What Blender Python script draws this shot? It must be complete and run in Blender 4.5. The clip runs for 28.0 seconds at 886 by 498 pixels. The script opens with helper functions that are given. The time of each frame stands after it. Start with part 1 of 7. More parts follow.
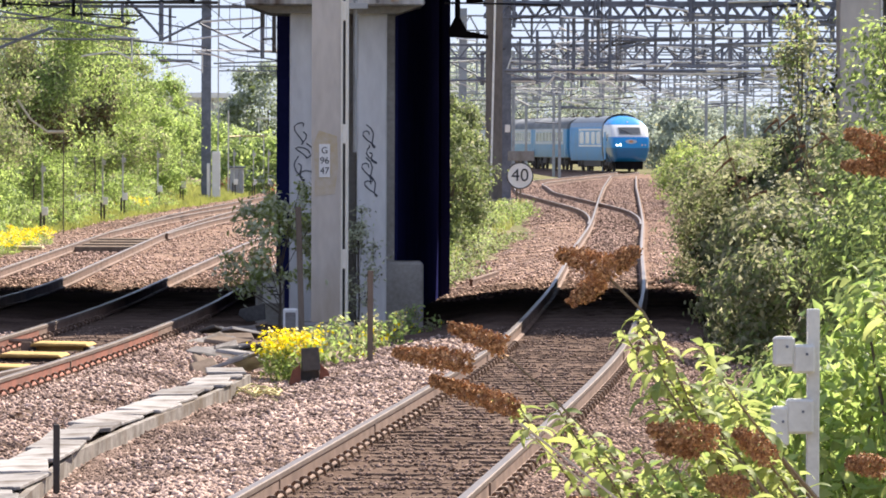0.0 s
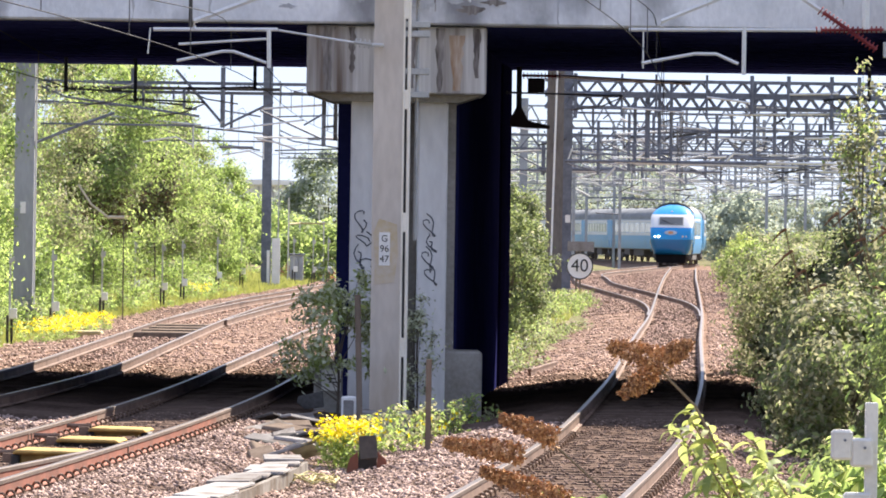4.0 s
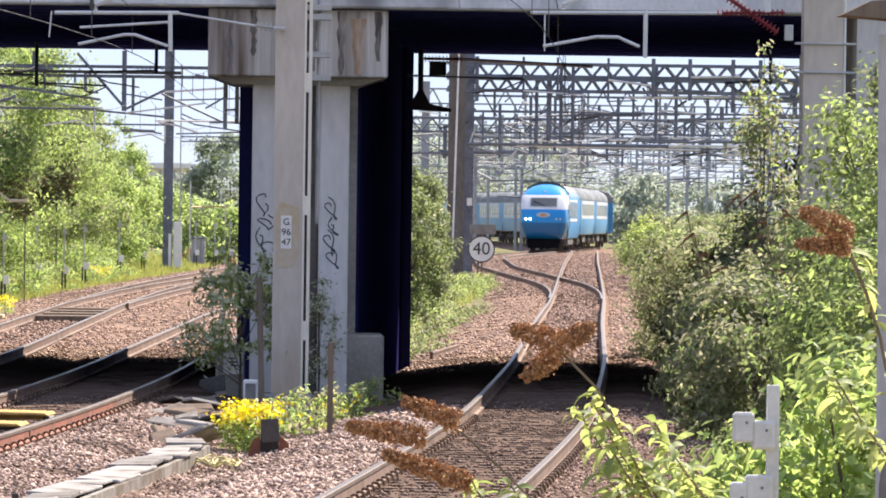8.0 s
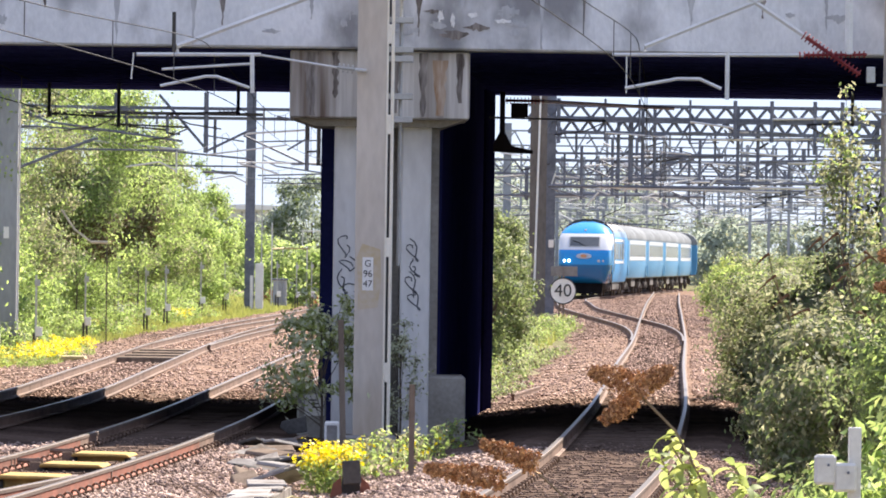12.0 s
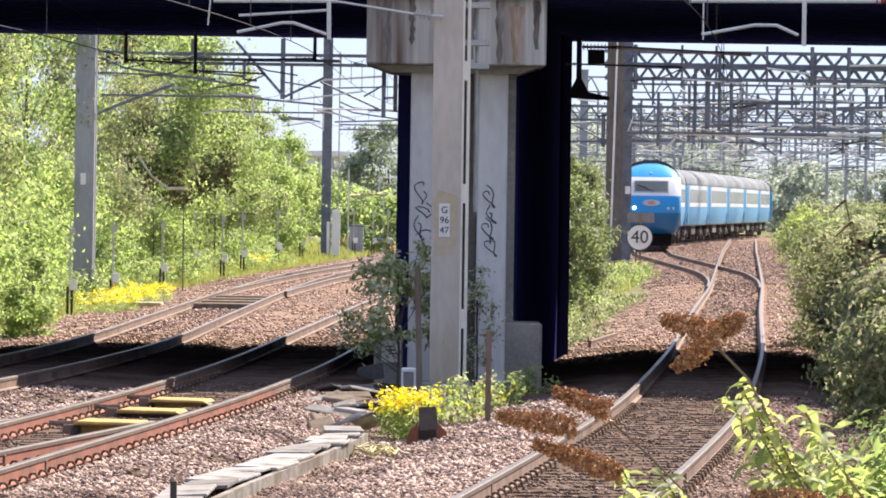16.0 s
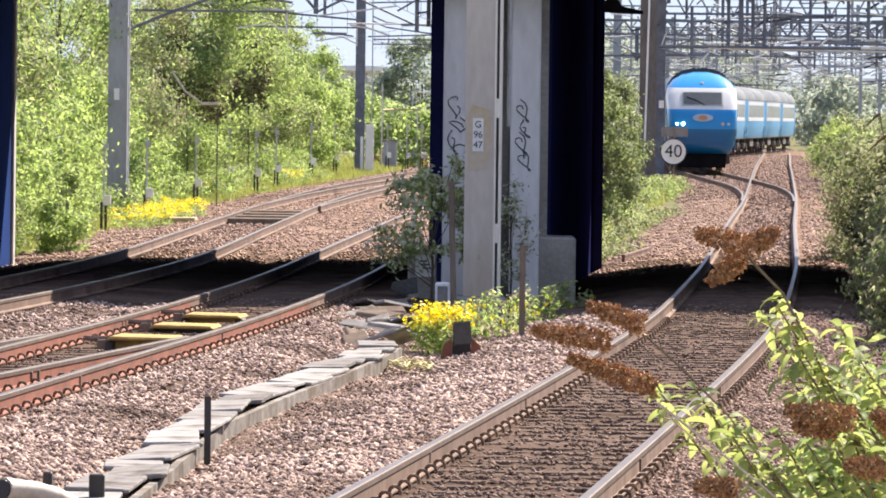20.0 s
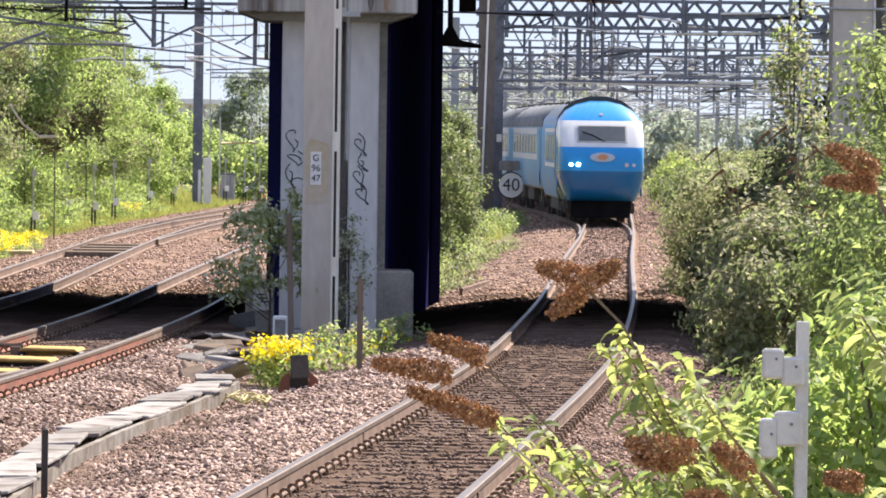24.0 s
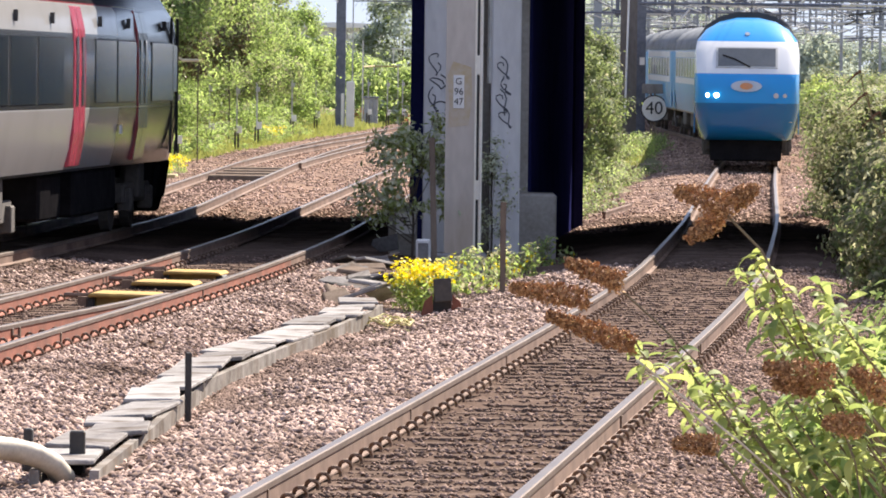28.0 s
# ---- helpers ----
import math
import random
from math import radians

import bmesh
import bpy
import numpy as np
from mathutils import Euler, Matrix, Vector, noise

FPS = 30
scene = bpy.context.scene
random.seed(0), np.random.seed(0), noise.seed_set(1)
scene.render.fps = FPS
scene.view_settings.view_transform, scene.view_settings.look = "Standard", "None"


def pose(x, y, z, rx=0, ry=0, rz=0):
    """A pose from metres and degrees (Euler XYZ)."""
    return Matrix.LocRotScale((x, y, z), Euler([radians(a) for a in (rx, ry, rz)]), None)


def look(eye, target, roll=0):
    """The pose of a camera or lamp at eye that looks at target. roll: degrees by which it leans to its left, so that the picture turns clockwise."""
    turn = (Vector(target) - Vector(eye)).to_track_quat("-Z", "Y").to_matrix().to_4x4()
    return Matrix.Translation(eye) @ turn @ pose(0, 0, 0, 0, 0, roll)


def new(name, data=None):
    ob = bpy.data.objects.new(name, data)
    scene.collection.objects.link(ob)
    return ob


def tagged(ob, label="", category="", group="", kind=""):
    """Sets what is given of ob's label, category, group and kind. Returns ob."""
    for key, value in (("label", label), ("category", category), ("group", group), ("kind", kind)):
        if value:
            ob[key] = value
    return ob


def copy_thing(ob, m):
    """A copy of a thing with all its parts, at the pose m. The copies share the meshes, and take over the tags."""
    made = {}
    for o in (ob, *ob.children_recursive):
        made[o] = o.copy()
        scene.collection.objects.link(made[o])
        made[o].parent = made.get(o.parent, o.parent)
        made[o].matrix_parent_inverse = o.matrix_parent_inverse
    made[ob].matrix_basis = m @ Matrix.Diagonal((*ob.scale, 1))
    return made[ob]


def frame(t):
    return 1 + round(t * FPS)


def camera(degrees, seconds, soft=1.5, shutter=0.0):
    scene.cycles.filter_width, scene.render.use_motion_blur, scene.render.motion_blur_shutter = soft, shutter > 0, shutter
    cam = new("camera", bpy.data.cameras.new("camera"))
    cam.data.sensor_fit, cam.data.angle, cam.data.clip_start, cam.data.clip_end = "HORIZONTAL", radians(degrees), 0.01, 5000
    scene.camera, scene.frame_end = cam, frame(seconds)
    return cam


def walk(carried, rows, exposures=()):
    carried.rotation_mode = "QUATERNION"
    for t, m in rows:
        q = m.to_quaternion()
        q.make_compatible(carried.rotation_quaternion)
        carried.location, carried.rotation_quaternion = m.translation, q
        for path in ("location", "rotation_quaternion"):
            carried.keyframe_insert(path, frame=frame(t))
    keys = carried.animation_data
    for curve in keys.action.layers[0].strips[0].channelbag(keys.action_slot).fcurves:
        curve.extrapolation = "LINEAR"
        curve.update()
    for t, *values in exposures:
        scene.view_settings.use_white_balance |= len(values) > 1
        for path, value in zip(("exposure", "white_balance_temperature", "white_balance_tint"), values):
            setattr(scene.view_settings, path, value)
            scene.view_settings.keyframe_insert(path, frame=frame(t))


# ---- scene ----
EYE = (0.0, 0.0, 2.33)
cam = camera(7.800, 28.0, soft=1.8)
# seconds, yaw to the right, pitch up, lean
PATH = [
    (0, 1.343, -0.935, 0.176),
    (0.5, 0.959, -0.850, 0.412),
    (1, 0.534, -0.671, 0.663),
    (1.5, -0.033, -0.588, 0.775),
    (2, -0.589, -0.587, 0.715),
    (2.5, -0.997, -0.592, 0.635),
    (3, -0.845, -0.476, 0.672),
    (3.5, -0.215, -0.306, 0.720),
    (4, 0.813, -0.153, 0.815),
    (4.5, 1.639, -0.101, 0.980),
    (6.5, 1.782, -0.324, 0.805),
    (7, 1.747, -0.324, 0.802),
    (7.5, 1.722, -0.316, 0.749),
    (8, 1.681, -0.290, 0.752),
    (8.5, 1.630, -0.265, 0.759),
    (9, 1.560, -0.227, 0.783),
    (9.5, 1.461, -0.168, 0.759),
    (10, 1.360, -0.086, 0.781),
    (10.5, 1.238, -0.003, 0.744),
    (11, 1.153, 0.065, 0.761),
    (11.5, 1.060, 0.102, 0.758),
    (12, 0.957, 0.069, 0.803),
    (12.5, 0.826, -0.003, 0.851),
    (13, 0.722, -0.105, 0.959),
    (13.5, 0.664, -0.241, 0.940),
    (15.5, 0.397, -0.460, 0.848),
    (16, 0.288, -0.413, 0.817),
    (16.5, 0.190, -0.406, 0.743),
    (17, 0.137, -0.475, 0.724),
    (17.5, 0.083, -0.627, 0.724),
    (18, 0.020, -0.825, 0.737),
    (18.5, -0.038, -0.994, 0.673),
    (19, -0.132, -1.119, 0.685),
    (19.5, -0.142, -1.209, 0.607),
    (20, 0.000, -1.170, 0.700),
    (20.5, 0.307, -1.057, 0.766),
    (21, 0.799, -0.868, 0.912),
    (21.5, 1.321, -0.651, 0.968),
    (23.5, 1.606, -0.717, 0.726),
    (24, 1.427, -0.856, 0.782),
    (24.5, 1.248, -0.960, 0.708),
    (25, 1.053, -1.080, 0.629),
    (25.5, 0.903, -1.137, 0.483),
    (26, 0.766, -1.183, 0.453),
    (26.5, 0.560, -1.254, 0.467),
    (27, 0.314, -1.367, 0.630),
    (27.5, 0.180, -1.485, 0.666),
    (28, 0.175, -1.548, 0.717),
]

# seconds, stops: the camera opens up while the dark bridge fills more of its view
EXPOSURE = [(0, 1.33), (2, 1.38), (3, 1.50), (4.2, 1.58), (6, 1.48), (8, 1.42), (10, 1.44), (12, 1.54), (13.5, 1.54), (16, 1.43), (18, 1.40), (20, 1.35), (25, 1.37), (28, 1.35)]


def aim(yaw, pitch):
    a, b = radians(yaw), radians(pitch)
    return (EYE[0] + 100 * math.sin(a) * math.cos(b), EYE[1] + 100 * math.cos(a) * math.cos(b), EYE[2] + 100 * math.sin(b))


walk(cam, [(t, look(EYE, aim(yaw, pitch), roll)) for t, yaw, pitch, roll in PATH], EXPOSURE)

# ---- light ----
SUN_AZ, SUN_EL = 30.0, 42.0  # degrees to the right of the view's axis, and above the horizon
world = bpy.data.worlds.new("world")
scene.world = world
world.use_nodes = True
wn = world.node_tree
sky = wn.nodes.new("ShaderNodeTexSky")
sky.sky_type = "NISHITA"
sky.sun_disc = False
sky.sun_elevation, sky.sun_rotation = radians(SUN_EL), radians(SUN_AZ)
sky.air_density, sky.dust_density, sky.ozone_density = 1.0, 0.1, 2.0
sky.altitude = 2500
haze = wn.nodes.new("ShaderNodeMix")  # a thin even summer haze over the whole sky
haze.data_type = "RGBA"
haze.inputs[0].default_value, haze.inputs[7].default_value = 0.86, (2.26, 2.60, 3.80, 1)
wn.links.new(sky.outputs[0], haze.inputs[6])
wn.links.new(haze.outputs[2], wn.nodes["Background"].inputs[0])
wn.nodes["Background"].inputs[1].default_value = 0.101
sun = new("sun", bpy.data.lights.new("sun", "SUN"))
sun.data.energy, sun.data.angle, sun.data.color = 5.28, radians(0.6), (1.0, 0.903, 0.80)
az, el = radians(SUN_AZ), radians(SUN_EL)
toward = Vector((math.sin(az) * math.cos(el), math.cos(az) * math.cos(el), math.sin(el)))
sun.matrix_world = look(toward * 300, (0, 0, 0))

# ---- materials ----
def mat(name, c1, c2=None, rough=0.8, metal=0.0, scale=3.0, fine=40.0, bump=0.0, stains=None, stain_amount=0.5, stretch=(1, 1, 1), island=0.0, each=0.0, spec=0.5, coat=0.0):
    m = bpy.data.materials.new(name)
    m.use_nodes = True
    nt = m.node_tree
    N, L = nt.nodes, nt.links
    b = N["Principled BSDF"]
    b.inputs["Roughness"].default_value, b.inputs["Metallic"].default_value = rough, metal
    b.inputs["Specular IOR Level"].default_value = spec
    b.inputs["Coat Weight"].default_value = coat
    c2 = c2 or tuple(v * 0.75 for v in c1)
    co = N.new("ShaderNodeTexCoord")
    mp = N.new("ShaderNodeMapping")
    mp.inputs["Scale"].default_value = stretch
    L.new(co.outputs["Object"], mp.inputs[0])
    n1, n2 = N.new("ShaderNodeTexNoise"), N.new("ShaderNodeTexNoise")
    for n, s, d in ((n1, scale, 4), (n2, fine, 3)):
        n.inputs["Scale"].default_value, n.inputs["Detail"].default_value = s, d
        L.new(mp.outputs[0], n.inputs["Vector"])
    add = N.new("ShaderNodeMath")
    add.operation = "MULTIPLY_ADD"
    L.new(n2.outputs["Fac"], add.inputs[0])
    add.inputs[1].default_value = 0.6
    L.new(n1.outputs["Fac"], add.inputs[2])
    rg = N.new("ShaderNodeMapRange")
    rg.inputs["From Min"].default_value, rg.inputs["From Max"].default_value = 0.55, 1.05
    L.new(add.outputs[0], rg.inputs["Value"])
    fac = rg.outputs[0]
    if island or each:
        src = N.new("ShaderNodeNewGeometry" if island else "ShaderNodeObjectInfo")
        mul = N.new("ShaderNodeMath")
        mul.operation = "MULTIPLY_ADD"
        L.new(src.outputs["Random Per Island" if island else "Random"], mul.inputs[0])
        mul.inputs[1].default_value = island or each
        sc = N.new("ShaderNodeMath")
        sc.operation = "MULTIPLY"
        L.new(fac, sc.inputs[0])
        sc.inputs[1].default_value = 1 - (island or each)
        L.new(sc.outputs[0], mul.inputs[2])
        fac = mul.outputs[0]
    mx = N.new("ShaderNodeMix")
    mx.data_type = "RGBA"
    mx.inputs[6].default_value, mx.inputs[7].default_value = (*c1, 1), (*c2, 1)
    L.new(fac, mx.inputs[0])
    col = mx.outputs[2]
    if stains:
        n3 = N.new("ShaderNodeTexNoise")
        n3.inputs["Scale"].default_value, n3.inputs["Detail"].default_value = scale * 0.45, 6
        L.new(mp.outputs[0], n3.inputs["Vector"])
        r3 = N.new("ShaderNodeMapRange")
        r3.inputs["From Min"].default_value, r3.inputs["From Max"].default_value = 0.5, 0.68
        r3.inputs["To Max"].default_value = stain_amount
        L.new(n3.outputs["Fac"], r3.inputs["Value"])
        m3 = N.new("ShaderNodeMix")
        m3.data_type = "RGBA"
        L.new(r3.outputs[0], m3.inputs[0])
        L.new(col, m3.inputs[6])
        m3.inputs[7].default_value = (*stains, 1)
        col = m3.outputs[2]
    L.new(col, b.inputs["Base Color"])
    if bump:
        bp = N.new("ShaderNodeBump")
        bp.inputs["Strength"].default_value, bp.inputs["Distance"].default_value = bump, 0.02
        L.new(n2.outputs["Fac"], bp.inputs["Height"])
        L.new(bp.outputs[0], b.inputs["Normal"])
    return m


def leaf_mat(name, c1, c2, through_light=0.45, rough=0.5, single=False, sat=1.1):
    m = mat(name, c1, c2, rough=rough, scale=0.5, fine=6, island=0 if single else 0.65, each=0.65 if single else 0, spec=0.35)
    nt = m.node_tree
    b, out = nt.nodes["Principled BSDF"], nt.nodes["Material Output"]
    tr, ms, hs = nt.nodes.new("ShaderNodeBsdfTranslucent"), nt.nodes.new("ShaderNodeMixShader"), nt.nodes.new("ShaderNodeHueSaturation")
    src = b.inputs["Base Color"].links[0].from_socket
    hs.inputs["Hue"].default_value, hs.inputs["Saturation"].default_value, hs.inputs["Value"].default_value = 0.485, sat, 1.6
    nt.links.new(src, hs.inputs["Color"])
    nt.links.new(hs.outputs[0], tr.inputs[0])
    ms.inputs[0].default_value = through_light
    nt.links.new(b.outputs[0], ms.inputs[1])
    nt.links.new(tr.outputs[0], ms.inputs[2])
    nt.links.new(ms.outputs[0], out.inputs[0])
    return m


def glow(name, c, strength):
    m = bpy.data.materials.new(name)
    m.use_nodes = True
    b = m.node_tree.nodes["Principled BSDF"]
    b.inputs["Base Color"].default_value = (*c, 1)
    b.inputs["Emission Color"].default_value, b.inputs["Emission Strength"].default_value = (*c, 1), strength
    return m


def banded(name, bands, rough=0.3, dirt=(0.12, 0.11, 0.1), dirt_amount=0.25, coat=0.1):
    """Livery paint: colour by height on the body, with dirt. bands: (from height in metres, colour)."""
    m = mat(name, bands[0][1], bands[0][1], rough=rough, scale=1.5, fine=12, coat=coat, spec=0.5 if coat else 0.0)
    nt = m.node_tree
    N, L = nt.nodes, nt.links
    b = N["Principled BSDF"]
    b.inputs["Coat Roughness"].default_value = 0.35
    co, sp, rm = N.new("ShaderNodeTexCoord"), N.new("ShaderNodeSeparateXYZ"), N.new("ShaderNodeValToRGB")
    L.new(co.outputs["Object"], sp.inputs[0])
    dv = N.new("ShaderNodeMath")
    dv.operation = "DIVIDE"
    L.new(sp.outputs["Z"], dv.inputs[0])
    dv.inputs[1].default_value = 5.0
    L.new(dv.outputs[0], rm.inputs[0])
    cr = rm.color_ramp
    cr.interpolation = "CONSTANT"
    cr.elements[0].position, cr.elements[0].color = 0.0, (*bands[0][1], 1)
    cr.elements[1].position, cr.elements[1].color = bands[1][0] / 5, (*bands[1][1], 1)
    for z, c in bands[2:]:
        e = cr.elements.new(z / 5)
        e.color = (*c, 1)
    nz = N.new("ShaderNodeTexNoise")
    nz.inputs["Scale"].default_value, nz.inputs["Detail"].default_value = 0.9, 5
    L.new(co.outputs["Object"], nz.inputs["Vector"])
    r3 = N.new("ShaderNodeMapRange")
    r3.inputs["From Min"].default_value, r3.inputs["From Max"].default_value, r3.inputs["To Max"].default_value = 0.45, 0.75, dirt_amount
    L.new(nz.outputs["Fac"], r3.inputs["Value"])
    mx = N.new("ShaderNodeMix")
    mx.data_type = "RGBA"
    L.new(r3.outputs[0], mx.inputs[0])
    L.new(rm.outputs[0], mx.inputs[6])
    mx.inputs[7].default_value = (*dirt, 1)
    L.new(mx.outputs[2], b.inputs["Base Color"])
    return m


M_SOIL = mat("soil", (0.24, 0.20, 0.14), (0.13, 0.14, 0.06), scale=0.4, fine=8, bump=0.4, spec=0.0, stains=(0.07, 0.10, 0.03), stain_amount=0.8)
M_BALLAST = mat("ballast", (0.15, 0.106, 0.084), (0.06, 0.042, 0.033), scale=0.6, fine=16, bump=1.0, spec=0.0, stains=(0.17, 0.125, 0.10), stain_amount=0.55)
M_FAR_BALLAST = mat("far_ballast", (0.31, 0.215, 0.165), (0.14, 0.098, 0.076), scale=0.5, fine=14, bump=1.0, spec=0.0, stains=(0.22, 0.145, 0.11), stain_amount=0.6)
M_STONE = mat("ballast_stone", (0.74, 0.55, 0.46), (0.07, 0.046, 0.036), scale=1.1, fine=30, island=0.78, spec=0.0, stains=(0.14, 0.098, 0.078), stain_amount=0.92)
M_FAR_STONE = mat("salmon_ballast_stone", (0.80, 0.575, 0.465), (0.12, 0.08, 0.062), scale=0.7, fine=30, island=0.78, spec=0.0, stains=(0.20, 0.135, 0.105), stain_amount=0.6)
M_BROWN_STONE = mat("brown_stone", (0.50, 0.355, 0.285), (0.10, 0.068, 0.054), scale=0.9, fine=30, island=0.75, spec=0.0)
M_DIRTY_STONE = mat("dirty_stone", (0.34, 0.245, 0.20), (0.075, 0.054, 0.044), scale=0.7, fine=30, island=0.7, spec=0.0)
M_SLEEPER = mat("sleeper_concrete", (0.20, 0.146, 0.118), (0.08, 0.058, 0.046), scale=2, fine=30, bump=0.4, each=0.5, spec=0.0)
M_RUST = mat("rail_rust", (0.24, 0.16, 0.12), (0.15, 0.097, 0.072), scale=2, fine=20, rough=0.85, spec=0.2, stains=(0.10, 0.06, 0.045), stain_amount=0.8)
M_RED_RUST = mat("fresh_rail_rust", (0.33, 0.125, 0.08), (0.19, 0.075, 0.05), scale=2, fine=20, rough=0.85, spec=0.2, stains=(0.13, 0.065, 0.045), stain_amount=0.6)
M_RAILTOP = mat("rail_running_steel", (0.15, 0.118, 0.098), (0.09, 0.07, 0.058), scale=1.5, fine=10, rough=0.36, spec=0.5)
M_RAILHEAD = mat("rail_head_brown", (0.19, 0.14, 0.112), (0.11, 0.08, 0.064), scale=1.5, fine=10, rough=0.7, spec=0.2)
M_CLIP = mat("clip_steel", (0.28, 0.195, 0.145), (0.10, 0.068, 0.05), rough=0.7, spec=0.15)
M_CONCRETE = mat("bridge_concrete", (0.78, 0.765, 0.745), (0.57, 0.555, 0.54), scale=0.8, fine=9, bump=0.25, stains=(0.20, 0.19, 0.18), stain_amount=0.42, stretch=(1, 1, 0.35), spec=0.15)
M_FASCIA = mat("fascia_concrete", (0.80, 0.81, 0.83), (0.60, 0.615, 0.64), scale=2.2, fine=16, bump=0.3, stains=(0.19, 0.19, 0.20), stain_amount=0.85, stretch=(1, 1, 0.6), spec=0.15)
M_LIME = mat("lime_deposit", (0.86, 0.86, 0.85), (0.66, 0.66, 0.66), scale=9, fine=40)
M_STREAKED = mat("streaked_concrete", (0.66, 0.64, 0.61), (0.44, 0.415, 0.385), scale=4.2, fine=16, bump=0.25, stains=(0.10, 0.06, 0.035), stain_amount=0.92, stretch=(1.6, 1.6, 0.07), spec=0.15)
M_STREAK = mat("run_down_stain", (0.065, 0.052, 0.045), (0.36, 0.33, 0.31), scale=5, fine=18, stretch=(1.6, 1.6, 0.25), spec=0.1)
M_FADED_STREAK = mat("faded_run_stain", (0.36, 0.365, 0.38), (0.52, 0.53, 0.55), scale=5, fine=18, stretch=(1.6, 1.6, 0.25), spec=0.1)
M_RUST_STREAK = mat("rust_run_stain", (0.30, 0.17, 0.085), (0.52, 0.45, 0.38), scale=5, fine=18, stretch=(1.6, 1.6, 0.25), spec=0.1)
# the pier wall's deep shade is put into this navy-black base
M_DARK_BRICK = mat("shade_navy_brick", (0.026, 0.028, 0.105), (0.017, 0.0185, 0.07), scale=1.0, fine=14, bump=0.3, spec=0.0, rough=0.95)
# navy here is the abutment's shade, carried by the colour
M_ABUTMENT = mat("shade_navy_wall", (0.048, 0.095, 0.30), (0.032, 0.062, 0.20), scale=0.8, fine=10, bump=0.2, spec=0.0, rough=0.95, stains=(0.03, 0.05, 0.13), stain_amount=0.6, stretch=(1, 1, 0.3))
# underside colour made navy-black to carry the shade below the deck
M_SOFFIT = mat("shade_navy_steel", (0.060, 0.068, 0.26), (0.040, 0.045, 0.18), scale=1, fine=8, spec=0.0, rough=0.95)
M_MAST = mat("mast_grey_paint", (0.63, 0.56, 0.48), (0.46, 0.40, 0.335), scale=1.2, fine=12, rough=0.6, stains=(0.36, 0.22, 0.09), stain_amount=0.6, stretch=(1, 1, 0.3))
M_GALV = mat("galvanised_steel", (0.50, 0.50, 0.48), (0.36, 0.36, 0.345), scale=4, fine=30, rough=0.55, metal=0.1)
M_GANTRY = mat("gantry_steel", (0.185, 0.20, 0.24), (0.10, 0.11, 0.135), scale=2, fine=10, rough=0.65, spec=0.25)
# gantry steel lightened in colour to paint distance haze beyond 330 m
M_HAZE_STEEL = mat("far_haze_steel", (0.36, 0.38, 0.41), (0.23, 0.245, 0.27), scale=2, fine=10, rough=0.7, spec=0.2)
M_LEG = mat("sooty_leg_steel", (0.21, 0.185, 0.165), (0.12, 0.105, 0.095), scale=2, fine=14, rough=0.8, spec=0.1, stretch=(1, 1, 0.3))
M_WIRE = mat("overhead_wire", (0.15, 0.15, 0.155), (0.08, 0.08, 0.085), rough=0.8, spec=0.0)
M_TUBE = mat("cantilever_tube", (0.74, 0.74, 0.73), (0.56, 0.56, 0.555), rough=0.45, metal=0.2)
M_INSUL = mat("insulator_red", (0.30, 0.07, 0.07), (0.20, 0.04, 0.05), rough=0.8, spec=0.1)
M_WHITE = mat("white_paint", (0.88, 0.86, 0.82), (0.74, 0.72, 0.68), scale=3, fine=20, rough=0.5)
M_CREAM = mat("cream_conduit_paint", (0.92, 0.86, 0.74), (0.80, 0.73, 0.60), scale=3, fine=20, rough=0.4)
M_BLACK = mat("black_paint", (0.03, 0.03, 0.03), (0.02, 0.02, 0.02), rough=0.5)
M_SPRAY = mat("spray_paint", (0.07, 0.075, 0.09), (0.12, 0.125, 0.14), rough=0.6)
M_POSTGREY = mat("pale_zinc", (0.70, 0.68, 0.62), (0.54, 0.52, 0.47), scale=5, fine=40, rough=0.55)
M_TROUGH = mat("trough_concrete", (0.40, 0.38, 0.362), (0.15, 0.137, 0.128), scale=4, fine=35, bump=0.5, each=0.6, stains=(0.11, 0.085, 0.065), stain_amount=0.75, spec=0.0)
M_CHANNEL = mat("trough_side_concrete", (0.36, 0.33, 0.30), (0.16, 0.14, 0.12), scale=3, fine=25, bump=0.4, stains=(0.16, 0.12, 0.085), stain_amount=0.6, spec=0.0)
M_SLATE = mat("dark_slab", (0.11, 0.105, 0.10), (0.05, 0.047, 0.045), scale=3, fine=20, spec=0.0)
M_YELLOW = mat("machine_yellow", (0.56, 0.37, 0.11), (0.34, 0.21, 0.07), scale=3, fine=20, rough=0.85, spec=0.2, stains=(0.16, 0.10, 0.05))
M_FADED = mat("faded_yellow_board", (0.50, 0.42, 0.20), (0.34, 0.27, 0.12), scale=3, fine=20, stains=(0.2, 0.15, 0.09))
M_DARKSTEEL = mat("dark_steel", (0.05, 0.045, 0.04), (0.03, 0.025, 0.022), rough=0.7)
M_TIMBER = mat("weathered_timber", (0.24, 0.19, 0.15), (0.13, 0.10, 0.08), scale=3, fine=30, stretch=(1, 1, 0.2), bump=0.4, spec=0.0)
M_LEAF_BROWN = leaf_mat("leaf_dead_brown", (0.17, 0.13, 0.075), (0.06, 0.045, 0.025), 0.2)
M_LEAF_RUST = leaf_mat("leaf_rusty", (0.34, 0.16, 0.08), (0.18, 0.08, 0.04), 0.3)
M_BARK = mat("bark", (0.13, 0.10, 0.075), (0.07, 0.055, 0.04), scale=5, fine=40, bump=0.6)
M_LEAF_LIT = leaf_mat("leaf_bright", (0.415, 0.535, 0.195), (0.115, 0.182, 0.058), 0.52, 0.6)
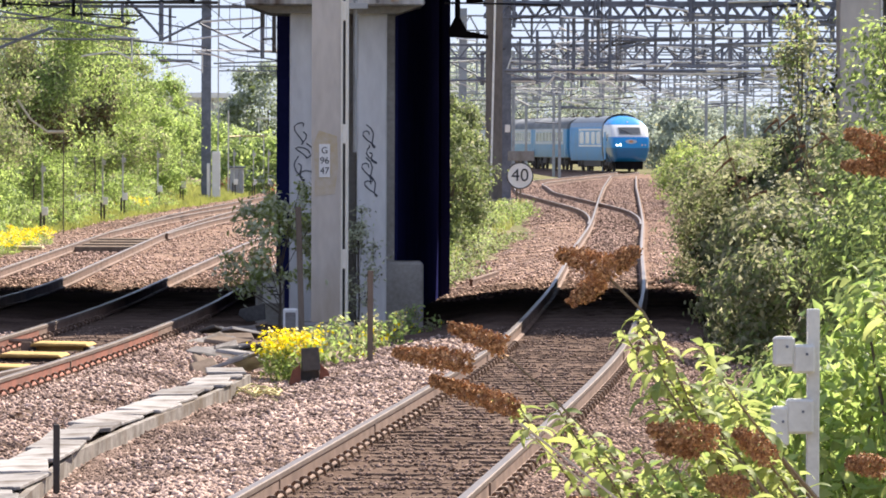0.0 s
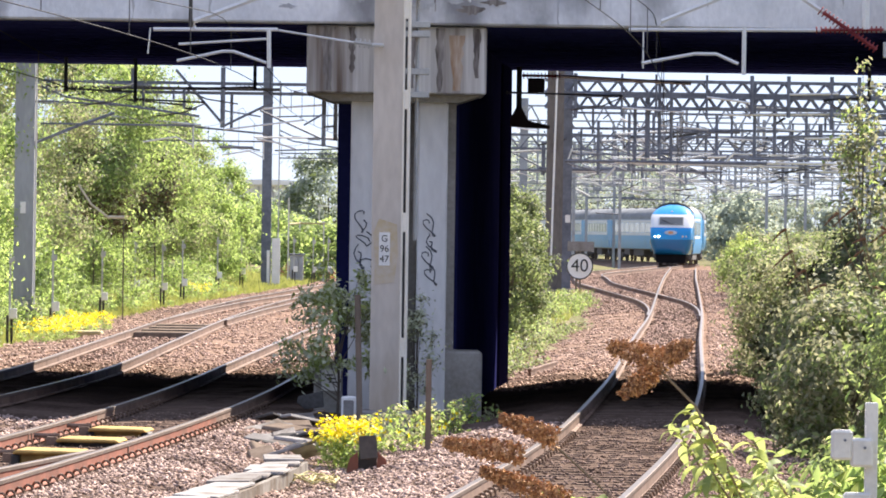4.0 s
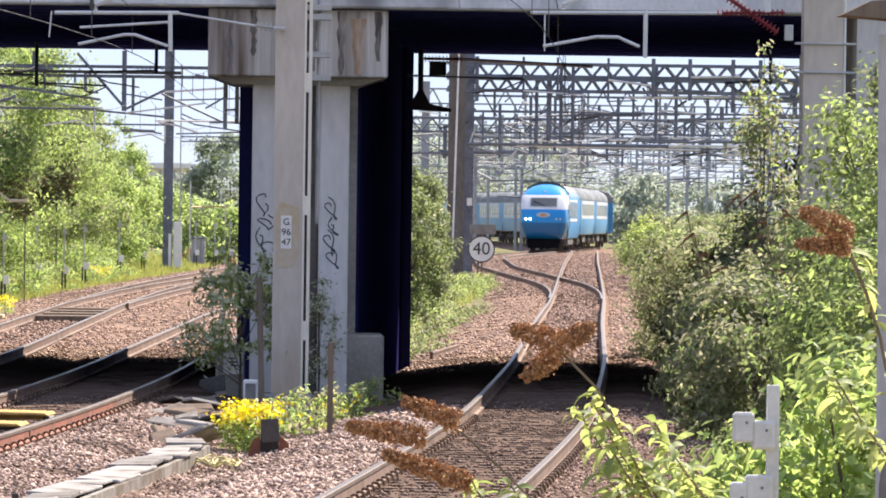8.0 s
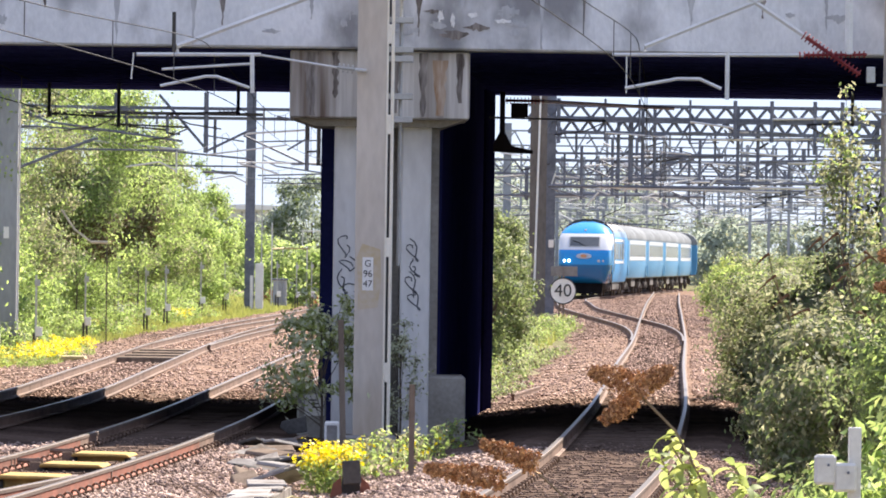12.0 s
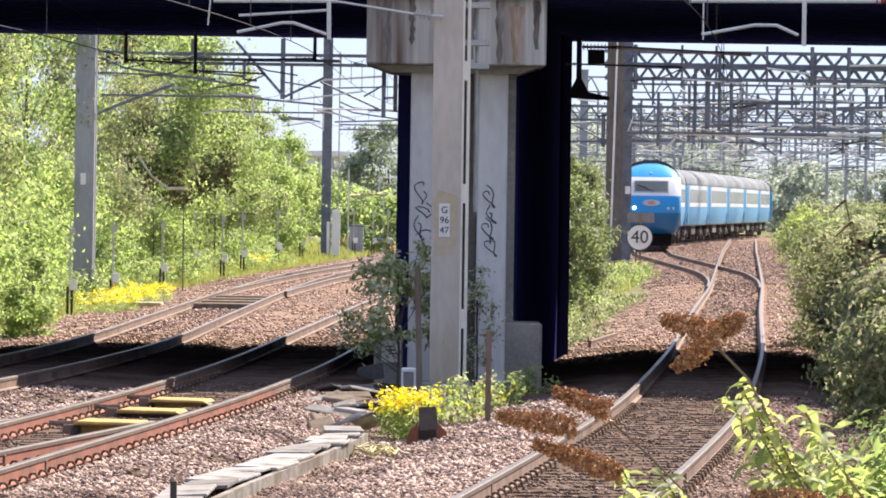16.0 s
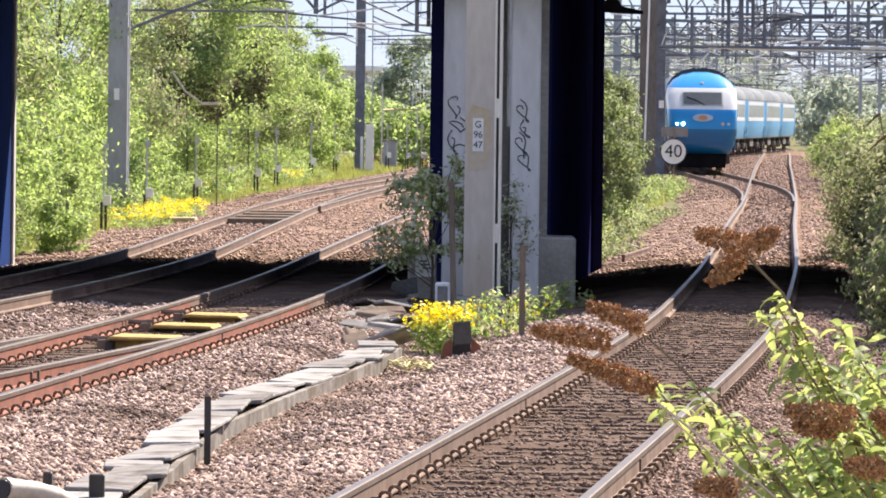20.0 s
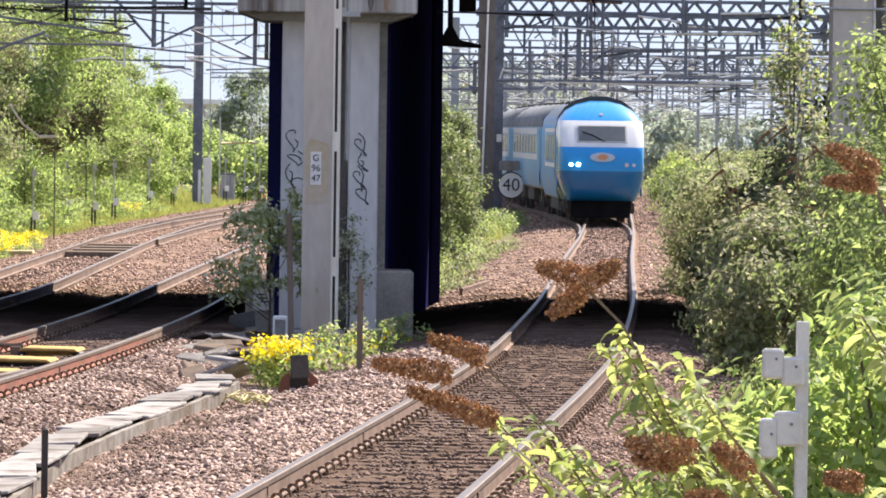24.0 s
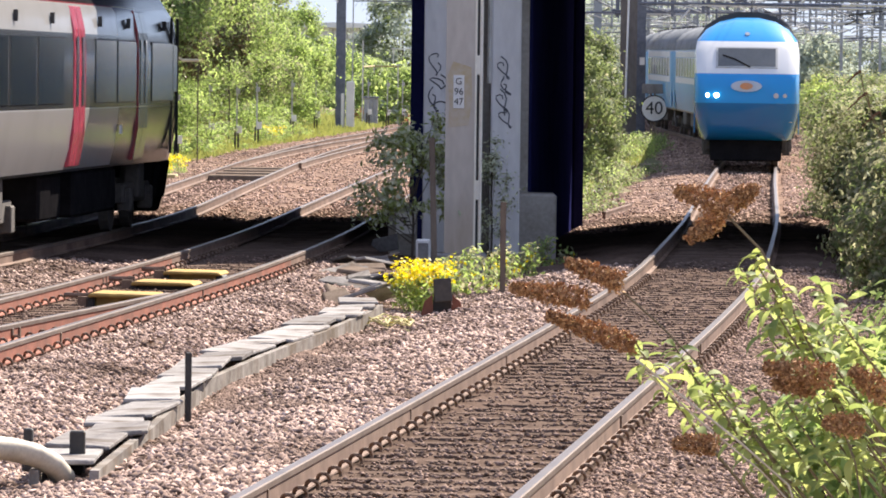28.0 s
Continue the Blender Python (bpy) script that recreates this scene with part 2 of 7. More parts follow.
M_LEAF_MID = leaf_mat("leaf_mid", (0.30, 0.37, 0.16), (0.09, 0.13, 0.048), 0.52, 0.6)
M_LEAF_GREY = leaf_mat("leaf_grey_green", (0.345, 0.345, 0.215), (0.105, 0.115, 0.065), 0.5, 0.6)
# paleness gives leaves in the bridge's shade the light they catch
M_LEAF_PALE = leaf_mat("leaf_painted_light", (0.74, 0.75, 0.57), (0.36, 0.40, 0.27), 0.4)
M_LEAF_DULL = leaf_mat("leaf_dull_green", (0.215, 0.265, 0.115), (0.065, 0.095, 0.036), 0.5, 0.6)
# far foliage, its green paled and greyed to paint in haze
M_LEAF_FAR = leaf_mat("leaf_far_haze", (0.34, 0.385, 0.32), (0.22, 0.255, 0.21), 0.45, 0.7)
M_LEAF_BUD = leaf_mat("leaf_buddleia", (0.42, 0.47, 0.175), (0.13, 0.19, 0.055), 0.45, 0.68, sat=1.05)
M_LEAF_BIG = leaf_mat("leaf_buddleia_large", (0.46, 0.48, 0.17), (0.17, 0.23, 0.065), 0.45, 0.68, True, sat=1.05)
M_GRASS = leaf_mat("grass_blade", (0.30, 0.31, 0.11), (0.15, 0.19, 0.05), 0.4)
M_YFLOWER = leaf_mat("ragwort_flower", (0.85, 0.76, 0.03), (0.66, 0.56, 0.01), 0.3)
M_SEED = mat("dry_seed_head", (0.70, 0.40, 0.18), (0.20, 0.08, 0.036), scale=10, fine=60, island=0.8)
M_DEAD_SPIKE = mat("dead_flower_brown", (0.26, 0.14, 0.075), (0.09, 0.05, 0.03), scale=14, fine=60, bump=0.8, spec=0.1)
M_PALE_TWIG = mat("pale_stem", (0.72, 0.62, 0.50), (0.46, 0.37, 0.28), scale=12, fine=60)
M_TWIG = mat("twig", (0.24, 0.18, 0.11), (0.13, 0.095, 0.055), scale=6, fine=40)
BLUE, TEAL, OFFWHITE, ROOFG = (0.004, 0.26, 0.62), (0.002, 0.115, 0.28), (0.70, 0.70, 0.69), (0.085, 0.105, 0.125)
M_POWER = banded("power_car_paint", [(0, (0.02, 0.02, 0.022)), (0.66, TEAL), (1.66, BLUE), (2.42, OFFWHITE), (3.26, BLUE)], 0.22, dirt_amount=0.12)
M_POWER_SIDE = banded("power_car_side_paint", [(0, (0.02, 0.02, 0.022)), (0.75, (0.02, 0.25, 0.55)), (3.12, (0.16, 0.26, 0.38)), (3.4, ROOFG)], 0.5, dirt_amount=0.3, coat=0.25)
M_COACH = banded("coach_paint", [(0, (0.03, 0.03, 0.03)), (0.95, (0.045, 0.26, 0.50)), (2.98, (0.13, 0.20, 0.27))], 0.5, dirt_amount=0.25, coat=0.35)
M_UNIT = banded("unit_paint", [(0, (0.02, 0.02, 0.02)), (1.0, (0.37, 0.35, 0.34)), (1.78, (0.50, 0.50, 0.50)), (1.81, (0.045, 0.047, 0.05)), (2.78, (0.42, 0.41, 0.40)), (3.17, (0.30, 0.05, 0.06)), (3.2, (0.02, 0.02, 0.021))], 0.14, dirt_amount=0.15)
M_UNDER = mat("black_underframe", (0.016, 0.015, 0.016), (0.008, 0.008, 0.009), scale=3, fine=15, rough=0.95, spec=0.0)
M_HOSE = mat("grimy_beige_plastic", (0.62, 0.55, 0.43), (0.42, 0.36, 0.27), scale=6, fine=40, rough=0.6)
M_MAST_GREY = mat("mast_blue_grey", (0.36, 0.375, 0.39), (0.25, 0.26, 0.27), scale=1.2, fine=12, rough=0.6, stretch=(1, 1, 0.3))
M_BAND = mat("coach_band_paint", (0.62, 0.64, 0.65), (0.46, 0.48, 0.49), scale=2, fine=20, rough=0.5)
M_COACH_ROOF = mat("roof_grey_paint", (0.27, 0.285, 0.30), (0.17, 0.18, 0.19), scale=1.2, fine=10, rough=1.0, spec=0.0, stretch=(1, 0.3, 1))
# pane colour lightened to hold the reflection of the bright sky
M_COACH_GLASS = mat("pale_sheen_pane", (0.54, 0.57, 0.58), (0.36, 0.38, 0.39), scale=1.2, fine=6, rough=0.12)
# bridge shadow painted into the unit's front, ballast reflection into its lowest band
M_UNIT_SHADED = banded("unit_shaded_paint", [(0, (0.02, 0.02, 0.02)), (1.0, (0.17, 0.155, 0.145)), (1.35, (0.075, 0.072, 0.068)), (1.78, (0.4, 0.4, 0.4)), (1.81, (0.045, 0.05, 0.055)), (2.78, (0.085, 0.087, 0.09)), (3.17, (0.4, 0.4, 0.4)), (3.2, (0.02, 0.02, 0.021))], 0.14, dirt_amount=0.15)
# dirty concrete; on the column web and haunch its dark tone paints shade
M_PLINTH = mat("dirt_and_shade_concrete", (0.40, 0.375, 0.34), (0.24, 0.22, 0.19), scale=1.5, fine=18, bump=0.3, spec=0.15)
M_PINK = mat("door_pink", (0.46, 0.06, 0.10), (0.38, 0.05, 0.08), rough=0.25)
M_SHADED_RED = mat("shaded_door_red", (0.30, 0.03, 0.04), (0.22, 0.02, 0.03), rough=0.3)
M_GLASS = mat("train_glass", (0.035, 0.045, 0.05), (0.02, 0.025, 0.03), rough=0.13, spec=0.45)
M_SCREEN = mat("windscreen", (0.13, 0.135, 0.13), (0.07, 0.075, 0.075), rough=0.1, spec=0.8, scale=1)
M_BOGIE = mat("bogie_grime", (0.11, 0.095, 0.08), (0.05, 0.043, 0.04), scale=3, fine=15, rough=0.85)
M_LAMP = glow("headlight", (1.0, 0.97, 0.9), 4.0)
M_TAIL = mat("unlit_lens", (0.55, 0.57, 0.58), (0.45, 0.46, 0.47), rough=0.15)

# ---- tools ----
class Mesh:
    """Collects vertices and faces with material numbers."""

    def __init__(self):
        self.v, self.f, self.m = [], [], []

    def add(self, verts, faces, k=0):
        n = len(self.v)
        self.v += [tuple(p) for p in verts]
        self.f += [tuple(n + i for i in q) for q in faces]
        self.m += [k] * len(faces)
        return self

    def box(self, cx, cy, cz, sx, sy, sz, turn=None, k=0):
        c = Vector((cx, cy, cz))
        pts = []
        for z in (-0.5, 0.5):
            for x, y in ((-0.5, -0.5), (0.5, -0.5), (0.5, 0.5), (-0.5, 0.5)):
                p = Vector((x * sx, y * sy, z * sz))
                pts.append(c + (turn @ p if turn else p))
        return self.add(pts, [(3, 2, 1, 0), (4, 5, 6, 7), (0, 1, 5, 4), (1, 2, 6, 5), (2, 3, 7, 6), (3, 0, 4, 7)], k)

    def tube(self, pts, r, n=6, k=0, r2=None):
        pts = [Vector(p) for p in pts]
        rings = []
        for i, p in enumerate(pts):
            d = (pts[min(i + 1, len(pts) - 1)] - pts[max(i - 1, 0)]).normalized()
            a = d.cross(Vector((0, 0, 1)) if abs(d.z) < 0.9 else Vector((1, 0, 0))).normalized()
            b = d.cross(a)
            rr = r if r2 is None else r + (r2 - r) * i / (len(pts) - 1)
            rings.append([p + rr * (math.cos(2 * math.pi * j / n) * a + math.sin(2 * math.pi * j / n) * b) for j in range(n)])
        return self.loft(rings, k)

    def loft(self, rings, k=0, caps=True):
        n = len(rings[0])
        verts = [p for ring in rings for p in ring]
        faces = [(i * n + j, i * n + (j + 1) % n, (i + 1) * n + (j + 1) % n, (i + 1) * n + j) for i in range(len(rings) - 1) for j in range(n)]
        if caps:
            faces += [tuple(range(n - 1, -1, -1)), tuple((len(rings) - 1) * n + j for j in range(n))]
        return self.add(verts, faces, k)

    def prism(self, outline, y0, y1, k=0):
        """Outline in x, z, drawn out along y."""
        return self.loft([[(x, y0, z) for x, z in outline], [(x, y1, z) for x, z in outline]], k)


def linked(name, me, parent=None, label=""):
    ob = new(name, me)
    if parent:
        ob.parent = parent
    if label:
        ob["label"] = label
    return ob


def mesh_of(name, mb, mats, bevel=0.0, smooth=False):
    me = bpy.data.meshes.new(name)
    me.from_pydata([tuple(p) for p in mb.v], [], mb.f)
    for m in mats:
        me.materials.append(m)
    if len(mats) > 1:
        me.polygons.foreach_set("material_index", mb.m)
    bm = bmesh.new()
    bm.from_mesh(me)
    bmesh.ops.recalc_face_normals(bm, faces=bm.faces)
    if bevel:
        bmesh.ops.bevel(bm, geom=[e for e in bm.edges if e.is_manifold and e.calc_face_angle(0) > 0.6], offset=bevel, segments=1, affect="EDGES", clamp_overlap=True)
    bm.to_mesh(me)
    bm.free()
    if smooth:
        me.polygons.foreach_set("use_smooth", [True] * len(me.polygons))
        me.set_sharp_from_angle(angle=radians(35))
    return me


def part(name, mb, mats, parent=None, label="", bevel=0.0, smooth=False):
    mats = mats if isinstance(mats, (list, tuple)) else [mats]
    return linked(name, mesh_of(name, mb, mats, bevel, smooth), parent, label)


def thing(name, label, category, at=None, group="", kind=""):
    ob = new(name)
    ob.empty_display_size = 0.3
    if at is not None:
        ob.matrix_world = at
    return tagged(ob, label, category, group, kind)


def raw_mesh(name, verts, faces, mats, idx=None):
    """A mesh from number arrays: verts (n, 3), faces (m, k)."""
    me = bpy.data.meshes.new(name)
    n, (m, k) = len(verts), faces.shape
    me.vertices.add(n)
    me.vertices.foreach_set("co", np.ascontiguousarray(verts, dtype=np.float32).ravel())
    me.loops.add(m * k)
    me.loops.foreach_set("vertex_index", np.ascontiguousarray(faces, dtype=np.int32).ravel())
    me.polygons.add(m)
    me.polygons.foreach_set("loop_start", np.arange(0, m * k, k, dtype=np.int32))
    for mt in mats:
        me.materials.append(mt)
    if idx is not None:
        me.polygons.foreach_set("material_index", np.ascontiguousarray(idx, dtype=np.int32))
    me.update(calc_edges=True)
    me.validate()
    return me


def leaves(name, centres, length, width, rng, mats, up=0.4, mix=None, fold=0.25, out=None):
    """One mesh of many small folded leaves at the centres."""
    n = len(centres)
    d = rng.normal(size=(n, 3))
    d /= np.linalg.norm(d, axis=1)[:, None]
    nrm = rng.normal(size=(n, 3)) * (0.55 if out is not None else 1) + np.array([0, 0, up * 2])
    if out is not None:
        nrm = nrm + out * 1.3
    d = d - 0.8 * (np.einsum("ij,ij->i", d, nrm) / (np.einsum("ij,ij->i", nrm, nrm) + 1e-9))[:, None] * nrm
    d /= np.linalg.norm(d, axis=1)[:, None]
    side = np.cross(d, nrm)
    side /= np.linalg.norm(side, axis=1)[:, None] + 1e-9
    nrm = np.cross(side, d)
    ln = (length * rng.uniform(0.6, 1.3, n))[:, None]
    wd = (width * rng.uniform(0.6, 1.3, n))[:, None]
    a = centres - d * ln / 2
    b = centres + d * ln / 2
    l = centres - side * wd / 2 + nrm * wd * fold
    r = centres + side * wd / 2 + nrm * wd * fold
    v = np.stack([a, r, b, l], 1).reshape(-1, 3)
    base = np.arange(n)[:, None] * 4
    f = np.concatenate([base + np.array([0, 1, 2]), base + np.array([0, 2, 3])], 1).reshape(-1, 3)
    idx = None
    if mix is not None:
        idx = np.repeat(rng.choice(len(mats), n, p=mix), 2)
    return raw_mesh(name, v, f, mats, idx)


def smooth_line(points, lo, hi, step=1.0, soft=7.0):
    """A soft curve x(d) through corner points (d, x)."""
    d = np.arange(lo - 40, hi + 40 + step, step)
    p = np.array(points, float)
    x = np.interp(d, p[:, 0], p[:, 1])
    a, b = (p[1, 1] - p[0, 1]) / (p[1, 0] - p[0, 0]), (p[-1, 1] - p[-2, 1]) / (p[-1, 0] - p[-2, 0])
    x = np.where(d < p[0, 0], p[0, 1] + a * (d - p[0, 0]), x)
    x = np.where(d > p[-1, 0], p[-1, 1] + b * (d - p[-1, 0]), x)
    w = np.exp(-0.5 * (np.arange(-30, 31) * step / soft) ** 2)
    xs = np.convolve(np.pad(x, 30, mode="edge"), w / w.sum(), "valid")
    keep = (d >= lo) & (d <= hi)
    return d[keep], xs[keep]


def rise(d):
    """The line climbs gently beyond the junction."""
    return np.interp(np.asarray(d, float), [180, 210, 255, 330, 400, 480, 800], [0.0, 0.14, 0.30, 0.37, 0.38, 0.36, 0.5])

# ---- plan of the lines: distance, x of the centre line ----
LINES = {
    "near": [(-60, -8.66), (20, -1.62), (40, 0.14), (60, 1.9), (76, 3.22), (104, 4.92), (147, 7.18), (192, 9.66), (300, 15.2), (400, 20.5)],
    "branch": [(165, 8.14), (187, 9.33), (198, 9.92), (215, 10.36), (236, 10.17), (255, 10.02), (270, 10.12), (285, 10.6), (300, 11.05), (316, 11.35), (330, 12.38), (345, 13.81), (378, 16.94), (425, 21.33), (440, 22.65), (454, 24.0), (463, 22.3), (474, 20.8), (491, 19.8), (514, 18.9), (560, 17.6), (640, 16.5)],
    "middle": [(-60, -12.2), (20, -6.75), (49, -4.68), (57, -4.15), (68, -3.31), (78, -2.62), (88, -2.13), (96, -1.79), (104, -1.58), (115, -1.29), (157, -0.1), (220, 2.4), (330, 6.5)],
    "turnout": [(20, -9.3), (53, -5.26), (58, -4.66), (63, -4.04), (70, -3.18)],
    "far": [(-190, -30.5), (20, -11.4), (60, -7.75), (76, -6.6), (83, -5.85), (100, -4.95), (108, -4.68), (120, -4.56), (130, -4.45), (150, -4.2), (170, -3.95), (185, -3.65), (206, -2.7), (221, -1.8), (236, -0.9), (260, 0.7), (330, 3.2)],
}
RANGE = {"near": (-60, 395), "branch": (165, 640), "middle": (-60, 330), "turnout": (22, 68.5), "far": (-190, 330)}
LINE = {k: smooth_line(LINES[k], *RANGE[k], soft=6.0) for k in LINES}


def cx(line, d):
    return np.interp(d, *LINE[line])


def slope(line, d):
    return (cx(line, d + 1) - cx(line, d - 1)) / 2


# ---- ground, one sheet to the horizon ----
def ground_height(x, y):
    left = cx("far", np.clip(y, -60, 330)) - 3.9
    right = cx("near", np.clip(y, -60, 395)) + 2.2
    bank = np.clip((left - x) / 6, 0, 1) * 0.9
    bank_r = np.clip((x - right) / 5, 0, 1) * 0.25
    mid = np.clip((y - 118) / 25, 0, 1) * 0.24 * (x > cx("middle", np.clip(y, -60, 330)) + 2.6) * (x < cx("near", np.clip(y, -60, 395)) - 2.9)
    return -0.47 + bank + bank_r + mid + rise(y) + 0.05 * np.sin(x * 1.7 + y * 0.31) * np.sin(y * 0.83)


xs = np.concatenate([-np.geomspace(3000, 40, 14), np.arange(-34, 40, 0.8), np.geomspace(46, 3000, 14)])
ys = np.concatenate([-np.geomspace(400, 10, 8), np.arange(0, 300, 1.0), np.geomspace(302, 4500, 40)])
gx, gy = np.meshgrid(xs, ys)
gz = ground_height(gx, gy)
near_cam = np.clip((30 - gy) / 12, 0, 1)
gz = gz * (1 - near_cam) + near_cam * -0.5
nx, ny = len(xs), len(ys)
ii, jj = np.meshgrid(np.arange(nx - 1), np.arange(ny - 1))
q = (jj * nx + ii).ravel()
me = raw_mesh("ground", np.stack([gx, gy, gz], -1).reshape(-1, 3), np.stack([q, q + 1, q + nx + 1, q + nx], 1), [M_SOIL])
tagged(new("ground", me), "bare brown soil and rough grass beside the railway", "ground", kind="structure")


def bed(name, left, right, d0, d1, centres, label):
    """A bed of ballast between two edges x(d), level under the rails and falling off outside."""
    rng = np.random.default_rng(5)
    d = np.concatenate([np.arange(d0, 30, 2.0) if d0 < 30 else np.zeros(0), np.arange(max(d0, 30), 120, 0.3), np.arange(max(d0, 120), d1 + 1, 1.5)])
    u = np.linspace(0, 1, 56)
    D, U = np.meshgrid(d, u, indexing="ij")
    lx, rx = left(d)[:, None], right(d)[:, None]
    X = lx + (rx - lx) * U
    off = np.full(X.shape, 9.0)
    for c in centres:
        lo, hi = RANGE[c]
        inside = (D >= lo - 1) & (D <= hi + 1)
        off = np.where(inside, np.minimum(off, np.abs(X - cx(c, d)[:, None])), off)
    Z = -0.174 - 0.006 * (off < 1.1) - 0.19 * np.clip((off - 1.25) / 1.6, 0, 1)
    edge = np.minimum(U, 1 - U) * (rx - lx)
    Z = Z - 0.45 * np.clip(1 - edge / 0.7, 0, 1)
    Z = Z + rng.normal(0, 0.012, X.shape) + 0.03 * np.sin(X * 2.3 + D * 0.7) * np.sin(D * 0.45) * (off > 1.4) + rise(D)
    n, k = X.shape
    a, b = np.meshgrid(np.arange(n - 1), np.arange(k - 1), indexing="ij")
    w = (a * k + b).ravel()
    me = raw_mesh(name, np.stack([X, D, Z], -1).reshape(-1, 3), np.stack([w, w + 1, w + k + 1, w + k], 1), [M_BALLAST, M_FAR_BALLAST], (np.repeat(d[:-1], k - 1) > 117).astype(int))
    me.polygons.foreach_set("use_smooth", [True] * len(me.polygons))
    return tagged(new(name, me), label, "ballast", kind="structure")


def split_x(d):
    return 0.5 * (cx("middle", np.clip(d, -60, 330)) + cx("near", d)) - 0.2


bed("ballast_bed", lambda d: cx("far", d) - 4.1, lambda d: np.where(d < 112, split_x(d), cx("middle", d) + 2.4), -58, 328, ["far", "middle", "turnout"], "pinkish grey crushed stone ballast under two tracks")
bed("ballast_bed", lambda d: np.where(d < 112, split_x(d), np.minimum(cx("near", d), cx("branch", np.clip(d, 165, 640))) - 3.4), lambda d: np.maximum(cx("near", d), np.where(d > 190, cx("branch", np.clip(d, 165, 640)), 0)) + 2.3, -58, 394, ["near", "branch"], "pinkish grey crushed stone ballast under the near track")
bed("ballast_bed", lambda d: cx("branch", d) - 3.0, lambda d: cx("branch", d) + 3.0, 394, 638, ["branch"], "far ballast under the curving line")

# ---- rails ----
PROFILE = [(-0.07, -0.159), (0.07, -0.159), (0.07, -0.148), (0.028, -0.132), (0.026, -0.046), (0.034, -0.040), (0.035, -0.006), (0.026, 0.0), (-0.026, 0.0), (-0.035, -0.006), (-0.034, -0.040), (-0.026, -0.046), (-0.028, -0.132), (-0.07, -0.148)]


def rail(parent, line, side, lo, hi, rust, label="", name="rail", shift=None):
    d = np.concatenate([np.arange(lo, min(hi, 130), 1.0), np.arange(max(lo, 130), hi, 4.0), [hi]])
    x = cx(line, d) + (shift(d) if shift else 0)
    z = rise(d)
    mb = Mesh()
    rings = []
    for i in range(len(d)):
        s = slope(line, d[i])
        c = 1 / math.sqrt(1 + s * s)
        ox, oy = x[i] + side * 0.7525 * c, d[i] - side * 0.7525 * s * c
        rings.append([(ox + a * c, oy - a * s * c, z[i] + b) for a, b in PROFILE])
    n = len(PROFILE)
    mb.loft(rings)
    for q in range(len(mb.m)):
        if q < (len(rings) - 1) * n and q % n in (5, 6, 7, 8, 9):
            mb.m[q] = 1 if q % n == 7 else 2
    return part(name, mb, [rust, M_RAILTOP, M_RAILHEAD], parent, label)


def sleeper_mesh():
    mb = Mesh()
    for sgn in (-1, 1):
        mb.loft([[(x, -0.13, -0.28), (x, 0.13, -0.28), (x, 0.10, zt), (x, -0.10, zt)] for x, zt in ((sgn * 1.25, -0.20), (sgn * 0.86, -0.195), (sgn * 0.62, -0.170), (sgn * 0.4, -0.166), (0, -0.170))])
    return mesh_of("sleeper", mb, [M_SLEEPER])


def clip_mesh_points():
    """A bent spring clip, as a loop of steel bar."""
    pts = []
    for i in range(8):
        a = math.pi * (1.15 * i / 7 - 0.08)
        pts.append((0.038 * math.cos(a) - 0.01, 0.035 * math.cos(a * 2), -0.148 + 0.052 * math.sin(a)))
    return pts


SLEEPER = sleeper_mesh()
strap = Mesh()
strap.box(0, 0, -0.086, 0.076, 0.06, 0.092)
STRAP = mesh_of("joint_strap", strap, [M_CLIP], bevel=0.004)


def lay_track(name, line, label, lo, hi, sleepers, rust, clips, group="railway tracks", rails=(-1, 1)):
    t = thing(name, label, "track", group=group)
    for side in rails:
        rail(t, line, side, lo, min(hi, 82), rust)
        if hi > 82:
            rail(t, line, side, max(lo, 82), hi, M_RUST)
    d = sleepers[0]
    while d < sleepers[1]:
        s = slope(line, d)
        ob = new("sleeper", SLEEPER)
        ob.parent = t
        ob.matrix_world = Matrix.Translation((cx(line, d), d, float(rise(d)))) @ Matrix.Rotation(-math.atan(s), 4, "Z")
        d += 0.66
    rj = random.Random(int(cx(line, 40) * 100))
    for side in rails:
        d = max(lo, 36) + rj.uniform(0, 3)
        while d < min(hi, 80):
            s = slope(line, d)
            ox, oy = cx(line, d) + side * 0.7525, d - s * side * 0.7525
            ob = new("joint_strap", STRAP)
            ob.parent = t
            ob.matrix_world = Matrix.Translation((ox, oy, 0)) @ Matrix.Rotation(-math.atan(s), 4, "Z")
            d += rj.choice((0.35, 9.0, 12.0, 16.0))
    if clips:
        mb = Mesh()
        loop = clip_mesh_points()
        d = sleepers[0]
        while d < clips:
            s = slope(line, d)
            for side in (-1, 1):
                for inner in (-1, 1):
                    ox = cx(line, d) + side * 0.7525 + inner * 0.105
                    oy = d - s * (side * 0.7525 + inner * 0.105)
                    mb.tube([(ox + inner * px, oy + py, pz) for px, py, pz in loop], 0.0135, 5)
            d += 0.66
        tagged(part("rail_fastening", mb, M_CLIP, t, "rusty spring rail clips"), kind="stuff")
    return t


lay_track("railway_track", "near", "running line with brown steel rails on dirty concrete sleepers", -58, 392, (28, 320), M_RUST, 80)
lay_track("railway_track", "branch", "curved branch line joining the near track at a turnout", 186, 636, (206, 360), M_RUST, 0)
lay_track("railway_track", "middle", "red-rusted line with concrete sleepers and bent clips", -58, 328, (28, 130), M_RED_RUST, 92)
lay_track("railway_track", "turnout", "diverging switch rails meeting the red-rusted line", 24, 68, (28, 60), M_RED_RUST, 68)
outer = lay_track("railway_track", "far", "outer line with worn rails on concrete sleepers", -188, 328, (60, 150), M_RUST, 0)

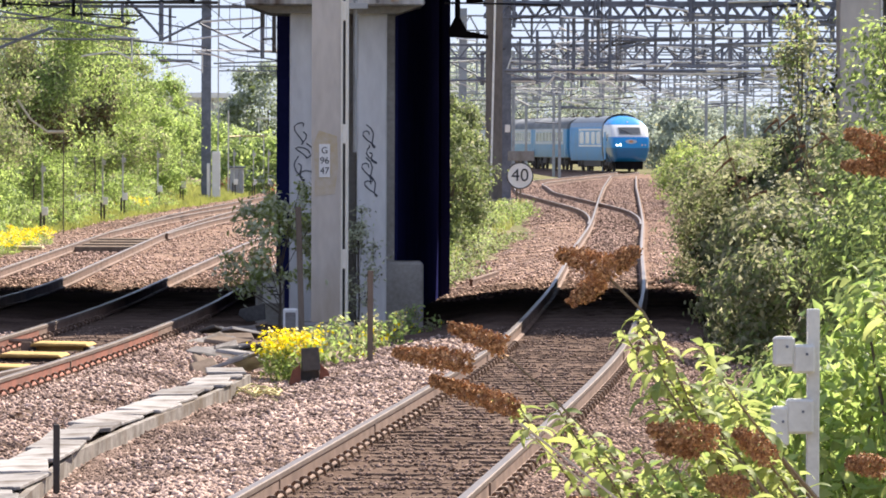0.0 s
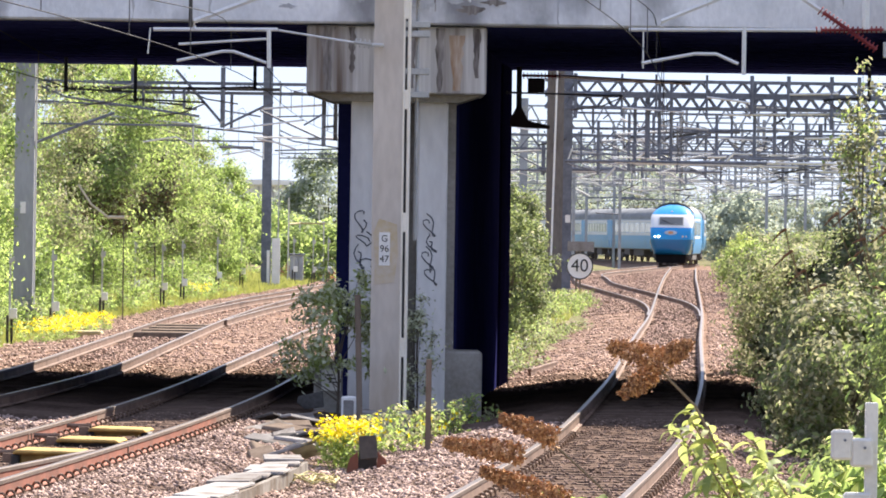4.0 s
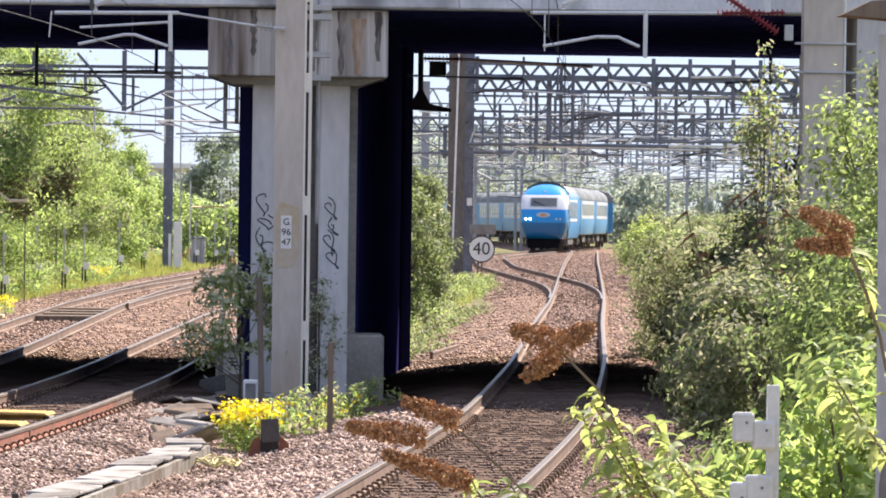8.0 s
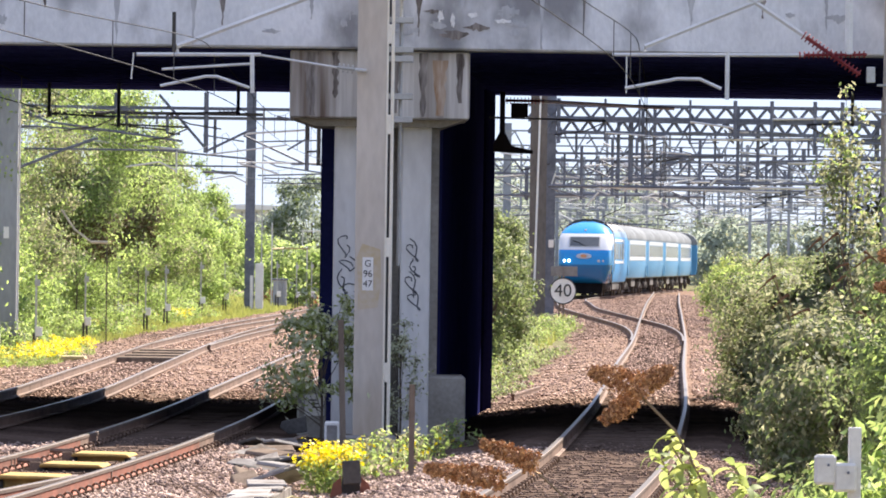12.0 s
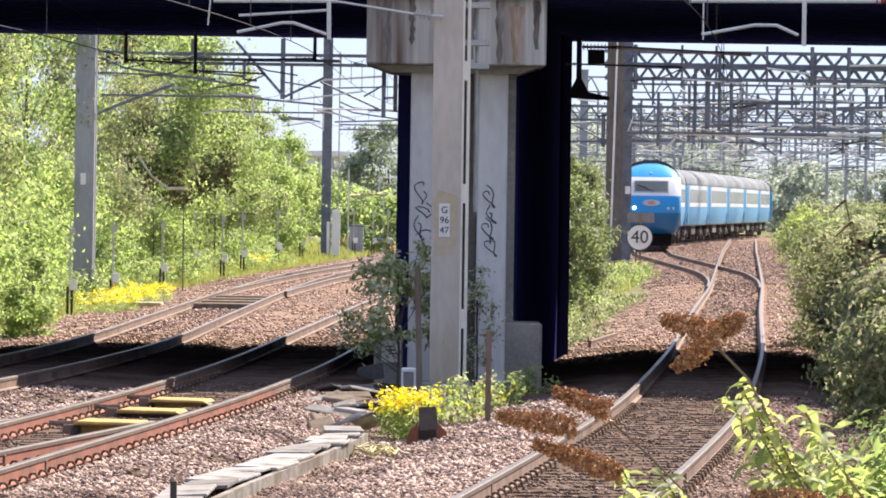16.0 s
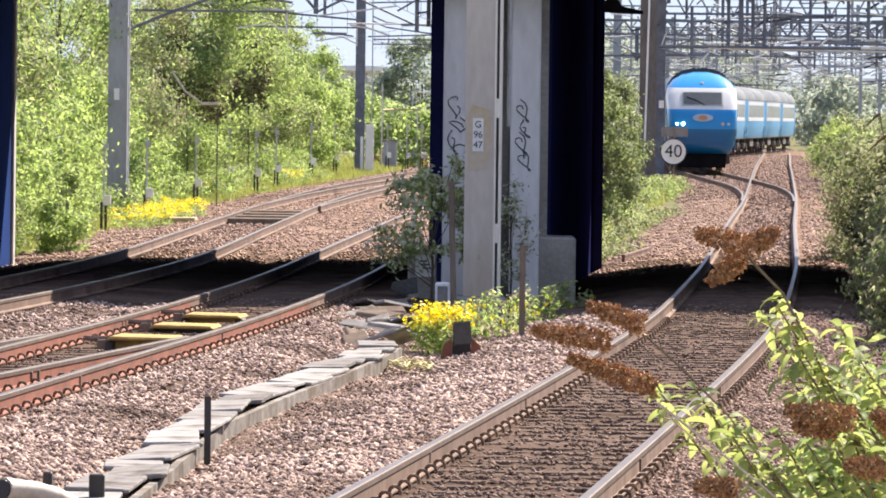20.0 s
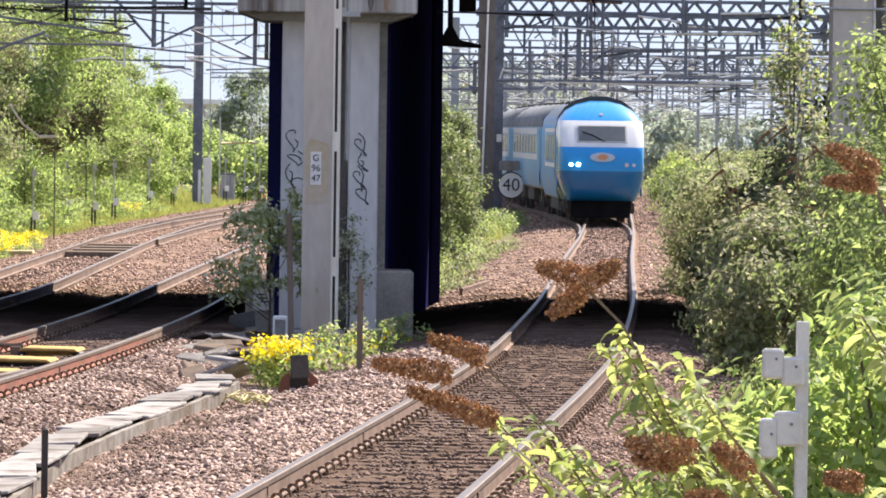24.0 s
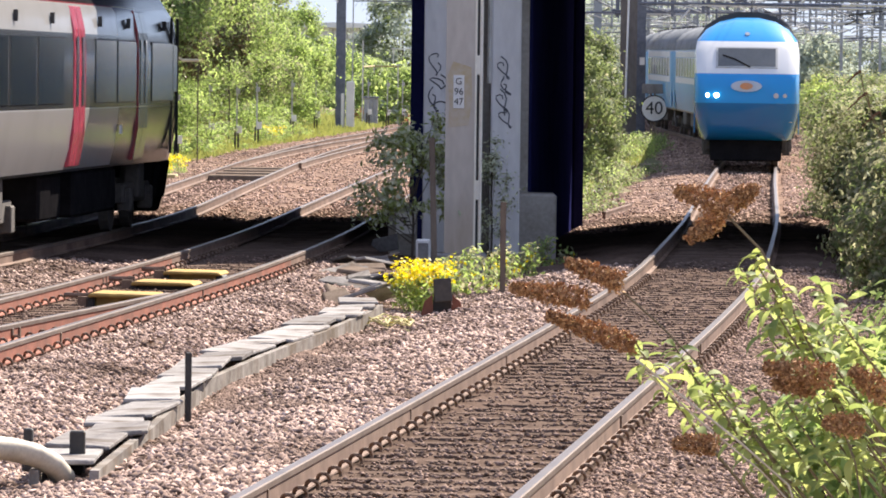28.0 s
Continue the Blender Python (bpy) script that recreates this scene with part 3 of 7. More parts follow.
rail(outer, "far", -1, 168, 246, M_RUST, shift=lambda d: 1.505 * np.clip((d - 166) / 78, 0, 1) ** 1.4)
rail(outer, "far", 1, 166, 246, M_RUST, shift=lambda d: 1.505 * np.clip((d - 166) / 78, 0, 1) ** 1.4 + 0.08)
for k in range(4):
    mb = Mesh()
    mb.box(float(cx("far", 148 + k * 4)), 148 + k * 4, -0.12, 1.34, 1.6, 0.16)
    part("timber_bearer", mb, M_TIMBER, outer, "dark timber bearer", bevel=0.02)

# ---- bridge ----
FRONT, BACK, SOFFIT, PIER = 91.5, 116.5, 5.24, 92.3
bridge = thing("road_bridge", "grey concrete road bridge with a dark underside over the tracks", "bridge")
mb = Mesh()
mb.box(1, FRONT + 0.35, SOFFIT + 0.41, 90, 0.7, 0.82)
part("front_beam", mb, M_FASCIA, bridge, "weathered grey concrete edge beam", bevel=0.03)
mb = Mesh()
mb.box(1, FRONT + 0.5, SOFFIT + 1.5, 90, 0.6, 1.34)
part("parapet", mb, M_STREAKED, bridge, "dark stained concrete parapet", bevel=0.03)
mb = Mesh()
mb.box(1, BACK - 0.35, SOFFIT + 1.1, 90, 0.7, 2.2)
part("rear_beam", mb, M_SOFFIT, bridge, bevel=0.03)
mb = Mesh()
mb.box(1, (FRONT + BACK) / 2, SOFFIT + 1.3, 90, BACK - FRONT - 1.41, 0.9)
part("deck", mb, M_SOFFIT, bridge, "bridge deck coloured navy-black for its shade")
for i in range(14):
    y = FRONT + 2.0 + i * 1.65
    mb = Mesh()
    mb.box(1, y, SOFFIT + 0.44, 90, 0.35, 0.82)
    part("deck_girder", mb, M_SOFFIT, bridge, "girder coloured navy-black for its shade")
# pier: crosshead, two columns with a groove, plinth and the dark wall behind them
mb = Mesh()
mb.prism([(-0.66, 4.27), (1.88, 4.27), (1.88, SOFFIT - 0.02), (-0.66, SOFFIT - 0.02)], 91.7, 94.4)
part("crosshead", mb, M_STREAKED, bridge, "concrete crosshead with rust and soot streaks", bevel=0.02)
rs_ = random.Random(17)
for x, w, z0, z1, m in ((-0.36, 0.20, 4.3, 5.2, M_STREAK), (-0.02, 0.10, 4.55, 5.2, M_STREAK), (0.82, 0.14, 4.35, 5.2, M_STREAK), (1.22, 0.12, 4.3, 5.2, M_STREAK), (1.46, 0.20, 4.32, 5.1, M_RUST_STREAK), (1.74, 0.10, 4.5, 5.2, M_STREAK)):
    mb = Mesh()
    n = 9
    left = [(x - w / 2 * (0.55 + 0.45 * k / n) + rs_.uniform(-0.02, 0.02), z0 + (z1 - z0) * k / n) for k in range(n + 1)]
    right = [(x + w / 2 * (0.45 + 0.55 * k / n) + rs_.uniform(-0.02, 0.02), z0 + (z1 - z0) * k / n) for k in range(n + 1)]
    mb.prism(left + right[::-1], 91.696, 91.72)
    part("stain_streak", mb, m, bridge, "dark run-down stain")
for k in range(18):
    x = -6.4 + k * 0.83 + rs_.uniform(-0.25, 0.25)
    top, n = 6.05, 9
    w, l = rs_.uniform(0.05, 0.16), rs_.choice((0.3, 0.4, 0.5, 0.62, 0.78))
    left = [(x - w / 2 * (0.15 + 0.85 * (j / n) ** 2) + rs_.uniform(-0.012, 0.012), top - l + l * j / n) for j in range(n + 1)]
    right = [(x + w / 2 * (0.15 + 0.85 * (j / n) ** 2) + rs_.uniform(-0.012, 0.012), top - l + l * j / n) for j in range(n + 1)]
    mb = Mesh()
    mb.prism(left + right[::-1], 91.495, 91.52)
    part("stain_streak", mb, M_STREAK if k % 3 == 0 else M_FADED_STREAK, bridge, "dark run-down stain")
for x, z, w, h in ((2.32, 5.66, 0.3, 0.07), (1.45, 5.72, 0.1, 0.2), (1.62, 5.66, 0.07, 0.24), (1.9, 5.74, 0.16, 0.1)):
    mb = Mesh()
    n = 19
    mb.prism([(x + w / 2 * math.cos(2 * math.pi * j / n) * rs_.uniform(0.5, 1.1), z + h / 2 * math.sin(2 * math.pi * j / n) * rs_.uniform(0.5, 1.1)) for j in range(n)], 91.491, 91.52)
    part("lime_bloom", mb, M_LIME, bridge, "white lime bloom on the concrete")
for k in range(18):  # sooty blotches and damp edges, thickest round the mast
    x = rs_.gauss(1.3, 0.7) if k < 13 else rs_.uniform(-6.5, 8.5)
    z, w, h, n = 5.80 - rs_.uniform(0, 0.45) ** 1.3, rs_.uniform(0.10, 0.45), rs_.uniform(0.05, 0.2), 21
    mb = Mesh()
    mb.prism([(x + w / 2 * math.cos(2 * math.pi * j / n) * rs_.uniform(0.35, 1.15), min(6.055, z + h / 2 * math.sin(2 * math.pi * j / n) * rs_.uniform(0.35, 1.15))) for j in range(n)], 91.493 - 0.0001 * k, 91.52)
    part("soot_blotch", mb, M_STREAK if k % 3 == 0 and k < 13 else M_FADED_STREAK, bridge, "dark damp blotch on the concrete")
# dark tone carries the shade of a downward-facing chamfer
mb = Mesh()
mb.prism([(-0.6, 4.266), (-0.3, 4.16), (1.5, 4.16), (1.82, 4.266)], 92.05, 94.2)
part("haunch", mb, M_PLINTH, bridge, "haunch under the crosshead, its shade put into the colour")
mb = Mesh()
mb.box(0.26, PIER + 0.6, 2.0, 0.56, 1.2, 4.48)
part("column", mb, M_CONCRETE, bridge, "pale concrete column with sprayed scribbles", bevel=0.02)
mb = Mesh()
mb.box(1.15, PIER + 0.6, 2.0, 0.42, 1.2, 4.48)
part("column", mb, M_CONCRETE, bridge, "pale concrete column with sprayed scribbles", bevel=0.02)
# web set darker than the columns to paint the shade between them
mb = Mesh()
mb.box(0.74, PIER + 0.95, 2.0, 0.40, 0.5, 4.48)
part("column_web", mb, M_PLINTH, bridge, bevel=0.02)
mb = Mesh()
mb.box(1.42, PIER + 1.1, 2.0, 0.12, 1.2, 4.48)
part("column_rib", mb, M_PLINTH, bridge, "dark recessed concrete rib")
mb = Mesh()
mb.box(1.54, PIER + 0.9, 0.105, 0.70, 1.5, 1.05)
part("plinth", mb, M_PLINTH, bridge, "dirty concrete plinth block", bevel=0.03)


def slanted_wall(x0, x1, y0, y1, s, z0, z1):
    m = Mesh()
    ring = lambda z: [(x0, y0, z), (x1, y0, z), (x1 + s * (y1 - y0), y1, z), (x0 + s * (y1 - y0), y1, z)]
    return m.loft([ring(z0), ring(z1)])


part("pier_wall", slanted_wall(-0.21, 1.56, 94.9, 116.0, 0.057, -0.6, SOFFIT + 0.05), M_DARK_BRICK, bridge, "dark pier wall with deep shade in its colour")
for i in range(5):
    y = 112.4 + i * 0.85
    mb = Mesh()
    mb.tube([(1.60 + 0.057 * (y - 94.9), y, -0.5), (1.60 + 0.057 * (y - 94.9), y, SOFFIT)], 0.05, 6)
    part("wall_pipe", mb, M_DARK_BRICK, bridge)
part("abutment", slanted_wall(-14, -7.78, 91.6, 113.5, 0.010, -0.8, SOFFIT + 0.05), M_ABUTMENT, bridge, "abutment wall with its navy shade in the colour")
for i in range(2):
    y = 97 + i * 6.4
    mb = Mesh()
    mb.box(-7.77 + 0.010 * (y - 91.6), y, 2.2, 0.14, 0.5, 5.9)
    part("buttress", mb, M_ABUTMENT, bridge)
# added pale strip that draws the sunlit corner of the abutment
mb = Mesh()
mb.box(-7.56, 113.75, 2.2, 0.10, 0.5, 5.9)
part("quoin_strip", mb, M_CONCRETE, bridge, "pale strip added as the sunlit edge of the abutment", bevel=0.02)
part("abutment", slanted_wall(8.5, 16, 91.6, 115.5, 0.05, -0.8, SOFFIT + 0.05), M_CONCRETE, bridge, "grey concrete abutment")

# ---- overhead line ----
def h_mast(name, x, y, z0, z1, w, label, group="line masts", dep=None, mats=None, yaw=0.0):
    """A rolled steel mast: two flanges and a web on a concrete foot."""
    dep = dep or w
    t = thing(name, label, "mast", pose(x, y, 0, 0, 0, yaw), group)
    mb = Mesh()
    a, b, g = w / 2, dep / 2, 0.024
    ring = [(-a, -b), (a, -b), (a, b), (a - g, b), (a - g, -b + g), (-a + g, -b + g), (-a + g, b), (-a, b)]
    mb.loft([[(x, y, z) for x, y in ring] for z in (z0, z1)])
    part("shaft", mb, mats or M_MAST, t)
    mb = Mesh()
    mb.box(0, 0, z0 - 0.05, w * 2, dep * 2, 0.3)
    part("foot", mb, M_TROUGH, t, bevel=0.03)
    return t


def insulator(parent, a, b, r=0.055, mats=None):
    a, b = Vector(a), Vector(b)
    mb = Mesh()
    n = max(4, int((b - a).length / 0.06))
    mb.tube([a, b], r * 0.45, 6)
    u = (b - a) / n
    for i in range(n):
        p = a + u * (i + 0.3)
        mb.tube([p, p + u * 0.25], r, 8)
    return part("insulator", mb, mats or M_INSUL, parent)


def pipe(name, parent, pts, r, mats=None, n=6):
    mb = Mesh()
    mb.tube(pts, r, n)
    return part(name, mb, mats or M_TUBE, parent)


# the tall mast before the pier
mast = h_mast("line_mast", 0.485, 90.0, -0.25, 6.9, 0.40, "tall grey steel mast with white conduit and number plate", dep=0.36)
pipe("conduit", mast, [(0.205, -0.14, -0.2), (0.205, -0.14, 6.9)], 0.030, M_CREAM)
pipe("conduit", mast, [(0.29, -0.13, -0.2), (0.29, -0.13, 6.9)], 0.026, M_CREAM)
pipe("conduit", mast, [(0.40, 0.05, 2.2), (0.40, 0.05, 6.9)], 0.03, M_GALV)
for z in (0.72, 2.45, 4.15, 5.4):
    mb = Mesh()
    mb.box(0.245, -0.09, z, 0.12, 0.12, 0.27)
    part("joint_box", mb, M_CREAM, mast, "pale conduit joint box", bevel=0.01)
for z in (4.22, 4.54, 5.06, 5.19, 5.6, 5.95):
    mb = Mesh()
    mb.box(0.40, -0.02, z, 0.34, 0.22, 0.085)
    part("bracket", mb, M_GALV, mast, bevel=0.008)
mb = Mesh()
mb.box(-0.02, -0.192, 2.08, 0.15, 0.012, 0.46)
plate = part("number_plate", mb, M_WHITE, mast, "white number plate")
mb = Mesh()
mb.prism([(-0.16, 1.58), (0.12, 1.62), (0.17, 2.0), (0.15, 2.42), (-0.1, 2.5), (-0.18, 2.3), (-0.15, 1.9)], -0.186, -0.181)
part("rust_patch", mb, mat("ochre_rust", (0.52, 0.40, 0.22), (0.58, 0.50, 0.40), scale=3, fine=14), mast, "ochre rust patch")
mb = Mesh()
mb.box(0.247, -0.1, 3.4, 0.03, 0.02, 7.0)
part("slot", mb, M_BLACK, mast, "dark slot between the conduits")


def lettering(text, size, mats, parent, m, name="lettering"):
    cu = bpy.data.curves.new(name, "FONT")
    cu.body, cu.size, cu.align_x, cu.align_y, cu.extrude = text, size, "CENTER", "CENTER", 0.002
    tmp = bpy.data.objects.new("tmp", cu)
    me = bpy.data.meshes.new_from_object(tmp)
    bpy.data.objects.remove(tmp)
    me.materials.clear()
    me.materials.append(mats)
    ob = linked(name, me, parent)
    ob.matrix_basis = m
    return ob


for i, w in enumerate(("G", "96", "47")):
    lettering(w, 0.13, M_BLACK, mast, pose(-0.02, -0.202, 2.22 - 0.14 * i, 90, 0, 0))


def cantilever(x, y, reach, z, label, root):
    """A single cantilever: top tie, bracket tube, registration arm, insulators. root: x of its mast; reach: x of the wire."""
    t = thing("cantilever_arm", label, "cantilever", group="cantilever arms")
    s = 1 if reach > root else -1
    insulator(t, (root + s * 0.15, y, z + 1.25), (root + s * 0.75, y, z + 0.98), mats=M_GANTRY)
    pipe("bracket_tube", t, [(root + s * 0.75, y, z + 0.98), (reach, y, z + 0.52), ], 0.035, M_GANTRY)
    insulator(t, (root + s * 0.15, y, z + 0.28), (root + s * 0.7, y, z + 0.28), mats=M_GANTRY)
    pipe("registration_tube", t, [(root + s * 0.7, y, z + 0.28), (reach - s * 0.1, y, z + 0.28)], 0.03, M_GANTRY)
    pipe("drop_tube", t, [(reach - s * 0.15, y, z + 0.3), (reach - s * 0.15, y, z - 0.3)], 0.028)
    pipe("steady_arm", t, [(reach - s * 0.17, y, z - 0.22), (reach - s * 0.6, y, z - 0.02), (reach - s * 1.45, y, z - 0.16)], 0.024)
    return t


# cantilevers before the bridge, one over the near track and one over the middle track
arm = thing("cantilever_arm", "galvanised cantilever arm with dark red insulators over the near track", "cantilever", group="cantilever arms")
Y0 = 89.5
pipe("registration_tube", arm, [(3.79, Y0, 5.15), (6.45, Y0, 5.18)], 0.028)
insulator(arm, (6.35, Y0, 5.18), (7.3, Y0, 5.2), 0.05)
pipe("strut", arm, [(4.24, Y0, 5.2), (4.24, Y0, 5.27), (5.94, Y0, 5.98), (6.6, Y0, 6.25)], 0.036)
pipe("bracket_tube", arm, [(6.46, Y0, 5.43), (5.63, Y0, 5.98), (4.9, Y0, 6.45)], 0.036)
insulator(arm, (7.21, Y0, 4.92), (6.40, Y0, 5.47), 0.065)
pipe("drop_tube", arm, [(5.38, Y0, 5.2), (5.38, Y0, 4.55)], 0.034)
pipe("steady_arm", arm, [(5.3, Y0, 4.70), (5.0, Y0, 4.83), (4.7, Y0, 4.83), (3.97, Y0, 4.69)], 0.026)
mb = Mesh()
mb.box(7.36, Y0, 4.92, 0.12, 0.1, 0.22)
part("bracket", mb, M_GALV, arm, bevel=0.01)
pipe("hanger", arm, [(3.99, Y0, 5.16), (3.99, Y0, 4.62)], 0.012)
pipe("hanger", arm, [(7.05, Y0, 5.2), (7.05, Y0, 6.3)], 0.06)
arm = thing("cantilever_arm", "galvanised cantilever arm reaching over the middle track", "cantilever", group="cantilever arms")
pipe("mast_bracket", arm, [(0.22, Y0, 4.89), (0.34, 89.7, 4.89), (0.42, 89.9, 4.89)], 0.03)
pipe("registration_tube", arm, [(-2.76, Y0, 5.06), (-1.05, Y0, 5.08)], 0.030)
pipe("tie_rod", arm, [(-1.1, Y0, 5.08), (0.02, Y0, 4.915)], 0.017)
pipe("strut", arm, [(-2.2, Y0, 5.08), (-2.2, Y0, 5.18), (-0.4, Y0, 5.88), (0.3, Y0, 6.15)], 0.04)
pipe("drop_tube", arm, [(-1.17, Y0, 5.08), (-1.16, Y0, 4.55)], 0.034)
pipe("steady_arm", arm, [(-1.2, Y0, 4.62), (-1.65, Y0, 4.77), (-1.8, Y0, 4.77), (-2.43, Y0, 4.63)], 0.024)
pipe("steady_arm", arm, [(-1.2, Y0, 4.95), (-2.41, Y0, 4.86)], 0.02)
pipe("hanger", arm, [(-2.25, Y0, 5.1), (-2.25, Y0, 5.65)], 0.03, M_DARKSTEEL)
pipe("hanger", arm, [(-2.8, Y0, 5.08), (-2.83, Y0, 4.72)], 0.012)
insulator(arm, (0.0, Y0, 4.92), (0.25, Y0, 4.89), 0.06, M_GALV)

rmast = h_mast("line_mast", 7.92, 90.6, -0.25, 7.2, 0.55, "broad grey steel mast among bushes beside the near track", dep=0.45)
pipe("conduit", rmast, [(0.30, -0.2, 0.0), (0.30, -0.2, 7.0)], 0.02, M_WHITE)
for z in (4.4, 4.8):
    pipe("bracket", rmast, [(-0.4, -0.24, z), (0.45, -0.24, z)], 0.02, M_GALV)

for y, root, lines in ((168.0, -8.2, ("far",)), (206.0, -9.0, ("far",)), (270.0, -3.2, ("far", "middle"))):
    for ln in lines:
        cantilever(0, y + (0.3 if ln == "middle" else 0), float(cx(ln, y)), (4.7 if ln == "far" else 4.9) + float(rise(y)), "grey cantilever arm holding the wires over the outer tracks", root)

# masts further along
m1 = h_mast("line_mast", -8.45, 168, 0.1, 9.0, 0.5, "grey steel mast on the grassy bank with a slanting brace", dep=0.45, mats=M_MAST_GREY)
pipe("brace", m1, [(0.2, 0, 4.45), (1.4, 0, 4.95), (2.3, 0, 5.28)], 0.045, M_GANTRY)
for z in (5.55, 6.1, 6.7):
    insulator(m1, (0.25, 0, z), (0.75, 0, z), 0.06, M_GANTRY)
    pipe("arm", m1, [(0.75, 0, z), (2.6 + 0.5 * (z - 4.8), 0, z - 0.1)], 0.026, M_GANTRY)
mb = Mesh()
mb.box(-0.02, -0.24, 2.8, 0.14, 0.02, 0.3)
part("number_plate", mb, M_WHITE, m1)
# white pipe added to draw the flange's sunlit right edge
pipe("conduit", m1, [(0.29, -0.1, 0.3), (0.29, -0.1, 8.6)], 0.028, M_WHITE)
m2 = h_mast("line_mast", -3.52, 270, 0.0, 9.5, 0.40, "dark steel mast with white equipment box at its foot", dep=0.5, mats=M_GANTRY)
mb = Mesh()
mb.box(0.42, -0.35, 1.0, 0.34, 0.3, 1.9)
part("equipment_box", mb, M_WHITE, m2, "white equipment box", bevel=0.02)
mb = Mesh()
mb.box(0.1, -0.45, 0.75, 0.12, 0.12, 1.4)
part("equipment_box", mb, M_WHITE, m2, bevel=0.01)
pipe("conduit", m2, [(0.5, -0.2, 0.5), (0.5, -0.2, 8.5)], 0.03, M_GALV)
for z in (5.6, 7.0):
    pipe("arm", m2, [(-0.3, 0, z), (-2.0, 0, z + 0.25)], 0.035, M_GANTRY)
    pipe("arm", m2, [(0.3, 0, z), (3.0, 0, z + 0.1)], 0.035, M_GANTRY)
m3 = h_mast("line_mast", 7.68, 246, 0.1, 9.6, 0.62, "dark brown steel portal leg beside the speed sign", dep=0.5, mats=M_LEG)
pipe("conduit", m3, [(-0.12, -0.3, 0.6), (0.05, -0.3, 9.0)], 0.045, M_WHITE)
m4 = h_mast("line_mast", 8.31, 252, 0.1, 9.6, 0.44, "grey steel portal leg beside the speed sign", dep=0.5, mats=M_GANTRY)
mb = Mesh()
mb.box(0.08, -0.27, 2.9, 0.2, 0.02, 0.3)
part("number_plate", mb, M_WHITE, m4)


def truss(parent, x0, x1, y, z, deep, pitch, r, lattice=True, steel=M_GANTRY):
    """A lattice boom of two chords and a zigzag."""
    for dy in (-0.35, 0.35):
        for dz in (0, deep):
            mb = Mesh()
            mb.box((x0 + x1) / 2, y + dy, z + dz, x1 - x0, r * 1.6, r * 1.9)
            part("chord", mb, steel, parent)
        if not lattice:
            continue
        mb = Mesh()
        n = int((x1 - x0) / pitch)
        for i in range(n):
            a, b = x0 + i * pitch, x0 + (i + 1) * pitch
            mb.tube([(a, y + dy, z), ((a + b) / 2, y + dy, z + deep)], r * 0.75, 4)
            mb.tube([((a + b) / 2, y + dy, z + deep), (b, y + dy, z)], r * 0.75, 4)
        part("lattice", mb, steel, parent)


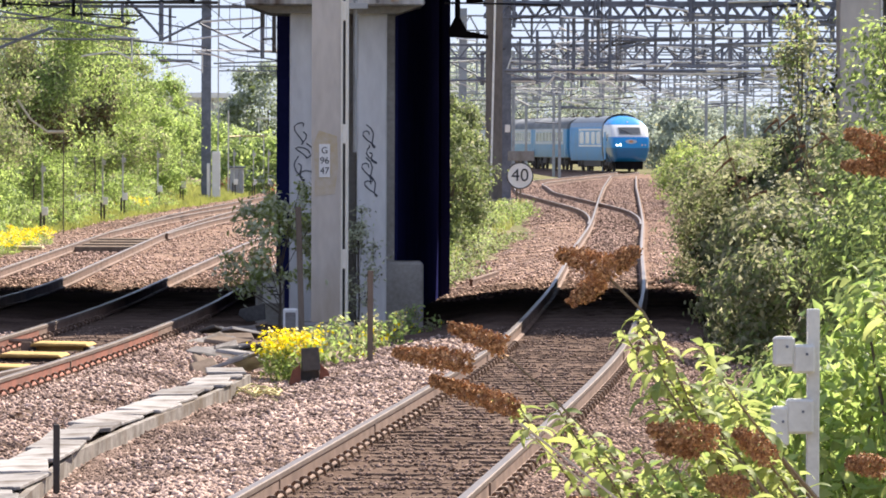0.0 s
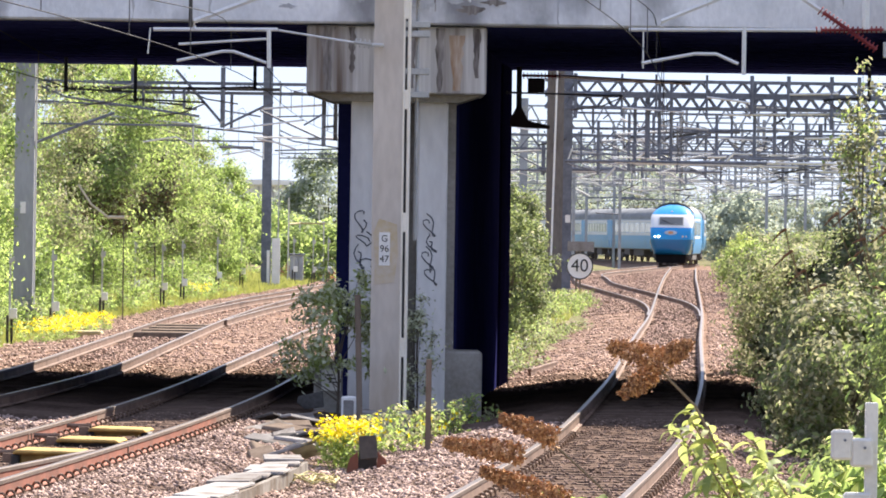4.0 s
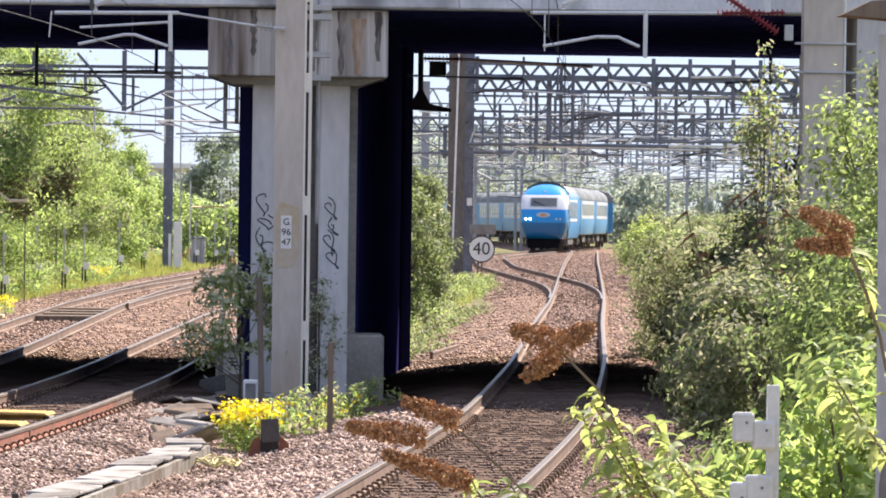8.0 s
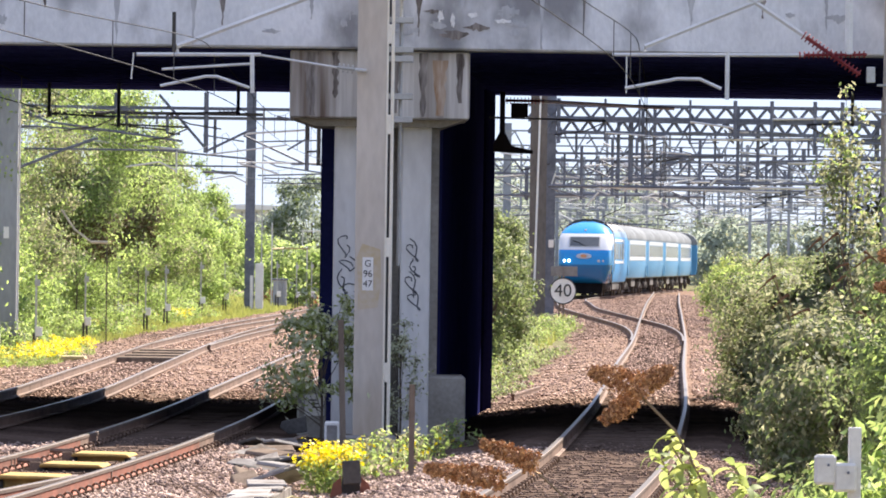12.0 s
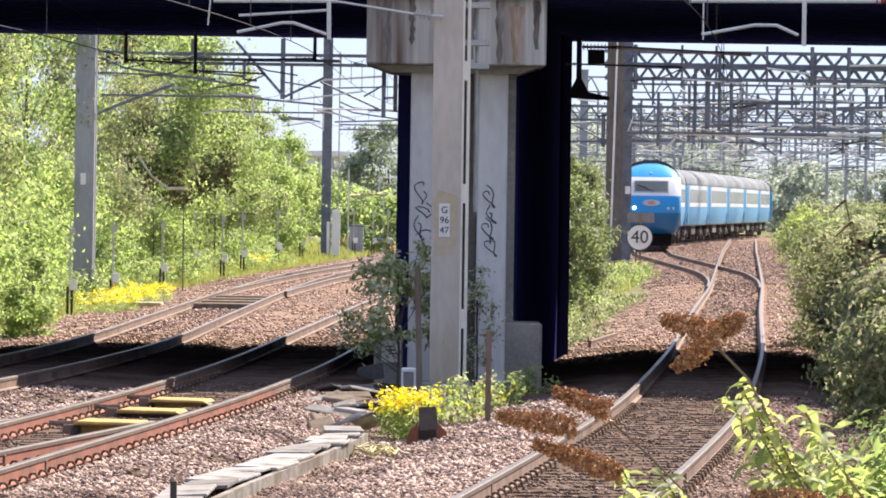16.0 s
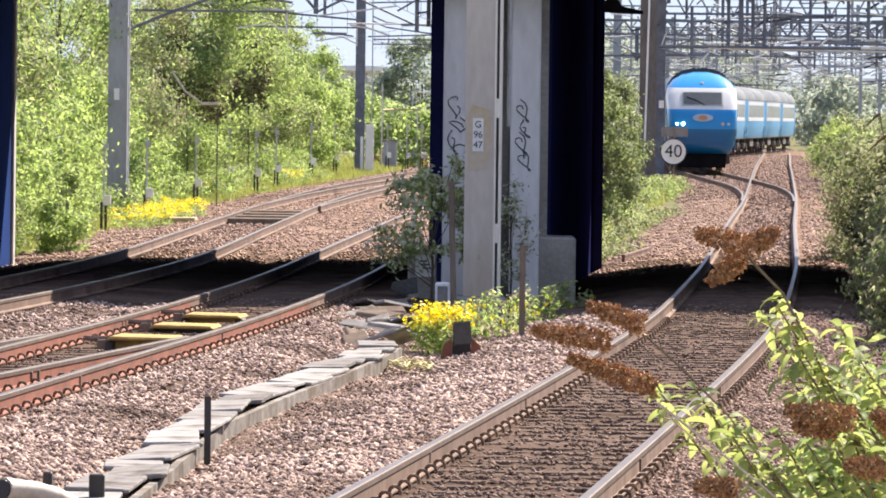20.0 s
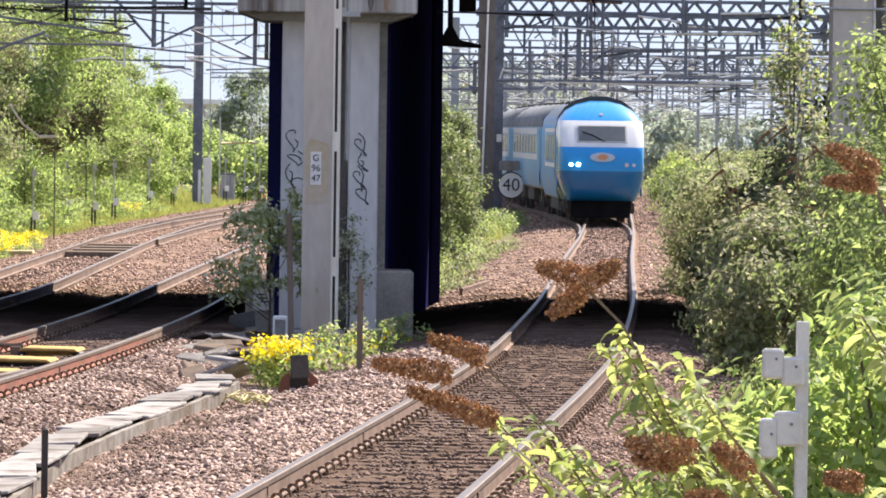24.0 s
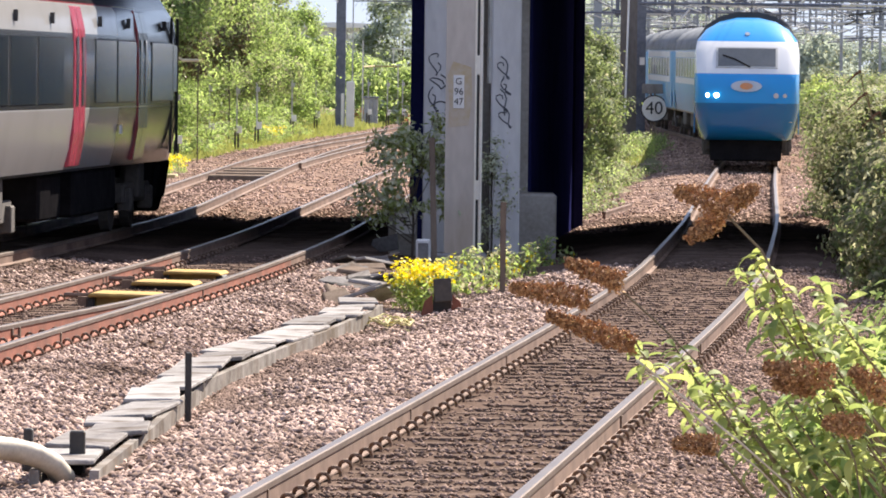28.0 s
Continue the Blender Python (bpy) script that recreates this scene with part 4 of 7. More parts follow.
def portal(y, x0, x1, z, deep, tracks, label, drops=True, seed=0):
    t = thing("lattice_portal", label, "gantry", group="lattice portals")
    rng = random.Random(seed)
    steel = M_GANTRY if y < 330 else M_HAZE_STEEL
    if seed == 0:  # two shallow close-laced booms one above the other
        truss(t, x0, x1, y, z, 0.46, 0.66, 0.06, steel=steel)
        truss(t, x0, x1, y, z + 0.56, 0.48, 0.80, 0.06, steel=steel)
        for k in range(16):  # short tubes and hangers clamped along the booms
            xa = x0 + 0.8 + k * (x1 - x0 - 1.6) / 15 + rng.uniform(-0.5, 0.5)
            za = z + rng.uniform(-0.5, 0.9)
            pipe("cross_tube", t, [(xa, y - 0.45, za), (xa + rng.uniform(0.8, 2.6), y - 0.45, za + rng.uniform(-0.25, 0.25))], rng.choice((0.03, 0.045)), M_TUBE if k % 2 else steel, 5)
            pipe("hanger", t, [(xa, y - 0.42, z + 1.3), (xa, y - 0.42, z - rng.uniform(0.1, 0.9))], rng.choice((0.05, 0.08)), steel, 5)
    else:
        truss(t, x0, x1, y, z, deep if seed < 20 else 0.3, deep * (1.1 + 0.25 * (seed % 3)), 0.045, seed % 3 != 1 and seed < 20, steel)
    for x in (x0 + 0.3, x1 - 0.3):
        mb = Mesh()
        mb.box(x, y, (z + deep) / 2 + 0.2, 0.42, 0.42, z + deep + 0.4)
        part("leg", mb, steel, t)
    for x in tracks:
        if not x0 < x < x1:
            continue
        s = rng.choice((-1, 1))
        r = x - s * rng.uniform(1.6, 2.4)
        zl = rng.uniform(4.6, 5.0) + float(rise(y))
        pipe("drop_post", t, [(r, y, z + deep), (r, y, zl)], 0.07, steel, 5)
        pipe("arm", t, [(r, y, zl + 1.3), (x + s * 0.2, y, zl + 1.15)], 0.035, M_TUBE, 5)
        pipe("arm", t, [(r, y, zl + 0.2), (x + s * 0.2, y, zl + 1.1)], 0.035, steel, 5)
        pipe("arm", t, [(r - s * 0.8, y, zl + 0.25), (x + s * 0.4, y, zl + 0.25)], 0.03, M_TUBE, 5)
        pipe("steady_arm", t, [(x + s * 0.3, y, zl + 0.2), (x - s * 0.3, y, zl + 0.1), (x - s * 0.9, y, zl - 0.1)], 0.03, M_TUBE, 5)
        insulator(t, (r + s * 0.1, y, zl + 0.22), (r + s * 0.5, y, zl + 0.22), 0.07, steel)
        for k in range(7 if seed < 20 else 2):
            xa, za = x + rng.uniform(-2.2, 2.2), zl + rng.uniform(-0.3, 2.6)
            pipe("stay", t, [(xa, y + 0.2, za), (xa + rng.uniform(-1.4, 1.4), y + 0.2, za + rng.uniform(-0.6, 0.7))], rng.choice((0.022, 0.03, 0.045)), (M_TUBE, steel, M_BLACK)[k % 3], 4)
        pipe("feeder_post", t, [(x + s * 1.1, y, z), (x + s * 1.1, y, z - rng.uniform(0.7, 1.6))], 0.05, steel, 5)
    for k in range(9 if seed < 20 else 0):
        xa = rng.uniform(x0, x1 - 3)
        za = rng.uniform(4.8, z - 0.1) + float(rise(y)) * 0.4
        pipe("cross_tube", t, [(xa, y - 0.3, za), (min(x1, xa + rng.uniform(3, 9)), y - 0.3, za + rng.uniform(-0.12, 0.12))], rng.choice((0.03, 0.045, 0.06)), (steel, M_TUBE, steel)[k % 3], 4)
        xa = rng.uniform(x0, x1)
        pipe("drop_post", t, [(xa, y, z + deep * 0.5), (xa, y, rng.uniform(4.4, z - 0.6))], rng.choice((0.045, 0.07, 0.1)), steel, 5)
    return t


FARX = (7.5, 11.5, 15, 19, 23, 27, 31)
for i, (y, x0, x1, z, deep) in enumerate([(250, 7.4, 34, 7.02, 1.04), (284, 8.5, 36, 6.74, 0.68), (315, 6.0, 40, 6.2, 0.66), (352, 9.0, 44, 7.8, 1.2), (398, 6, 46, 7.7, 1.3), (446, 8, 50, 7.6, 1.3), (505, 6, 56, 7.6, 1.4), (580, 4, 62, 7.8, 1.5), (670, 2, 70, 7.8, 1.6)]):
    shift = (y - 250) * 0.012
    portal(y, x0, x1, z + float(rise(y)) * 0.6, deep, [x * (0.9 + (y - 250) * 0.0009) + shift for x in FARX], "grey lattice steel portal carrying overhead line fittings", seed=i)
for i, (y, x0, x1) in enumerate([(205, -14, 4.0)]):
    portal(y, x0, x1, 6.6 + i * 0.25, 0.45, [float(cx("far", min(y, 330))), float(cx("middle", min(y, 330)))], "thin steel headspan portal over two tracks", seed=20 + i)
# dark registration steelwork hung on the headspan portal over the two tracks
rf = thing("registration_frame", "dark steel registration arms hanging from the headspan portal", "cantilever")
YR = 204.56
mb = Mesh()
mb.box(-6.1, YR, 6.72, 7.6, 0.12, 0.10)
part("beam", mb, M_DARKSTEEL, rf, "near-black steel beam", bevel=0.01)
for x, za, zb, r in ((-6.93, 7.35, 6.72, 0.07), (-4.09, 7.4, 5.5, 0.085), (-5.31, 6.72, 6.08, 0.055), (-6.6, 6.72, 6.1, 0.055), (-5.64, 6.72, 6.37, 0.04), (-0.9, 7.2, 5.95, 0.08), (-0.54, 7.0, 5.15, 0.075)):
    pipe("drop_post", rf, [(x, YR, za), (x, YR, zb)], r, M_DARKSTEEL if x > -4 else M_GANTRY)
for pts, r, m in (([(-9.99, 6.25), (-7.73, 5.98)], 0.045, M_TUBE), ([(-7.98, 5.85), (-4.76, 5.57)], 0.04, M_TUBE), ([(-5.57, 7.3), (-4.05, 5.58)], 0.05, M_GANTRY), ([(-8.96, 6.45), (-6.55, 6.78)], 0.035, M_DARKSTEEL), ([(-4.05, 5.56), (-2.51, 6.33)], 0.045, M_GANTRY), ([(-4.05, 5.44), (-1.54, 5.78)], 0.03, M_TUBE), ([(-1.87, 6.66), (-0.5, 6.46)], 0.04, M_GANTRY), ([(-1.53, 5.62), (-0.89, 6.0)], 0.035, M_GANTRY), ([(-7.1, 6.34), (-5.31, 6.2)], 0.035, M_DARKSTEEL)):
    pipe("registration_arm", rf, [(x, YR, z) for x, z in pts], r, m)
for xa, xb, z in ((-9.4, -8.9, 6.18), (-6.6, -6.2, 6.12), (-5.3, -4.9, 6.1), (-0.54, -0.9, 5.6)):
    insulator(rf, (xa, YR, z), (xb, YR, z - 0.03), 0.07, M_DARKSTEEL)
# lone far masts
lone = random.Random(4)
for i in range(18):
    y = lone.uniform(270, 640)
    x = y * lone.uniform(0.028, 0.088)
    if abs(x - cx("branch", min(y, 636))) < 2.6:
        x += 6
    h = lone.uniform(6, 9.5)
    t = thing("line_mast", "distant grey steel overhead line mast", "mast", group="far masts")
    mb = Mesh()
    z0 = float(ground_height(np.array(x), np.array(y)))
    mb.box(x, y, (h + z0) / 2, 0.18, 0.18, h - z0)
    part("shaft", mb, M_HAZE_STEEL if y > 330 else M_GANTRY, t)
    for k in range(3):
        z = h - 0.6 - k * 1.0
        s = lone.choice((-1, 1))
        pipe("arm", t, [(x, y, z), (x + s * lone.uniform(1.5, 3.2), y, z + lone.uniform(-0.4, 0.4))], 0.05, M_GANTRY, 5)


def wires(name, line, lo, hi, zc, label, stag=0.2, d_off=0.0):
    """Contact wire, catenary and droppers over a track."""
    t = thing(name, label, "wire", group="overhead wires")
    d = np.arange(lo, hi, 2.0)
    span = 50.0
    ph = ((d - 89.5 + d_off) % span) / span
    x = cx(line, np.clip(d, *RANGE[line])) + stag * np.cos(2 * np.pi * (d - 89.5) / 100)
    z = zc + rise(d)
    under = np.clip(1 - np.abs(d - 104) / 60, 0, 1)
    zm = z + 0.35 + (0.9 - 0.75 * under) * (2 * ph - 1) ** 2
    mb = Mesh()
    mb.tube(list(zip(x, d, z)), 0.007, 4)
    part("contact_wire", mb, M_WIRE, t)
    mb = Mesh()
    mb.tube(list(zip(x, d, zm)), 0.007, 4)
    part("catenary_wire", mb, M_WIRE, t)
    for k in range(2, len(d), 4):
        mb = Mesh()
        mb.tube([(x[k], d[k], z[k]), (x[k], d[k], zm[k])], 0.007, 3)
        part("dropper", mb, M_WIRE, t)


wires("overhead_wire", "near", 24, 390, 4.67, "contact wire and catenary over the near track", 0.1)
wires("overhead_wire", "middle", 24, 326, 4.58, "contact wire and catenary over the middle track", 0.25)
wires("overhead_wire", "far", 24, 326, 4.6, "contact wire and catenary over the outer track", 0.2)
wires("overhead_wire", "branch", 190, 600, 4.7, "contact wire and catenary over the branch", 0.2)

# bracket and insulator under the far edge of the bridge
ub = thing("underbridge_support", "black bracket with red insulators under the bridge", "cantilever")
pipe("post", ub, [(2.95, 115.4, 5.3), (2.95, 115.4, 4.3)], 0.055, M_DARKSTEEL)
mb = Mesh()
mb.prism([(2.55, 4.22), (3.5, 4.18), (3.5, 4.24), (3.12, 4.32), (3.0, 4.55), (2.9, 4.55), (2.78, 4.32), (2.55, 4.3)], 115.3, 115.5)
part("bracket", mb, M_DARKSTEEL, ub)
insulator(ub, (3.0, 115.3, 5.12), (3.7, 115.3, 5.12), 0.06)
pipe("arm", ub, [(3.6, 115.3, 5.12), (6.0, 115.3, 5.02)], 0.035)
mb = Mesh()
mb.box(3.25, 115.3, 4.95, 0.3, 0.12, 0.25)
part("clamp", mb, M_DARKSTEEL, ub)


# steelwork hanging in the shade under the bridge's rear edge
for x, zl, xa in ((-5.0, 4.67, -3.85), (-3.79, 4.5, -2.58), (-1.71, 4.74, -2.9), (2.05, 4.72, 4.7), (9.0, 4.70, 8.2)):
    hb = thing("drop_bracket", "dark steel bracket hanging under the bridge deck", "bracket", group="drop brackets")
    mb = Mesh()
    mb.box(x, 113.2, (zl + SOFFIT + 0.2) / 2, 0.06, 0.06, SOFFIT + 0.2 - zl)
    part("post", mb, M_GANTRY, hb, bevel=0.01)
    pipe("arm", hb, [(x, 113.2, zl + 0.06), (xa, 113.2, zl + 0.02)], 0.018, M_GANTRY)
    pipe("steady_arm", hb, [(xa, 113.2, zl), (xa + 0.35 * (1 if x > xa else -1), 113.2, zl - 0.16), (xa + 0.9 * (1 if x > xa else -1), 113.2, zl - 0.24)], 0.014, M_TUBE)
    insulator(hb, (x, 113.2, zl + 0.06), (x + (xa - x) * 0.3, 113.2, zl + 0.05), 0.036, M_GANTRY)

# ---- plants ----
def shrub(name, x, y, z0, wx, wy, h, n, leaf, mats, seed, label, category="bush", mix=None, trunk=True, clumps=70, group="", low=0.0, lean=0.0, shell=0.75, up=0.15, puff=0.5, stout=1.0):
    """A tapered trunk with limbs and a crown of many small leaves gathered in clumps, with gaps and an uneven outline."""
    rng = np.random.default_rng(seed)
    t = thing(name, label, category, pose(x, y, z0), group)
    ang = rng.uniform(0, 2 * np.pi, clumps)
    hh = rng.uniform(low, 1, clumps) ** 0.85
    wide = np.sqrt(np.clip(1 - (np.abs(hh - 0.42) / 0.62) ** 2.4, 0.03, 1))
    rad = rng.uniform(shell, 1.08, clumps) * wide * np.where(rng.random(clumps) < 0.2, 0.5, 1)
    c = np.stack([np.cos(ang) * rad * wx / 2 + lean * hh, np.sin(ang) * rad * wy / 2, hh * h * rng.uniform(0.88, 1.08, clumps)], 1)
    size = rng.uniform(0.6, 1.35, clumps) * 0.5 * (wx * wy * h / clumps) ** (1 / 3)
    k = rng.choice(clumps, n, p=size ** 2 / (size ** 2).sum())
    off = rng.normal(size=(n, 3)) * puff
    p = c[k] + off * size[k][:, None] * np.array([1, 1, 0.85])
    p[:, 2] = np.maximum(p[:, 2], 0.03)
    linked("crown", leaves("crown", p, leaf, leaf * 0.5, rng, mats, mix=mix, up=up, out=off / (np.linalg.norm(off, axis=1)[:, None] + 1e-9) * 0.8 + (c[k] - c.mean(0)) / np.array([wx, wy, h]) * 0.9), t)
    if trunk:
        mb = Mesh()
        mb.tube([(0, 0, -0.3), (0.05 * h * 0.2, 0, h * 0.25), (lean * 0.5, 0.02 * h, h * 0.55), (lean, 0, h * 0.85)], (0.018 * h + 0.01) * stout, 7, r2=0.01)
        part("trunk", mb, M_BARK, t)
        mb = Mesh()
        for i in range(0, clumps, 3):
            q = Vector(c[i])
            mb.tube([(lean * hh[i] * 0.4, 0, q.z * 0.45), (q.x * 0.5, q.y * 0.5, q.z * 0.75), q], (0.005 * h + 0.004) * stout, 4, r2=0.004)
        part("branching", mb, M_BARK, t)
    return t


def gz_at(x, y):
    return float(ground_height(np.array(float(x)), np.array(float(y))))


BANK = [(-9.4, 119, 8.5, 4.2, 15000), (-11.5, 132, 9.5, 6, 15000), (-13.0, 150, 11, 7, 16000), (-12.2, 170, 11, 7.5, 17000), (-11.2, 188, 11, 7, 16000), (-10.0, 206, 10.2, 8.0, 16000), (-8.9, 226, 8.6, 7.4, 16000), (-7.9, 244, 7.0, 5.6, 13000), (-6.5, 254, 5.9, 4.6, 9000), (-5.5, 262, 4.6, 3.2, 6000)]
for i, (x, y, h, w, n) in enumerate(BANK):
    mix = ([0.7, 0.2, 0.1], [0.35, 0.3, 0.35], [0.8, 0.15, 0.05], [0.5, 0.4, 0.1], [0.15, 0.25, 0.6], [0.6, 0.3, 0.1])[i % 6]
    if i < 2:
        mix = [0.3, 0.4, 0.3]
    shrub("bank_tree", x, y, gz_at(x, y), w, w, h, int(n * 2.6), 0.137 if i else 0.10, [M_LEAF_LIT, M_LEAF_DULL if i < 2 else M_LEAF_MID, M_LEAF_GREY], 30 + i, "leafy sunlit tree on the railway bank", "tree", mix, clumps=85, group="bank trees", low=0.02, puff=0.37, stout=0.22)
rb = random.Random(9)
for i in range(26):
    y = 121 + i * 6.4
    x = float(cx("far", min(y, 190))) + 0.006 * max(0, y - 190) - 4.3 - rb.uniform(0, 1.5) - (y - 124) * 0.004
    h = rb.choice((0.9, 1.4, 2.0, 2.8, 3.6)) * rb.uniform(0.85, 1.15)
    if y < 168:
        x = min(x, -0.0535 * y - 1.9)
    else:
        x -= 1.2
    shrub("bank_shrub", x, y, gz_at(x, y), rb.uniform(2.6, 3.8), rb.uniform(3, 5), h, 4300, 0.14, [M_LEAF_LIT, M_LEAF_MID], 60 + i, "bright green shrub behind the fence posts", "bush", [0.75, 0.25], clumps=70, group="bank shrubs", stout=0.4)
for i in range(20):
    y = 136 + i * 6.3
    x = float(cx("far", min(y, 190))) + 0.006 * max(0, y - 190) - 6.6 - rb.uniform(0, 1.2) - (y - 124) * 0.004 + 0.018 * max(0, y - 200)
    shrub("bank_shrub", x, y, gz_at(x, y), rb.uniform(3.0, 4.4), 4.0, rb.uniform(2.4, 4.0), 5400, 0.15, [M_LEAF_LIT, M_LEAF_MID], 500 + i, "bright green shrub behind the fence posts", "bush", [0.8, 0.2], clumps=60, group="bank shrubs", stout=0.4, puff=0.44)
for i in range(34):
    y = 119 + i * 3.9 + rb.uniform(-1.5, 1.5)
    x = float(cx("far", y)) - 4.3 - rb.uniform(0, 1.1) ** 2
    shrub("bank_weed", x, y, gz_at(x, y), rb.uniform(0.7, 1.5), 1.6, rb.uniform(0.3, 0.85), 620, 0.11, [M_LEAF_LIT, M_LEAF_MID, M_LEAF_GREY], 320 + i, "rough green weeds at the ballast edge", "weed", [0.6, 0.25, 0.15], trunk=False, clumps=16, group="weeds on the bank")
for i in range(16):
    y = 120 + i * 6.5 + rb.uniform(-2, 2)
    x = float(cx("near", y)) - 3.2 - rb.uniform(0, 1.6)
    shrub("track_weed", x, y, gz_at(x, y), rb.uniform(0.8, 1.4), 2.0, rb.uniform(0.3, 0.7), 700, 0.10, [M_LEAF_MID, M_LEAF_LIT, M_LEAF_GREY], 360 + i, "green weeds between the tracks behind the bridge", "weed", [0.45, 0.35, 0.2], trunk=False, clumps=16, group="weeds between the tracks")
for i in range(16):
    y = 122 + i * 4.2 + rb.uniform(-1, 1)
    x = float(cx("near", y)) - 2.75 - rb.uniform(0, 0.5)
    shrub("track_weed", x, y, gz_at(x, y), rb.uniform(0.7, 1.1), 2.4, rb.uniform(0.14, 0.3), 420, 0.09, [M_LEAF_MID, M_LEAF_GREY, M_LEAF_BROWN], 540 + i, "low green weeds creeping over the ballast edge", "weed", [0.5, 0.3, 0.2], trunk=False, clumps=16, group="weeds between the tracks")
shrub("bank_weed", -7.2, 121.6, gz_at(-7.2, 121.6), 0.9, 0.8, 1.0, 900, 0.10, [M_LEAF_LIT, M_LEAF_MID], 319, "rough green weeds at the ballast edge", "weed", [0.6, 0.4], trunk=False, clumps=16, group="weeds on the bank")
shrub("bank_weed", -7.42, 121.9, gz_at(-7.42, 121.9), 0.75, 0.7, 1.75, 1100, 0.10, [M_LEAF_LIT, M_LEAF_MID], 318, "tall green weeds half hiding a round sign", "weed", [0.7, 0.3], trunk=False, clumps=20, group="weeds on the bank")
shrub("bank_weed", -7.12, 122.6, gz_at(-7.12, 122.6), 0.6, 0.5, 1.6, 620, 0.10, [M_LEAF_LIT, M_LEAF_MID], 316, "tall green weeds half hiding a round sign", "weed", [0.5, 0.5], trunk=False, clumps=16, group="weeds on the bank", low=0.35)
shrub("bank_weed", -6.95, 121.4, gz_at(-6.95, 121.4), 0.7, 0.7, 0.95, 800, 0.10, [M_LEAF_LIT, M_LEAF_MID], 317, "rough green weeds at the ballast edge", "weed", [0.7, 0.3], trunk=False, clumps=16, group="weeds on the bank")
# far trees past the junction
for i in range(34):
    y = rb.uniform(400, 700)
    q = rb.uniform(-0.03, 0.095)
    if y < 660 and abs(q * y - cx("branch", min(y, 636))) < 7:
        y = rb.uniform(665, 760)
    if y < 660 and 0.026 < q < 0.052:  # the trees stand behind the branch
        y = 665 + 95 * (i * 0.37 % 1)
    x = y * q
    h = rb.uniform(0.7, 1.05) * (y / 500) * float(np.interp(q, [-0.03, 0.0, 0.008, 0.014, 0.045, 0.055, 0.095], [3.2, 3.2, 6.0, 9.0, 8.6, 5.4, 4.6]))
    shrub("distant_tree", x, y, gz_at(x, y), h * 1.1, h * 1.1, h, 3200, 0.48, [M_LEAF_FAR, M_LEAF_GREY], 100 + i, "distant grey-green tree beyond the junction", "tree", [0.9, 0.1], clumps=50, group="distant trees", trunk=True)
for i in range(9):
    y = 300 + i * 30
    x = -2.4 - i * 1.2 + rb.uniform(-1.5, 1.5)
    shrub("distant_tree", x, y, gz_at(x, y), 5, 5, (1.7 + 0.0042 * y) * rb.uniform(0.8, 1.0), 4500, 0.29, [M_LEAF_MID, M_LEAF_LIT], 140 + i, "low green tree beside the outer track", "tree", [0.5, 0.5], clumps=50, group="distant trees")
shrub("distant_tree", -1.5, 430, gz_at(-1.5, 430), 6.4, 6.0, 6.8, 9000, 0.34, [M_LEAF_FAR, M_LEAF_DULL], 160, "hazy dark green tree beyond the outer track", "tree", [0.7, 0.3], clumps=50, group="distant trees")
shrub("ivy_tree", -8.1, 204, gz_at(-8.1, 204), 2.5, 2.2, 4.7, 7000, 0.15, [M_LEAF_BROWN, M_LEAF_GREY, M_LEAF_MID], 190, "brownish withered tree among the green ones", "tree", [0.7, 0.15, 0.15], clumps=40, low=0.5, stout=0.3)
shrub("ivy_tree", -6.75, 223, gz_at(-6.75, 223), 1.7, 1.4, 4.7, 3600, 0.16, [M_LEAF_BROWN, M_LEAF_GREY, M_LEAF_MID], 189, "brownish withered tree among the green ones", "tree", [0.55, 0.25, 0.2], clumps=30, low=0.55, stout=0.3)
shrub("scrub_bush", 15.6, 258, gz_at(15.6, 258), 1.9, 2.4, 2.3, 4000, 0.15, [M_LEAF_BUD, M_LEAF_LIT], 191, "bright yellow-green bush beyond the junction", "bush", [0.6, 0.4], clumps=30, group="scrub")
shrub("sapling", 6.85, 87, -0.3, 0.7, 0.7, 4.75, 1100, 0.10, [M_LEAF_GREY, M_LEAF_LIT], 192, "thin pale sapling standing before the bridge", "tree", [0.7, 0.3], clumps=22, low=0.6, stout=0.25)
# willow bush between the tracks behind the pier
shrub("willow_bush", 3.55, 146, gz_at(3.55, 146), 1.4, 3.0, 3.0, 9000, 0.12, [M_LEAF_DULL, M_LEAF_GREY], 201, "grey-green bush beside the near track behind the bridge", "bush", [0.85, 0.15], clumps=80)
shrub("willow_bush", 4.75, 178, gz_at(4.75, 178), 1.4, 3.0, 2.7, 8500, 0.13, [M_LEAF_DULL, M_LEAF_GREY], 202, "green bush beside the near track behind the bridge", "bush", [0.85, 0.15], clumps=70)
shrub("willow_bush", 5.5, 216, gz_at(5.5, 216), 1.4, 3.0, 3.9, 8000, 0.15, [M_LEAF_DULL, M_LEAF_GREY], 203, "taller green bush between the tracks", "bush", [0.85, 0.15], clumps=70)
